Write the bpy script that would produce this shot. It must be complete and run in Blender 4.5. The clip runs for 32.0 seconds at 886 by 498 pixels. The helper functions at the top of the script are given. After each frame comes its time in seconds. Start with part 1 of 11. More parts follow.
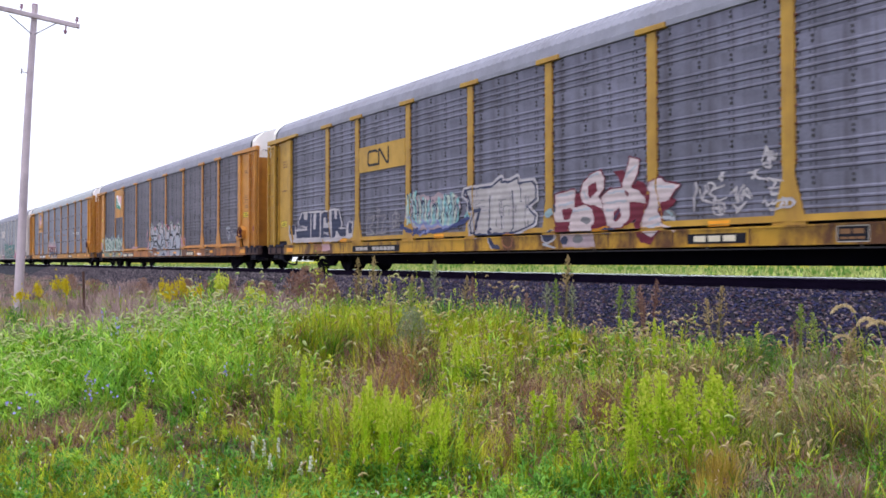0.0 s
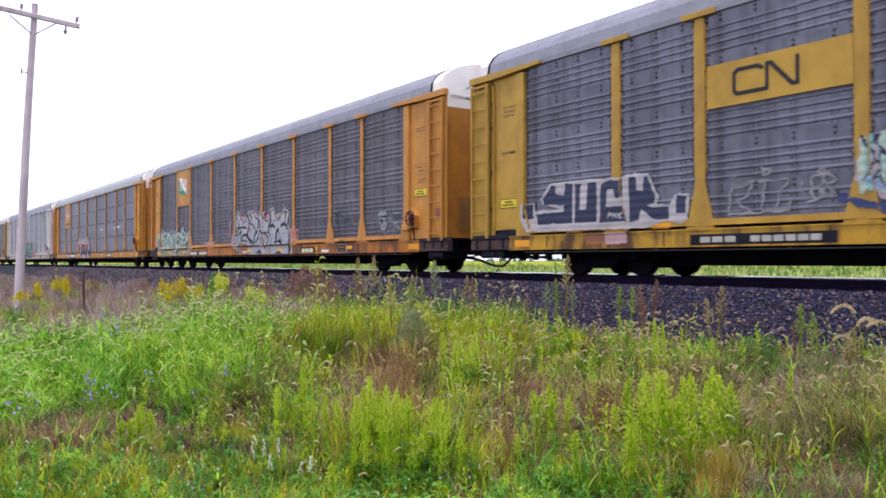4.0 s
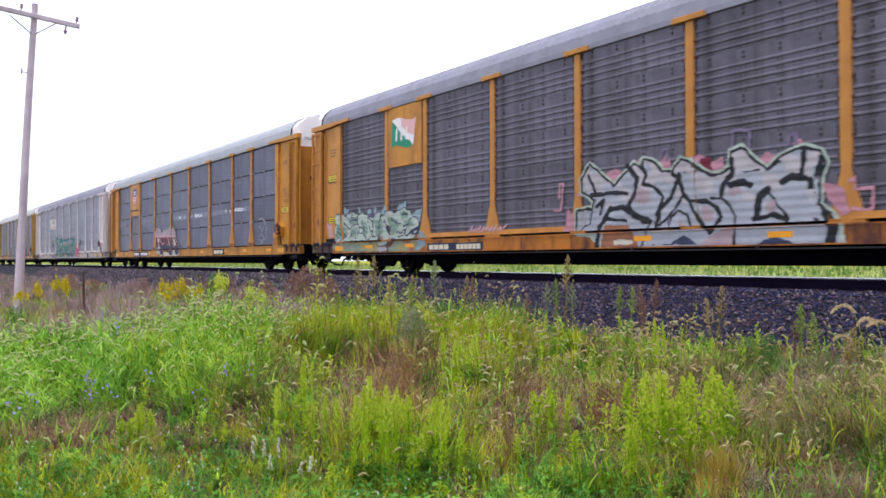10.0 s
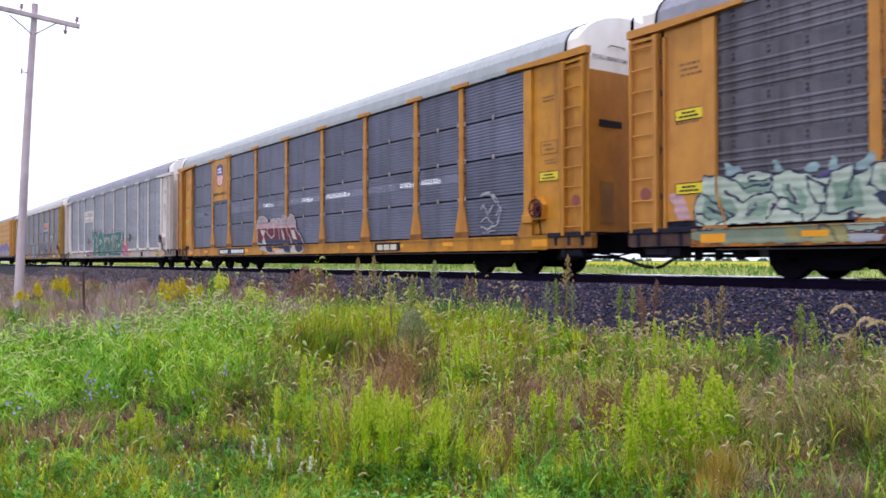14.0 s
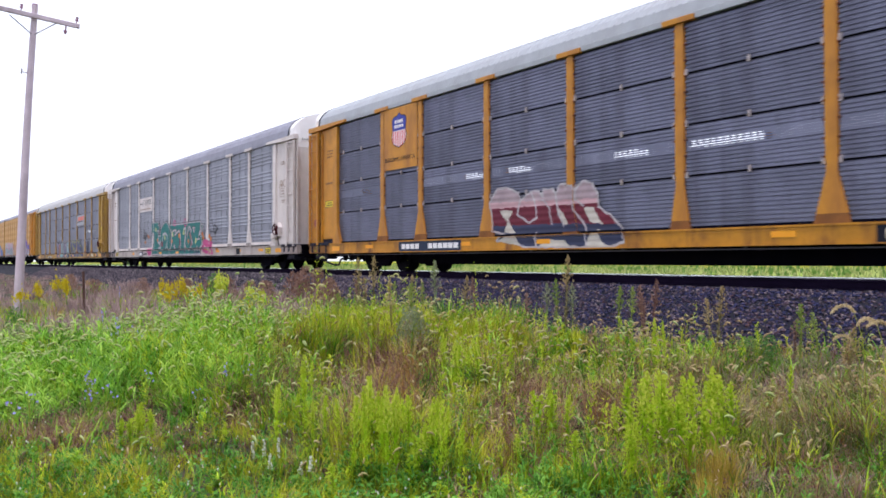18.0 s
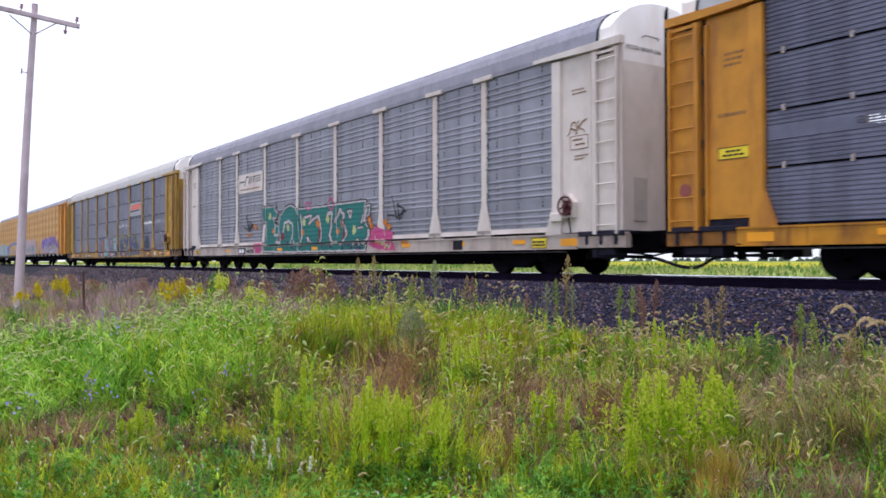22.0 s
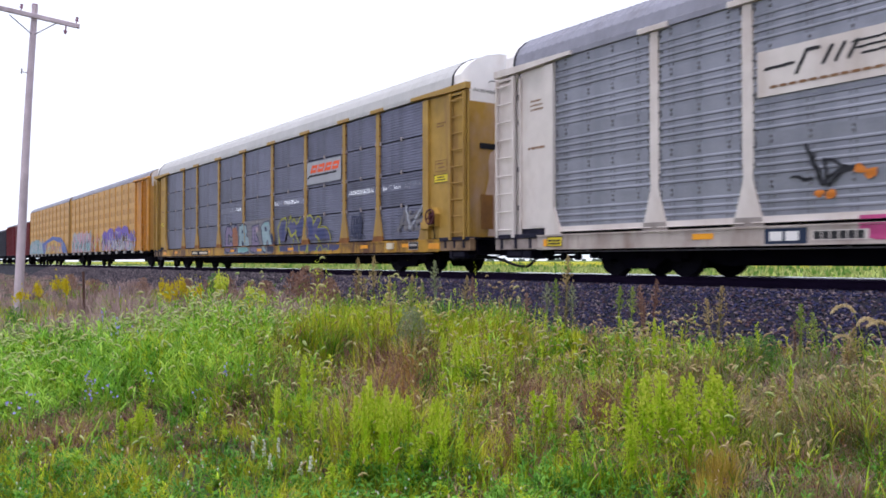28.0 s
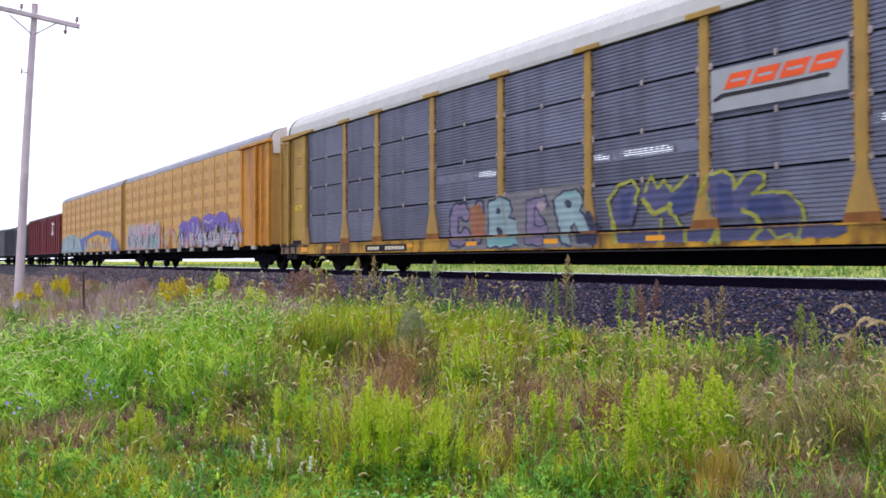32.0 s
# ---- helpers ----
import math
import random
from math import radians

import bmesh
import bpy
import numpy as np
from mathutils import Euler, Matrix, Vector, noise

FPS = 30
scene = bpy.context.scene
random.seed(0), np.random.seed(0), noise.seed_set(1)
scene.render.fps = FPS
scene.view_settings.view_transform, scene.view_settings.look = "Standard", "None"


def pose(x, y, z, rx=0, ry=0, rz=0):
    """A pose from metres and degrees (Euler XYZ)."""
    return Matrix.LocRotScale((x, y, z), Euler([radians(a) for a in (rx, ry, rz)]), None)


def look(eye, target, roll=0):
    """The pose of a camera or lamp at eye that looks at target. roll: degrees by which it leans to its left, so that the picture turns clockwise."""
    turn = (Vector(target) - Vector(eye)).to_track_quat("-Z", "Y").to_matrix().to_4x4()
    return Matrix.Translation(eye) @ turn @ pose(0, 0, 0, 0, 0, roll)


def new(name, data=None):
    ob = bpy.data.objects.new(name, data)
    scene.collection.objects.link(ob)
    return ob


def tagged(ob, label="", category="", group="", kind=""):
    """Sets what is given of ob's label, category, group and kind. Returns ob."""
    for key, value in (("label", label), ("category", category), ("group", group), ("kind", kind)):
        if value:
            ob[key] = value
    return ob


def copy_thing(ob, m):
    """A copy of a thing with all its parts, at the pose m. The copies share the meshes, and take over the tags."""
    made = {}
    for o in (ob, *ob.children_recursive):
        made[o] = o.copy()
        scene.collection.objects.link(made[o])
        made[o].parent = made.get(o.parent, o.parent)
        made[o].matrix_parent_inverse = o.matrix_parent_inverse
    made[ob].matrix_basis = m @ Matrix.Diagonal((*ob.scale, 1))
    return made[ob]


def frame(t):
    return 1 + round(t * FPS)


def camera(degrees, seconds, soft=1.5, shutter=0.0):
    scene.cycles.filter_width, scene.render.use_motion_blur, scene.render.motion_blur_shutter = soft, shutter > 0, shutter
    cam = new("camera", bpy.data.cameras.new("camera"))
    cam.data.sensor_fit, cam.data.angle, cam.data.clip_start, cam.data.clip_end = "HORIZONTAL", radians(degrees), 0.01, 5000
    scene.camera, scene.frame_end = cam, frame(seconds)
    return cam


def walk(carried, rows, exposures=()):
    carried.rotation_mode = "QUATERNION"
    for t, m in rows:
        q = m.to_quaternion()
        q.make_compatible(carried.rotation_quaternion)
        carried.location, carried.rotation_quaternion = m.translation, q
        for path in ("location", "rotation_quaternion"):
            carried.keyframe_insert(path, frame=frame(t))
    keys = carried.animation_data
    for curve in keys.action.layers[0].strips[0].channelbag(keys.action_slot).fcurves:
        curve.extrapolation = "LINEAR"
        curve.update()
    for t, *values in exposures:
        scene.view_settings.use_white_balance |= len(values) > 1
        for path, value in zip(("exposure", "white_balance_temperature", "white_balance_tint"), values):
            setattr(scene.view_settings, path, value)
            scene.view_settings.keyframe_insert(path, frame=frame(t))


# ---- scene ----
cam = camera(59.56, 32.0, soft=1.65, shutter=0.5)
EYE = (0.0, 0.0, 0.318)
HOLD = look(EYE, (-8.0728, 5.8997, 0.318 + 0.1524), -0.08)
EXPOSURE = 0.25
walk(cam, [(0.0, HOLD), (32.0, HOLD)], [(t, EXPOSURE + d, 5900, 14) for t, d in ((0.0, 0.02), (4.0, 0.02), (6.0, -0.05), (9.0, 0.0), (13.0, -0.04), (18.0, -0.01), (20.0, -0.05), (22.0, -0.15), (25.0, -0.15), (30.0, -0.15), (31.0, -0.04), (32.0, 0.02))])


def travel(t):
    """How far the train has rolled along x since the middle of the clip."""
    a = (t - 16.0) / 16.0
    return 16.0 * (3.63198 * a + 0.29196 * a ** 2 - 0.00758 * a ** 3 - 0.01642 * a ** 4)


TRACK_Y = 13.73          # centre line of the track
PITCH = 28.7             # one long car, coupler to coupler

# ---- light: a bright overcast sky with a weak, wide sun ----
world = bpy.data.worlds.new("overcast")
scene.world = world
world.use_nodes = True
wn, wl = world.node_tree.nodes, world.node_tree.links
wn.clear()
w_out = wn.new("ShaderNodeOutputWorld")
w_bg = wn.new("ShaderNodeBackground")
w_sky = wn.new("ShaderNodeTexSky")
w_sky.sky_type = "NISHITA"
w_sky.sun_disc = False
w_sky.sun_elevation, w_sky.sun_rotation = radians(77), radians(153)
w_mix = wn.new("ShaderNodeMix")
w_mix.data_type = "RGBA"
w_mix.inputs[0].default_value = 0.93
w_mix.inputs[7].default_value = (12.4, 12.5, 13.0, 1)
wl.new(w_sky.outputs[0], w_mix.inputs[6])
wl.new(w_mix.outputs[2], w_bg.inputs[0])
w_bg.inputs[1].default_value = 0.092
wl.new(w_bg.outputs[0], w_out.inputs[0])
sun = new("sun", bpy.data.lights.new("sun", "SUN"))
sun.data.energy, sun.data.angle, sun.data.color = 2.3, radians(12), (1.0, 0.95, 0.88)
sun.matrix_world = look((0, 0, 50), (-5, 10, 0))


# ---- materials ----
def mat(name, base, rough=0.6, metal=0.0, var=0.25, scale=3.0, grain=60.0, bump=0.15, dirt=None, dirt_amount=0.35, dirt_scale=1.2,
        streak=0.0, per_object=0.0, spec=0.3, bump_distance=0.01, ribs=0.0, stain=(0.48, 0.72)):
    """A worn surface: base colour varied at two scales, stains of a second colour, fine relief."""
    m = bpy.data.materials.new(name)
    m.use_nodes = True
    n, l = m.node_tree.nodes, m.node_tree.links
    b = n["Principled BSDF"]
    b.inputs["Roughness"].default_value, b.inputs["Metallic"].default_value = rough, metal
    b.inputs["Specular IOR Level"].default_value = spec
    co = n.new("ShaderNodeTexCoord")
    mp = n.new("ShaderNodeMapping")
    l.new(co.outputs["Object"], mp.inputs[0])
    n1 = n.new("ShaderNodeTexNoise")
    n1.inputs["Scale"].default_value, n1.inputs["Detail"].default_value = scale, 6
    n2 = n.new("ShaderNodeTexNoise")
    n2.inputs["Scale"].default_value, n2.inputs["Detail"].default_value = grain, 3
    l.new(mp.outputs[0], n1.inputs[0])
    l.new(mp.outputs[0], n2.inputs[0])
    add = n.new("ShaderNodeMath")
    add.operation = "MULTIPLY_ADD"
    l.new(n2.outputs[0], add.inputs[0])
    add.inputs[1].default_value = 0.45
    l.new(n1.outputs[0], add.inputs[2])
    rng = n.new("ShaderNodeMapRange")
    l.new(add.outputs[0], rng.inputs[0])
    rng.inputs[1].default_value, rng.inputs[2].default_value = 0.4, 1.05
    rng.inputs[3].default_value, rng.inputs[4].default_value = 1 - var, 1 + var
    last = rng.outputs[0]
    if per_object:
        info = n.new("ShaderNodeObjectInfo")
        r2 = n.new("ShaderNodeMapRange")
        l.new(info.outputs["Random"], r2.inputs[0])
        r2.inputs[3].default_value, r2.inputs[4].default_value = 1 - per_object, 1 + per_object
        mul = n.new("ShaderNodeMath")
        mul.operation = "MULTIPLY"
        l.new(last, mul.inputs[0])
        l.new(r2.outputs[0], mul.inputs[1])
        last = mul.outputs[0]
    sc = n.new("ShaderNodeVectorMath")
    sc.operation = "SCALE"
    sc.inputs[0].default_value = base
    l.new(last, sc.inputs["Scale"])
    colour = sc.outputs[0]
    if dirt:
        n3 = n.new("ShaderNodeTexNoise")
        n3.inputs["Scale"].default_value, n3.inputs["Detail"].default_value, n3.inputs["Roughness"].default_value = dirt_scale, 8, 0.65
        if streak:
            mp3 = n.new("ShaderNodeMapping")
            mp3.inputs["Scale"].default_value = (1, 1, streak)
            l.new(co.outputs["Object"], mp3.inputs[0])
            l.new(mp3.outputs[0], n3.inputs[0])
        else:
            l.new(co.outputs["Object"], n3.inputs[0])
        r3 = n.new("ShaderNodeMapRange")
        l.new(n3.outputs[0], r3.inputs[0])
        r3.inputs[1].default_value, r3.inputs[2].default_value = stain
        r3.inputs[4].default_value = dirt_amount
        mx = n.new("ShaderNodeMix")
        mx.data_type = "RGBA"
        l.new(r3.outputs[0], mx.inputs[0])
        l.new(colour, mx.inputs[6])
        mx.inputs[7].default_value = (*dirt, 1)
        colour = mx.outputs[2]
    l.new(colour, b.inputs["Base Color"])
    if ribs:
        sep = n.new("ShaderNodeSeparateXYZ")
        l.new(co.outputs["Object"], sep.inputs[0])
        k = n.new("ShaderNodeMath")
        k.operation = "MULTIPLY"
        k.inputs[1].default_value = 6.2832 / ribs
        l.new(sep.outputs[2], k.inputs[0])
        si = n.new("ShaderNodeMath")
        si.operation = "SINE"
        l.new(k.outputs[0], si.inputs[0])
        rb = n.new("ShaderNodeBump")
        rb.inputs["Strength"].default_value, rb.inputs["Distance"].default_value = 0.22, 0.012
        l.new(si.outputs[0], rb.inputs["Height"])
        l.new(rb.outputs[0], b.inputs["Normal"])
    elif bump:
        bp = n.new("ShaderNodeBump")
        bp.inputs["Strength"].default_value, bp.inputs["Distance"].default_value = bump, bump_distance
        l.new(n2.outputs[0], bp.inputs["Height"])
        l.new(bp.outputs[0], b.inputs["Normal"])
    return m


def leaf_mat(name, c1, c2, c3=None, rough=0.55, glow=0.28, by_object=False):
    """Thin leaves: colour differs from blade to blade, some light passes through."""
    m = bpy.data.materials.new(name)
    m.use_nodes = True
    n, l = m.node_tree.nodes, m.node_tree.links
    b = n["Principled BSDF"]
    b.inputs["Roughness"].default_value = rough
    b.inputs["Specular IOR Level"].default_value = 0.25
    ramp = n.new("ShaderNodeValToRGB")
    ramp.color_ramp.elements[0].color = (*c1, 1)
    ramp.color_ramp.elements[1].color = (*(c3 or c2), 1)
    if c3:
        e = ramp.color_ramp.elements.new(0.5)
        e.color = (*c2, 1)
    geo = n.new("ShaderNodeNewGeometry")
    if by_object:
        info = n.new("ShaderNodeObjectInfo")
        ad = n.new("ShaderNodeMath")
        ad.operation = "MULTIPLY_ADD"
        l.new(info.outputs["Random"], ad.inputs[0])
        ad.inputs[1].default_value = 0.5
        hf = n.new("ShaderNodeMath")
        hf.operation = "MULTIPLY"
        l.new(geo.outputs["Random Per Island"], hf.inputs[0])
        hf.inputs[1].default_value = 0.5
        l.new(hf.outputs[0], ad.inputs[2])
        l.new(ad.outputs[0], ramp.inputs[0])
    else:
        # blades differ a little, stands differ more
        co = n.new("ShaderNodeTexCoord")
        big, small = n.new("ShaderNodeTexNoise"), n.new("ShaderNodeTexNoise")
        big.inputs["Scale"].default_value, big.inputs["Detail"].default_value = 1.1, 2
        small.inputs["Scale"].default_value, small.inputs["Detail"].default_value = 4.5, 1
        l.new(co.outputs["Object"], big.inputs[0])
        l.new(co.outputs["Object"], small.inputs[0])
        s1 = n.new("ShaderNodeMath")
        s1.operation = "ADD"
        l.new(big.outputs[0], s1.inputs[0])
        l.new(small.outputs[0], s1.inputs[1])
        st = n.new("ShaderNodeMapRange")
        l.new(s1.outputs[0], st.inputs[0])
        st.inputs[1].default_value, st.inputs[2].default_value = 0.80, 1.20
        ad = n.new("ShaderNodeMath")
        ad.operation = "MULTIPLY_ADD"
        l.new(geo.outputs["Random Per Island"], ad.inputs[0])
        ad.inputs[1].default_value = 0.4
        hf = n.new("ShaderNodeMath")
        hf.operation = "MULTIPLY"
        l.new(st.outputs[0], hf.inputs[0])
        hf.inputs[1].default_value = 0.6
        l.new(hf.outputs[0], ad.inputs[2])
        l.new(ad.outputs[0], ramp.inputs[0])
    l.new(ramp.outputs[0], b.inputs["Base Color"])
    tr = n.new("ShaderNodeBsdfTranslucent")
    l.new(ramp.outputs[0], tr.inputs[0])
    mx = n.new("ShaderNodeMixShader")
    mx.inputs[0].default_value = glow
    l.new(b.outputs[0], mx.inputs[1])
    l.new(tr.outputs[0], mx.inputs[2])
    l.new(mx.outputs[0], n["Material Output"].inputs[0])
    return m


M_yellow = mat("orange_yellow_paint", (0.52, 0.225, 0.022), 0.5, var=0.2, dirt=(0.22, 0.075, 0.03), dirt_amount=0.8, dirt_scale=1.5, streak=0.22, spec=0.3)
M_peach = mat("faded_orange_paint", (0.53, 0.235, 0.045), 0.5, var=0.16, dirt=(0.28, 0.095, 0.03), dirt_amount=0.6, dirt_scale=1.5, streak=0.22, spec=0.3)
M_lemon = mat("lemon_yellow_paint", (0.45, 0.26, 0.038), 0.5, var=0.2, dirt=(0.24, 0.115, 0.035), dirt_amount=0.75, dirt_scale=1.5, streak=0.22, spec=0.3)
M_dull = mat("dull_yellow_paint", (0.39, 0.235, 0.048), 0.55, var=0.2, dirt=(0.22, 0.12, 0.06), dirt_amount=0.75, dirt_scale=1.5, streak=0.22, spec=0.3)
M_sill = mat("sill_paint", (0.42, 0.14, 0.010), 0.5, var=0.3, dirt=(0.055, 0.016, 0.018), dirt_amount=0.92, dirt_scale=2.0, streak=0.35, stain=(0.44, 0.60))
M_sill_lemon = mat("lemon_sill_paint", (0.46, 0.25, 0.02), 0.5, var=0.3, dirt=(0.065, 0.02, 0.016), dirt_amount=0.92, dirt_scale=2.0, streak=0.35, stain=(0.44, 0.60))
M_galv = mat("galvanised_panel", (0.152, 0.146, 0.196), 0.42, 0.5, var=0.34, scale=1.6, grain=25, dirt=(0.055, 0.046, 0.052), dirt_amount=0.8, dirt_scale=4.5, streak=0.06, per_object=0.14)
M_galv_dull = mat("weathered_galvanised_panel", (0.128, 0.116, 0.148), 0.52, 0.4, var=0.36, scale=1.6, grain=25, dirt=(0.050, 0.040, 0.042), dirt_amount=0.85, dirt_scale=4.5, streak=0.06, per_object=0.14)
M_galv_mid = mat("slotted_galvanised_panel", (0.150, 0.152, 0.215), 0.40, 0.55, var=0.25, scale=1.6, grain=25, dirt=(0.065, 0.06, 0.085), dirt_amount=0.6, dirt_scale=2.2, streak=0.12, per_object=0.16)
M_galv_light = mat("pale_galvanised_panel", (0.255, 0.257, 0.305), 0.42, 0.45, var=0.2, scale=1.6, grain=25, dirt=(0.16, 0.165, 0.195), dirt_amount=0.6, dirt_scale=2.2, streak=0.12, per_object=0.10)
M_roof = mat("roof_steel", (0.25, 0.245, 0.30), 0.55, 0.2, var=0.15, dirt=(0.15, 0.135, 0.155), dirt_amount=0.5)
M_rust_bolt = mat("rusted_bolts", (0.11, 0.035, 0.025), 0.8, var=0.4)
M_end_black = mat("black_end_steel", (0.012, 0.012, 0.028), 0.6, var=0.5, dirt=(0.05, 0.03, 0.035), dirt_amount=0.6, dirt_scale=3, spec=0.15)
M_roof_pale = mat("pale_roof_steel", (0.36, 0.37, 0.40), 0.55, 0.2, var=0.12, dirt=(0.3, 0.29, 0.3), dirt_amount=0.5)
M_roof_white = mat("white_roof_paint", (0.46, 0.445, 0.45), 0.55, var=0.1, dirt=(0.4, 0.38, 0.36), dirt_amount=0.4)
M_white = mat("white_paint", (0.66, 0.59, 0.57), 0.5, var=0.08, dirt=(0.34, 0.24, 0.20), dirt_amount=0.5, streak=0.3)
M_cap = mat("white_door_top", (0.84, 0.80, 0.81), 0.5, var=0.06, dirt=(0.55, 0.42, 0.38), dirt_amount=0.4, streak=0.4)
M_sill_white = mat("dirty_white_sill", (0.43, 0.365, 0.34), 0.5, var=0.18, dirt=(0.18, 0.11, 0.085), dirt_amount=0.75, dirt_scale=1.8, streak=0.35)
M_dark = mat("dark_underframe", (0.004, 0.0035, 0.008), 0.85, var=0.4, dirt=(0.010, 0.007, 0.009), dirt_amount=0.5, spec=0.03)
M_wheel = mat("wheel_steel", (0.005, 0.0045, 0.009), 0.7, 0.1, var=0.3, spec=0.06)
M_black = mat("black_paint", (0.010, 0.010, 0.018), 0.6, var=0.3, spec=0.15)
M_cream = mat("cream_paint", (0.66, 0.58, 0.45), 0.6, var=0.15)
M_orange = mat("reflective_orange", (0.80, 0.33, 0.012), 0.4, var=0.1)
M_yellow_decal = mat("yellow_decal", (0.75, 0.58, 0.02), 0.45, var=0.1)
M_red_paint = mat("boxcar_red", (0.16, 0.02, 0.03), 0.6, var=0.2, dirt=(0.07, 0.02, 0.015), dirt_amount=0.5, streak=0.3)
M_rail = mat("rail_steel", (0.012, 0.007, 0.022), 0.85, 0.0, var=0.3, spec=0.05)
M_rail_top = mat("polished_rail_head", (0.9, 0.9, 0.93), 0.18, 1.0, var=0.08)
M_tie = mat("tie_wood", (0.15, 0.13, 0.14), 0.85, var=0.35, scale=4, grain=40, bump=0.4, per_object=0.25)
M_pole = mat("weathered_pole_wood", (0.55, 0.45, 0.51), 0.85, var=0.25, scale=2, grain=30, bump=0.4, dirt=(0.2, 0.15, 0.15), dirt_amount=0.5, streak=0.15)
M_soil = mat("soil_with_litter", (0.045, 0.04, 0.022), 0.95, var=0.5, scale=1.3, grain=25, bump=0.6, dirt=(0.12, 0.085, 0.055), dirt_amount=0.8, dirt_scale=0.8, bump_distance=0.04)
M_field = mat("far_field", (0.24, 0.28, 0.08), 0.95, spec=0.0, var=0.3, scale=0.05, grain=2.0, bump=0.3, dirt=(0.34, 0.34, 0.09), dirt_amount=0.7, dirt_scale=0.03)


# ---- helpers for meshes ----
def part(name, bm, material, parent, label=""):
    me = bpy.data.meshes.new(name)
    bm.to_mesh(me)
    bm.free()
    for x in (material if isinstance(material, (list, tuple)) else (material,)):
        me.materials.append(x)
    ob = new(name, me)
    ob.parent = parent
    if label:
        tagged(ob, label)
    return ob


def stuff(ob):
    return tagged(ob, kind="stuff")


def again(name, ob, parent, m=None, label=""):
    """One more object on the same mesh."""
    o = new(name, ob.data)
    o.parent = parent
    o.matrix_basis = m if m is not None else ob.matrix_basis.copy()
    if label:
        tagged(o, label)
    return o


def empty(name, m, label, category, group="", kind=""):
    ob = new(name)
    ob.matrix_basis = m
    ob.empty_display_size = 0.3
    return tagged(ob, label, category, group, kind)


def box(bm, x0, x1, y0, y1, z0, z1, bevel=0.0, mi=0):
    v = [bm.verts.new((x, y, z)) for z in (z0, z1) for x, y in ((x0, y0), (x1, y0), (x1, y1), (x0, y1))]
    fs = [bm.faces.new([v[i] for i in q]) for q in ((3, 2, 1, 0), (4, 5, 6, 7), (0, 1, 5, 4), (1, 2, 6, 5), (2, 3, 7, 6), (3, 0, 4, 7))]
    for fc in fs:
        fc.material_index = mi
    if bevel:
        r = bmesh.ops.bevel(bm, geom=list({e for fc in fs for e in fc.edges}), offset=bevel, segments=1, affect="EDGES", profile=0.5)
        for fc in r["faces"]:
            fc.material_index = mi
    return fs


def prism(bm, pts, lo, hi, axis="y", mi=0):
    """Extrude a closed outline: axis y takes (x, z) points, axis x takes (y, z), axis z takes (x, y)."""
    def at(p, d):
        return {"y": (p[0], d, p[1]), "x": (d, p[0], p[1]), "z": (p[0], p[1], d)}[axis]
    a = [bm.verts.new(at(p, lo)) for p in pts]
    b = [bm.verts.new(at(p, hi)) for p in pts]
    fs = [bm.faces.new(a), bm.faces.new(b[::-1])]
    k = len(pts)
    for i in range(k):
        fs.append(bm.faces.new((a[i], b[i], b[(i + 1) % k], a[(i + 1) % k])))
    bmesh.ops.recalc_face_normals(bm, faces=fs)
    for fc in fs:
        fc.material_index = mi
    return fs


def rod(bm, a, b, r, sides=8, r2=None, mi=0):
    a, b = Vector(a), Vector(b)
    q = (b - a).to_track_quat("Z", "Y")
    rings = []
    for p, rr in ((a, r), (b, r if r2 is None else r2)):
        rings.append([bm.verts.new(p + q @ Vector((rr * math.cos(6.2832 * i / sides), rr * math.sin(6.2832 * i / sides), 0))) for i in range(sides)])
    fs = [bm.faces.new((rings[0][i], rings[0][(i + 1) % sides], rings[1][(i + 1) % sides], rings[1][i])) for i in range(sides)]
    fs += [bm.faces.new(rings[0][::-1]), bm.faces.new(rings[1])]
    for fc in fs:
        fc.material_index = mi
    return fs


def pipe(bm, pts, r, sides=6, mi=0):
    """One tube swept along the points."""
    pts = [Vector(p) for p in pts]
    rings = []
    for i, p in enumerate(pts):
        way = pts[min(i + 1, len(pts) - 1)] - pts[max(i - 1, 0)]
        q = (way if way.length > 1e-6 else pts[1] - pts[0]).to_track_quat("Z", "Y")
        rings.append([bm.verts.new(p + q @ Vector((r * math.cos(6.2832 * k / sides), r * math.sin(6.2832 * k / sides), 0))) for k in range(sides)])
    fs = []
    for ra, rb in zip(rings, rings[1:]):
        near = min(range(sides), key=lambda k: (rb[k].co - ra[0].co).length)
        rb[:] = rb[near:] + rb[:near]
        fs += [bm.faces.new((ra[k], ra[(k + 1) % sides], rb[(k + 1) % sides], rb[k])) for k in range(sides)]
    fs += [bm.faces.new(rings[0][::-1]), bm.faces.new(rings[-1])]
    for fc in fs:
        fc.material_index = mi


def sheet(name, verts, faces, material, parent=None, smooth=False):
    me = bpy.data.meshes.new(name)
    verts = np.asarray(verts, dtype=np.float32)
    me.from_pydata(verts.tolist(), [], faces)
    me.materials.append(material)
    if smooth:
        me.shade_smooth()
    me.update()
    ob = new(name, me)
    ob.parent = parent
    return ob
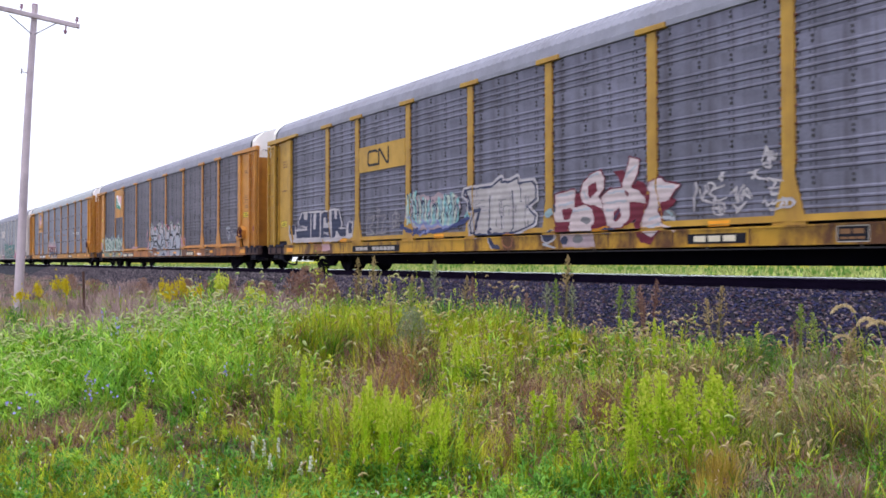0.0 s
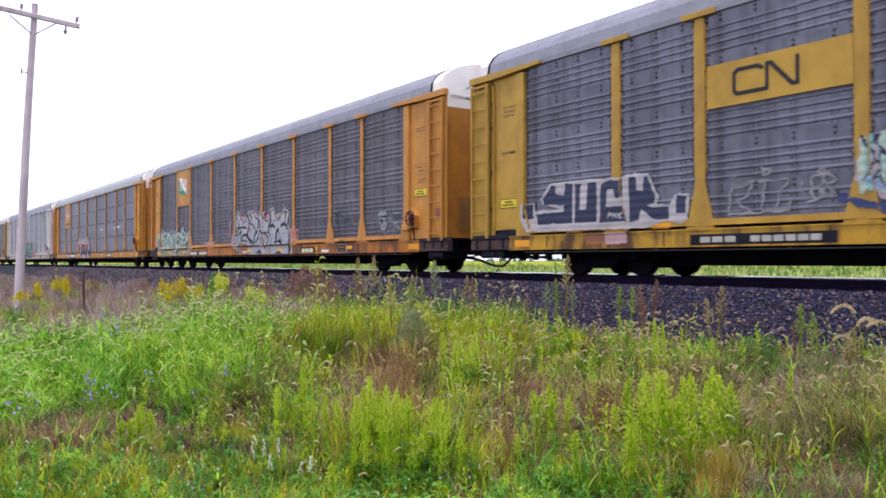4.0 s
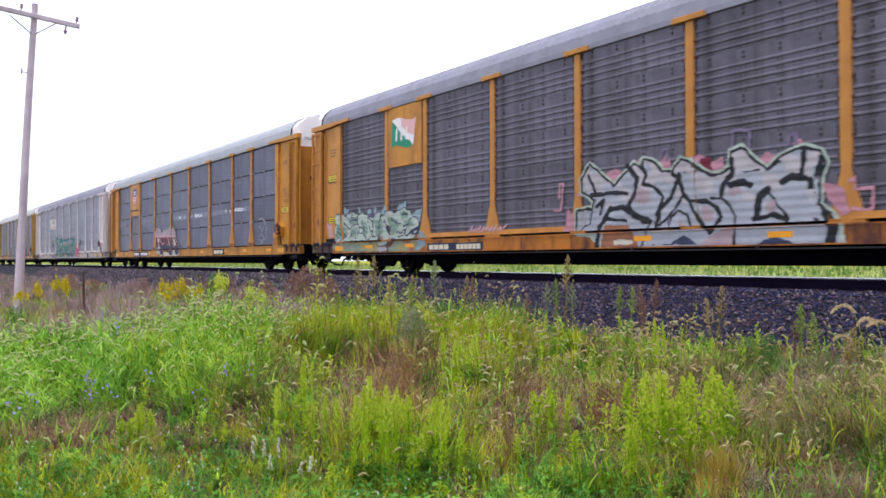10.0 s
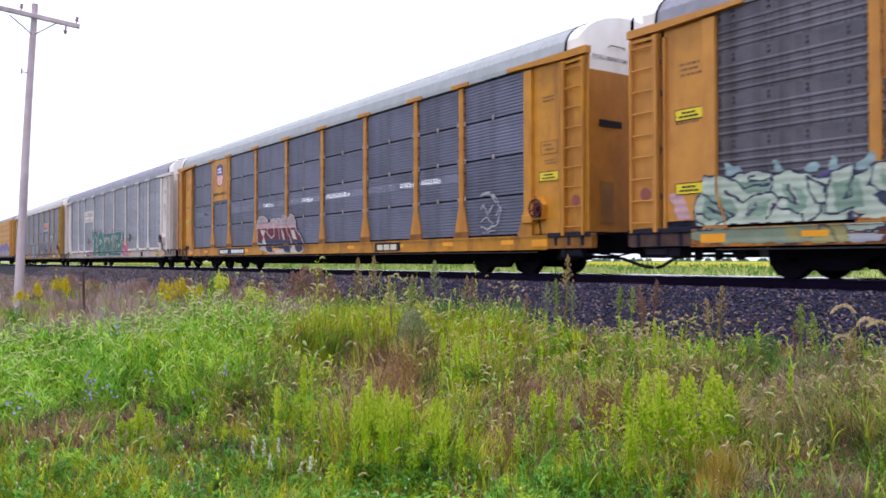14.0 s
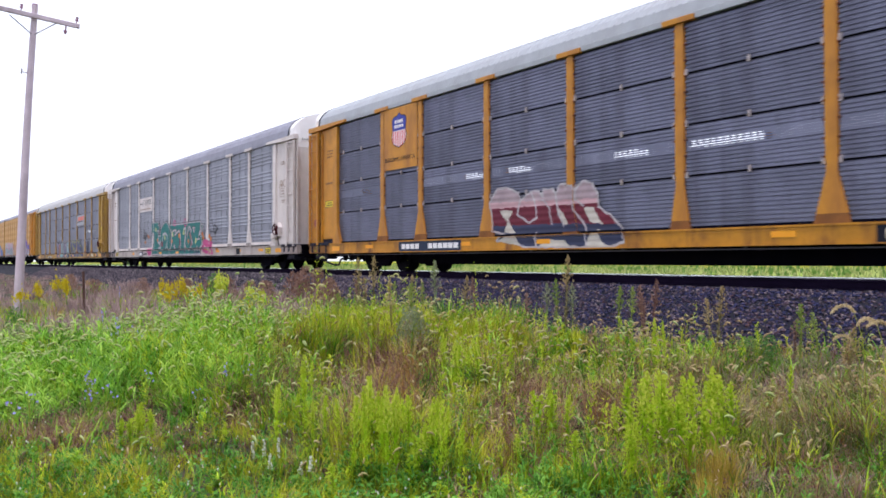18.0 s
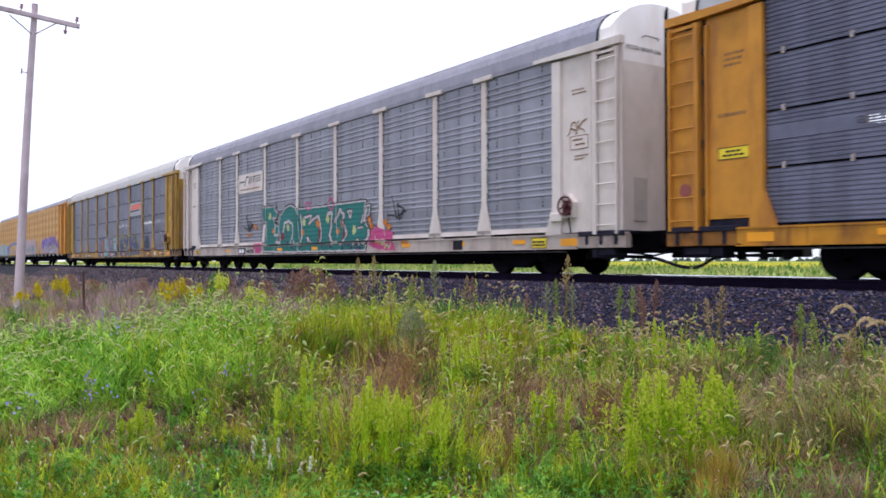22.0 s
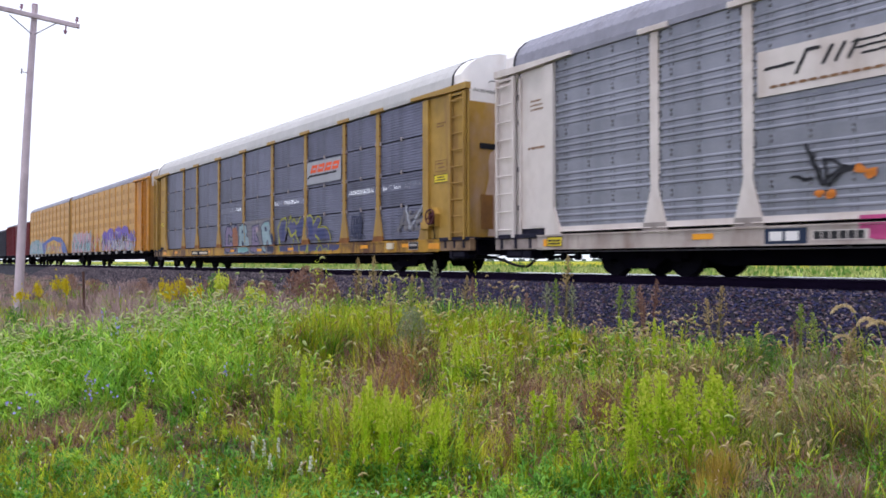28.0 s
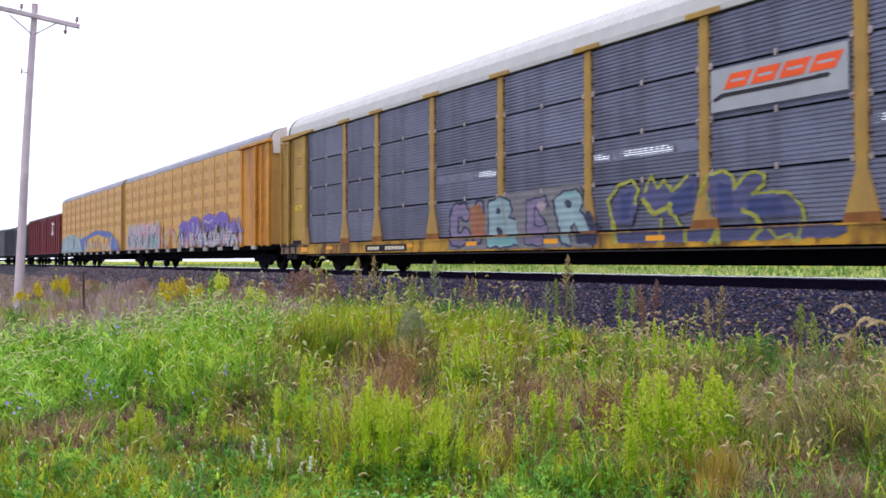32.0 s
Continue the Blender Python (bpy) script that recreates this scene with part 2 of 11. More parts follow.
# ---- ground, ballast and track ----
def ground_z(x, y):
    """Height of the natural ground, over the rail heads at 0: a low verge, the shallow bed of the track, a flat field beyond."""
    s = np.clip((y - 6.5) / 4.0, 0, 1)
    z = -1.30 + 0.32 * s * s * (3 - 2 * s)
    z = np.where(y > 16.5, -0.98 + 0.33 * np.clip((y - 17.5) / 5.0, 0, 1), z)
    z = z + np.where((y < 16.5), 0.05 * np.sin(x * 1.3 + y * 0.7) * np.sin(y * 1.1 - x * 0.45), 0.0)
    hump = np.exp(-(((x + 11.0) / 5.5) ** 2 + ((y - 5.2) / 2.2) ** 2))
    return z + 0.16 * hump


def build_ground():
    xs = np.concatenate([-np.geomspace(3500, 45, 26), np.arange(-44, 20, 0.5), np.geomspace(20, 3500, 24)])
    ys = np.concatenate([-np.geomspace(3000, 6, 20), np.arange(-5, 26, 0.4), np.geomspace(26, 4000, 30)])
    gx, gy = np.meshgrid(xs, ys, indexing="ij")
    v = np.stack([gx, gy, ground_z(gx, gy)], -1).reshape(-1, 3)
    nx, ny = len(xs), len(ys)
    faces = [(i * ny + j, (i + 1) * ny + j, (i + 1) * ny + j + 1, i * ny + j + 1) for i in range(nx - 1) for j in range(ny - 1)]
    g = sheet("ground", v, faces, M_soil, smooth=True)
    g.data.materials.append(M_field)
    idx = np.array([1 if ys[k % (ny - 1)] > 17.4 else 0 for k in range(len(faces))], dtype=np.int32)
    g.data.polygons.foreach_set("material_index", idx)
    tagged(g, "rough verge soil with dead litter, green field beyond the track", "ground", kind="structure")


build_ground()


def bed_z(y):
    """The ballast's upper surface across the track."""
    d = np.abs(y - TRACK_Y)
    return np.where(d < 1.75, -0.25 + np.clip(1.75 - d, 0, 0.25) * 0.2, -0.25 - (d - 1.75) * 0.472)


def build_bed():
    bm = bmesh.new()
    half = [(1.5, -0.20), (1.75, -0.25), (3.55, -1.10), (3.9, -1.4)]
    prof = [(TRACK_Y - d, z) for d, z in half[::-1]] + [(TRACK_Y + d, z) for d, z in half]
    prism(bm, prof, -900, 400, "x")
    tagged(part("ballast_bed", bm, M_ballast, None), "bed of dark grey crushed stone under the track", "ballast", kind="structure")


def stones(name, count, x_range, y_range, size, seed, label, material):
    """Crushed stones: squashed, turned octahedra lying on the bed."""
    rng = np.random.default_rng(seed)
    u = rng.random(count)
    x = x_range[0] + (x_range[1] - x_range[0]) * u
    y = rng.uniform(*y_range, count)
    s = rng.uniform(*size, count)
    base = np.array([(1, 0, 0), (0, 1, 0), (-1, 0, 0), (0, -1, 0), (0, 0, 1), (0, 0, -1), (0.7, 0.7, 0.5)], dtype=float)[:6]
    a, b = rng.uniform(0, 6.28, count), rng.uniform(-0.9, 0.9, count)
    j = rng.uniform(0.6, 1.25, (count, 6, 1))
    p = base[None] * j
    ca, sa, cb, sb = np.cos(a)[:, None], np.sin(a)[:, None], np.cos(b)[:, None], np.sin(b)[:, None]
    px, py, pz = p[..., 0], p[..., 1] * cb - p[..., 2] * sb, p[..., 1] * sb + p[..., 2] * cb
    qx, qy = px * ca - py * sa, px * sa + py * ca
    z = bed_z(y) + s * rng.uniform(0.0, 0.9, count)
    v = np.stack([x[:, None] + qx * s[:, None], y[:, None] + qy * s[:, None], z[:, None] + pz * s[:, None] * 0.8], -1).reshape(-1, 3)
    tri = [(0, 1, 4), (1, 2, 4), (2, 3, 4), (3, 0, 4), (1, 0, 5), (2, 1, 5), (3, 2, 5), (0, 3, 5)]
    f = (np.arange(count)[:, None, None] * 6 + np.array(tri)[None]).reshape(-1, 3)
    ob = sheet(name, v, f.tolist(), material)
    return tagged(ob, label, "ballast", kind="stuff")


def island_mat(name, cols, rough=0.85):
    m = mat(name, cols[0], rough)
    n, l = m.node_tree.nodes, m.node_tree.links
    geo = n.new("ShaderNodeNewGeometry")
    ramp = n.new("ShaderNodeValToRGB")
    el = ramp.color_ramp.elements
    el[0].color, el[1].color = (*cols[0], 1), (*cols[-1], 1)
    for i, c in enumerate(cols[1:-1]):
        e = el.new((i + 1) / (len(cols) - 1))
        e.color = (*c, 1)
    l.new(geo.outputs["Random Per Island"], ramp.inputs[0])
    l.new(ramp.outputs[0], n["Principled BSDF"].inputs["Base Color"])
    return m


M_ballast = mat("ballast_fines", (0.014, 0.013, 0.022), 0.95, var=0.5, scale=6, grain=30, bump=0.8, bump_distance=0.05)
M_stone = island_mat("crushed_stone", [(0.008, 0.008, 0.022), (0.016, 0.017, 0.052), (0.026, 0.027, 0.08), (0.038, 0.034, 0.085), (0.07, 0.036, 0.045), (0.075, 0.058, 0.08), (0.21, 0.16, 0.17)])
M_stone_mauve = island_mat("mauve_grey_stone", [(0.035, 0.028, 0.042), (0.06, 0.048, 0.065), (0.09, 0.07, 0.088), (0.12, 0.095, 0.11), (0.20, 0.165, 0.18)])
build_bed()
stones("ballast_stones", 38000, (-22, 2), (9.9, 12.42), (0.015, 0.041), 3, "loose crushed dark grey stones on the shoulder of the track", M_stone)
stones("ballast_stones", 17000, (-75, -19), (9.9, 12.42), (0.03, 0.068), 4, "paler mauve-grey crushed stones farther along the track", M_stone_mauve)


def build_track():
    track = empty("railway_track", pose(0, TRACK_Y, 0), "single railway track of steel rails on timber ties", "railway track", kind="structure")
    for side in (-1, 1):
        bm = bmesh.new()
        prof = [(-0.07, -0.18), (0.07, -0.18), (0.07, -0.165), (0.012, -0.15), (0.01, -0.05), (0.036, -0.04), (0.036, -0.006), (-0.036, -0.006), (-0.036, -0.04), (-0.01, -0.05), (-0.012, -0.15), (-0.07, -0.165)]
        prism(bm, prof, -900, 400, "x")
        prism(bm, [(-0.024, -0.006), (0.024, -0.006), (0.020, 0.0), (-0.020, 0.0)], -900, 400, "x", mi=1)
        inner = -side
        prism(bm, [(inner * 0.035, -0.022), (inner * 0.0385, -0.022), (inner * 0.0368, -0.001), (inner * 0.030, -0.001)], -900, 400, "x", mi=1)
        r = part("rail", bm, (M_rail, M_rail_top), track, "rust-brown rail with a polished head")
        r.location = (0, side * 0.755, 0)
    bm = bmesh.new()
    box(bm, -0.115, 0.115, -1.3, 1.3, -0.36, -0.178, 0.012)
    tie = part("tie", bm, M_tie, track)
    tie.location.x = -60
    rng = random.Random(5)
    for i in range(1, 135):
        again("tie", tie, track, pose(-60 + i * 0.5 + rng.uniform(-0.03, 0.03), rng.uniform(-0.04, 0.04), rng.uniform(-0.012, 0.006), 0, 0, rng.uniform(-1.5, 1.5)))


build_track()
# ---- the train ----
HALF = 1.60              # half the width of a car
LONG = 0.27              # by which the left end reaches out farther than the right one
POSTS = (-9.2, -7.2, -4.3, -1.43, 1.43, 4.3, 7.1, 9.2)


def corrugated(bm, x0, x1, z0, z1, y, side, pitch=0.105, depth=0.022, flat=0.0):
    """A sheet with horizontal ribs, its faces at y; flat: height of the plain bolted band along its upper edge."""
    n = max(1, round((z1 - z0 - flat) / pitch))
    prof = []
    h = (z1 - z0 - flat) / n
    for i in range(n):
        a = z0 + h * i
        if flat:
            prof += [(a, 0.0), (a + 0.40 * h, 0.0), (a + 0.52 * h, -depth), (a + 0.70 * h, -depth), (a + 0.86 * h, 0.0)]
        else:
            prof += [(a, 0.0), (a + 0.45 * h, 0.0), (a + 0.62 * h, depth), (a + 0.84 * h, depth)]
    prof += [(z1 - flat, 0.0), (z1, -0.008)] if flat else [(z1, 0.0)]
    a = [bm.verts.new((x0, y - side * d, z)) for z, d in prof]
    b = [bm.verts.new((x1, y - side * d, z)) for z, d in prof]
    for i in range(len(prof) - 1):
        q = (a[i], b[i], b[i + 1], a[i + 1])
        bm.faces.new(q if side < 0 else q[::-1])
    if flat and side < 0:
        # bolts in columns: a pair in the plain band, small ones on every rib
        k = max(2, round((x1 - x0) / 0.72))
        for x in [x0 + 0.06] + [x0 + (x1 - x0) * (j + 0.5) / k for j in range(k)] + [x1 - 0.06]:
            for z in (z1 - flat * 0.30, z1 - flat * 0.72):
                box(bm, x - 0.02, x + 0.02, y - 0.024, y + 0.01, z - 0.022, z + 0.022, mi=1)
            for i in range(n):
                for dx in (-0.045, 0.045):
                    z = z0 + h * (i + 0.2)
                    box(bm, x + dx - 0.009, x + dx + 0.009, y - 0.008, y + 0.01, z - 0.03, z + 0.03, mi=1)


def roof_arc(k=14, half=1.57, low=4.90, rise=0.86):
    return [(half * math.cos(math.pi * i / k), low + rise * math.sin(math.pi * i / k) ** 0.85) for i in range(k + 1)]


MESHES = {}


def shared(key, name, make, material, parent, label="", m=None, kind=""):
    """Make a mesh once under that key, then use it again."""
    if key in MESHES:
        ob = new(name, MESHES[key])
        ob.parent = parent
        if label:
            tagged(ob, label)
    else:
        bm = bmesh.new()
        make(bm)
        ob = part(name, bm, material, parent, label)
        MESHES[key] = ob.data
    if m is not None:
        ob.matrix_basis = m
    return tagged(ob, kind=kind)


def wheelset(bm):
    for s in (-1, 1):
        y = s * 0.755
        for r, y0, y1 in ((0.40, y - s * 0.065, y + s * 0.065), (0.43, y - s * 0.095, y - s * 0.065)):
            rod(bm, (0, y0, 0), (0, y1, 0), r, 24)
        rod(bm, (0, y + s * 0.065, 0), (0, y + s * 0.12, 0), 0.13, 12)
        for k in range(5):
            a = k * 1.2566
            box_at = Vector((0.26 * math.cos(a), y + s * 0.07, 0.26 * math.sin(a)))
            rod(bm, box_at, box_at + Vector((0, s * 0.012, 0)), 0.05, 8)
    rod(bm, (0, -0.98, 0), (0, 0.98, 0), 0.075, 10)


def truck_frame(bm):
    for s in (-1, 1):
        y = s * 1.0
        prism(bm, [(-1.15, 0.52), (-1.15, 0.36), (-0.62, 0.36), (-0.38, 0.15), (0.38, 0.15), (0.62, 0.36), (1.15, 0.36), (1.15, 0.52), (0.62, 0.60), (-0.62, 0.60)], y - 0.07, y + 0.07)
        for x in (-0.16, 0.0, 0.16):
            rod(bm, (x, y, 0.2), (x, y, 0.47), 0.065, 8)
        for x in (-0.90, 0.90):
            box(bm, x - 0.13, x + 0.13, y - 0.10, y + 0.10, 0.30, 0.52, 0.02)
    box(bm, -0.2, 0.2, -1.1, 1.1, 0.36, 0.56, 0.02)


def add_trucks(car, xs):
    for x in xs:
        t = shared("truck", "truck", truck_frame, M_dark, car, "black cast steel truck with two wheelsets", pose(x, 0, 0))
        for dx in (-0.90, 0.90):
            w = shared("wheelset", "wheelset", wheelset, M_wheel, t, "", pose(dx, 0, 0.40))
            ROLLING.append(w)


ROLLING, CARS = [], []


def post_mesh(flare, w):
    def make(bm):
        k = w + (flare - w) * 0.80
        prism(bm, [(-w, 1.72), (-k, 1.06), (k, 1.06), (w, 1.72), (w, 4.78), (-w, 4.78)], -HALF + 0.045, -HALF + 0.12)
        box(bm, -0.36, 0.36, -HALF - 0.012, -HALF + 0.10, 4.78, 4.89, 0.008)
        box(bm, -w - 0.02, -w, -HALF + 0.06, -HALF + 0.12, 1.9, 4.7)
        box(bm, w, w + 0.02, -HALF + 0.06, -HALF + 0.12, 1.9, 4.7)
    return make


def autorack(number, style):
    """A long covered car carrier: flat car, posts, corrugated side panels, arched roof, end doors, ladders, trucks."""
    car = empty("autorack_car", pose(0, TRACK_Y, 0), style["label"], "railway car", "cars of the freight train")
    body, trim, panel, roofm = style["body"], style["sill"], style["panel"], style["roof"]
    key = style["key"]
    CARS.append((car, 10.82 + PITCH * (1 - number)))
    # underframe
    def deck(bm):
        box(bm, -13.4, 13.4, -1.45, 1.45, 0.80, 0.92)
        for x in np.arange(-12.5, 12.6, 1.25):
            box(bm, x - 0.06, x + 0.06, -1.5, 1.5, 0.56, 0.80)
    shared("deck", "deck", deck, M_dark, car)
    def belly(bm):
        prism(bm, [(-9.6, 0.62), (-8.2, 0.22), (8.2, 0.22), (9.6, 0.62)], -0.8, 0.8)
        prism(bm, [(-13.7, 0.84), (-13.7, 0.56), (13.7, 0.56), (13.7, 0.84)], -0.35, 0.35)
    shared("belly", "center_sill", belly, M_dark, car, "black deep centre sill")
    for side in (-1, 1):
        turn = pose(0, 0, 0, 0, 0, 0 if side < 0 else 180)
        def sill(bm):
            prism(bm, [(-12.45, 0.90), (-12.45, 0.62), (-12.2, 0.565), (12.2, 0.565), (12.45, 0.62), (12.45, 0.90)], -HALF, -HALF + 0.14)
            box(bm, -12.45, 12.45, -HALF - 0.02, -HALF, 0.865, 0.90)
            box(bm, -12.45, 12.45, -HALF - 0.02, -HALF, 0.565, 0.59)
        for e, (x0, x1) in enumerate(((-13.95, -12.45), (12.45, 13.75))):
            def end_sill(bm):
                box(bm, x0, x1, -HALF + 0.01, -HALF + 0.2, 0.58, 0.90, 0.012)
            shared(key + "end_sill%d" % e, "end_sill", end_sill, M_end[key], car, M_end_label[key], turn)
            def ledge(bm):
                box(bm, x0 + 0.02, x1 - (0.02 if e else 0.0), -HALF - 0.03, -HALF + 0.22, 0.835, 0.935, 0.012)
                box(bm, x0 + 0.3, x1 - 0.35, -HALF + 0.1, -HALF + 0.5, 0.38, 0.57, 0.02)
                for q in np.linspace(x0 + 0.25, x1 - 0.25, 3):
                    box(bm, q - 0.04, q + 0.04, -HALF - 0.015, -HALF + 0.05, 0.60 + 0.05 * e, 0.84, 0.01)
            shared("end_ledge%d" % e, "end_ledge", ledge, M_end_black, car, "black ledge under the end doors", turn)
        shared(key + "sill", "side_sill", sill, trim, car, "", turn)
        def brake_pipe(bm):
            rod(bm, (-12.0, -HALF + 0.10, 0.515), (12.0, -HALF + 0.10, 0.515), 0.016, 6)
            for x in np.arange(-11.0, 11.1, 2.75):
                box(bm, x - 0.015, x + 0.015, -HALF + 0.08, -HALF + 0.12, 0.515, 0.57)
        shared("brake_pipe", "brake_pipe", brake_pipe, M_pipe, car, "thin grey air pipe under the sill", turn)
        cuts = ((-11.75 - (LONG if side < 0 else 0.0)),) + POSTS + (11.75,)
        inset = style["post"] - 0.015
        for a, b in zip(cuts, cuts[1:]):
            x0, x1 = a + inset, b - inset
            rows = style["rows"]
            bot, top = 0.95, 4.80
            h = (top - bot) / rows
            for r in range(rows):
                gap, lit = style["gap"], style["light"]
                lo, hi = 0.0, h - gap
                if lit and side < 0 and r == 1 and any(a < q[0] < b for q in lit):
                    hi = 0.44
                    spans = [q for q in lit if a < q[0] < b]
                    def strip(bm):
                        # a sheet pierced by rows of short slots
                        xs = np.arange(x0, x1, 0.045)
                        zs = (0.44, 0.475, 0.493, 0.520, 0.534, 0.562, 0.580, 0.607, 0.625, 0.64)
                        corrugated(bm, x0, x1, 0.64, h - gap, -HALF + 0.085, -1, style["pitch"], style["depth"])
                        for j in range(9):
                            for i in range(len(xs) - 1):
                                xm = (xs[i] + xs[i + 1]) / 2
                                hole = j in (1, 3, 5, 7) and any(p + 0.3 * (j == 1) < xm < q - 0.2 * (j == 7) for p, q in spans) and (j == 3 or i % 3)
                                if not hole:
                                    yy = -HALF + 0.085 + (0.004 if j % 2 else 0.0)
                                    bm.faces.new([bm.verts.new(c) for c in ((xs[i], yy, zs[j]), (xs[i + 1], yy, zs[j]), (xs[i + 1], yy, zs[j + 1]), (xs[i], yy, zs[j + 1]))])
                    o = shared(key + "strip%.1f" % a, "perforated_strip", strip, panel, car, "strip of the panel pierced by small slots")
                    o.matrix_basis = pose(0, 0, bot + r * h)
                def pan(bm):
                    corrugated(bm, -(x1 - x0) / 2, (x1 - x0) / 2, lo, hi, -HALF + 0.085, -1, style["pitch"], style["depth"], style["flat"])
                    corrugated(bm, -(x1 - x0) / 2, (x1 - x0) / 2, lo, hi, -HALF + 0.125, 1, style["pitch"], style["depth"])
                # added opening, set on the camera's sight lines so sky fills the slots
                def opened(bm):
                    for p, q in ((0.0, 0.03), (0.31, hi)):
                        corrugated(bm, -(x1 - x0) / 2, (x1 - x0) / 2, p, q, -HALF + 0.085, -1, style["pitch"], style["depth"])
                        corrugated(bm, -(x1 - x0) / 2, (x1 - x0) / 2, p, q, -HALF + 0.125, 1, style["pitch"], style["depth"])
                far_opening = lit and side > 0 and r == 2
                o = shared(key + "panel%d_%.2f_%.2f%s" % (rows, x1 - x0, hi, far_opening), "side_panel", opened if far_opening else pan, (panel, M_rivet_pale if key == "d" else M_rivet), car)
                o.matrix_basis = turn @ pose((x0 + x1) / 2, 0, bot + r * h)
            def skirt(bm):
                if key in "ayd":
                    box(bm, -(x1 - x0) / 2, (x1 - x0) / 2, -HALF + 0.045, -HALF + 0.085, 0.955, 1.07)
                    box(bm, -(x1 - x0) / 2, (x1 - x0) / 2, -HALF + 0.02, -HALF + 0.05, 0.955, 0.972)
                else:
                    # no rail on c and e: this dark strip stands for the shaded gap
                    box(bm, -(x1 - x0) / 2 + 0.2, (x1 - x0) / 2 - 0.2, -HALF + 0.06, -HALF + 0.1, 0.90, 0.952)
            o = shared(key + "skirt_%.2f" % (x1 - x0), "bottom_rail", skirt, M_white if key == "d" else body if key in "ay" else M_dark, car)
            o.matrix_basis = turn @ pose((x0 + x1) / 2, 0, 0)
        if style["gap"]:
            # dark strip added behind the row seams so that no daylight shows through
            def backing(bm):
                box(bm, -11.7, 11.7, -HALF + 0.135, -HALF + 0.15, -0.05, 0.02)
            for r in range(1, style["rows"]):
                shared(key + "backing", "panel_seam", backing, M_dark, car, "", turn @ pose(0, 0, 0.95 + r * 3.85 / style["rows"]))
        for i, x in enumerate(POSTS):
            fl = 0.30 if abs(x) > 4 else 0.22
            shared(key + "post%.2f" % fl, "side_post", post_mesh(fl, style["post"]), body, car, "", turn @ pose(x, 0, 0))
            def foot(bm):
                k = style["post"] + (fl - style["post"]) * 0.80
                prism(bm, [(-k, 1.06), (-fl, 0.90), (fl, 0.90), (k, 1.06)], -HALF + 0.04, -HALF + 0.12)
            shared(key + "foot%.2f" % fl, "post_foot", foot, M_foot_grey if key == "d" else body if key in "ay" else M_foot, car, "foot of the post", turn @ pose(x, 0, 0))
        def rail(bm):
            box(bm, -13.0, 13.0, -HALF + 0.03, -HALF + 0.12, 4.80, 4.93, 0.01)
        shared(key + "top_rail", "top_rail", rail, roofm, car, "", turn)
        for s in (-1, 1):
            flip = Matrix.Diagonal((s, 1, 1, 1))
            if side < 0 and s < 0:
                flip = pose(-LONG, 0, 0) @ flip
            def corner_post(bm):
                prism(bm, [(11.67, 4.72), (11.67, 1.5), (11.45, 0.9), (11.93, 0.9), (11.93, 4.72)], -HALF - 0.01, -HALF + 0.12)
            def end_panel(bm):
                if s > 0:
                    box(bm, 11.93, 13.62, -HALF + 0.07, -HALF + 0.12, 0.93, 4.74)
                else:
                    box(bm, 11.93, 12.83, -HALF + 0.08, -HALF + 0.12, 1.06, 4.74)
                    prism(bm, [(11.94, 1.11), (12.46, 1.11), (12.70, 1.56), (12.70, 4.70), (11.94, 4.70)], -HALF + 0.066, -HALF + 0.08)
                    box(bm, 12.92, 13.62, -HALF + 0.07, -HALF + 0.12, 0.93, 4.74)
            # dark plate behind the open slit stands for the shade inside it
            def slit(bm):
                box(bm, 12.80, 12.95, -HALF + 0.13, -HALF + 0.15, 0.93, 4.70)
                box(bm, 11.9, 12.92, -HALF + 0.10, -HALF + 0.14, 0.88, 1.05, 0.01)
                for z in (1.5, 2.4, 3.5, 4.1):
                    box(bm, 12.85, 12.91, -HALF + 0.04, -HALF + 0.13, z, z + 0.13, 0.01)
            def stiffener(bm):
                box(bm, 12.78, 12.83, -HALF + 0.02, -HALF + 0.08, 0.93, 4.6)
            def bracket(bm):
                prism(bm, [(11.10, 4.80), (11.10, 4.88), (13.66, 4.90), (13.66, 4.74), (12.9, 4.74)], -HALF - 0.04, -HALF + 0.12)
            for nm, fn in (("corner_post", corner_post), ("end_panel", end_panel), ("stiffener", stiffener), ("top_bracket", bracket)):
                o = shared(key + nm + str(s if nm == "end_panel" else 0), nm, fn, body, car)
                o.matrix_basis = turn @ flip
            if s < 0:
                o = shared("slit", "door_gap", slit, M_end_black, car, "dark plate standing for the shaded gap between ladder and end panel")
                o.matrix_basis = turn @ flip
            def stiles(bm):
                for x, d in ((12.97, 0.045), (13.56, 0.025)):
                    box(bm, x - d, x + d, -HALF - 0.07, -HALF + 0.02, 0.86, 4.68, 0.006)
                box(bm, 12.96, 13.56, -HALF - 0.02, -HALF + 0.0, 4.62, 4.68)
            o = shared(key + "ladder", "ladder", stiles, body, car)
            o.matrix_basis = turn @ flip
            def rung(bm):
                rod(bm, (12.93, -HALF - 0.04, 0), (13.59, -HALF - 0.04, 0), 0.017, 6)
            for k in range(9):
                shared(key + "rung", "rung", rung, body, o, "", pose(0, 0, 1.05 + k * 0.43))
    def roof(bm):
        arc = roof_arc(14, 1.57, 4.90, style["rise"])
        k = 130
        xs = []
        for i in range(k):
            x0, d = -13.0 - LONG + (26.0 + LONG) * i / k, (26.0 + LONG) / k
            xs += [(x0, 0.0), (x0 + 0.58 * d, 0.0), (x0 + 0.64 * d, 0.02), (x0 + 0.94 * d, 0.02)]
        rings = [[bm.verts.new((x, y, z + lift)) for y, z in arc] for x, lift in xs]
        for ra, rb in zip(rings, rings[1:]):
            for j in range(len(arc) - 1):
                bm.faces.new((ra[j], ra[j + 1], rb[j + 1], rb[j]))
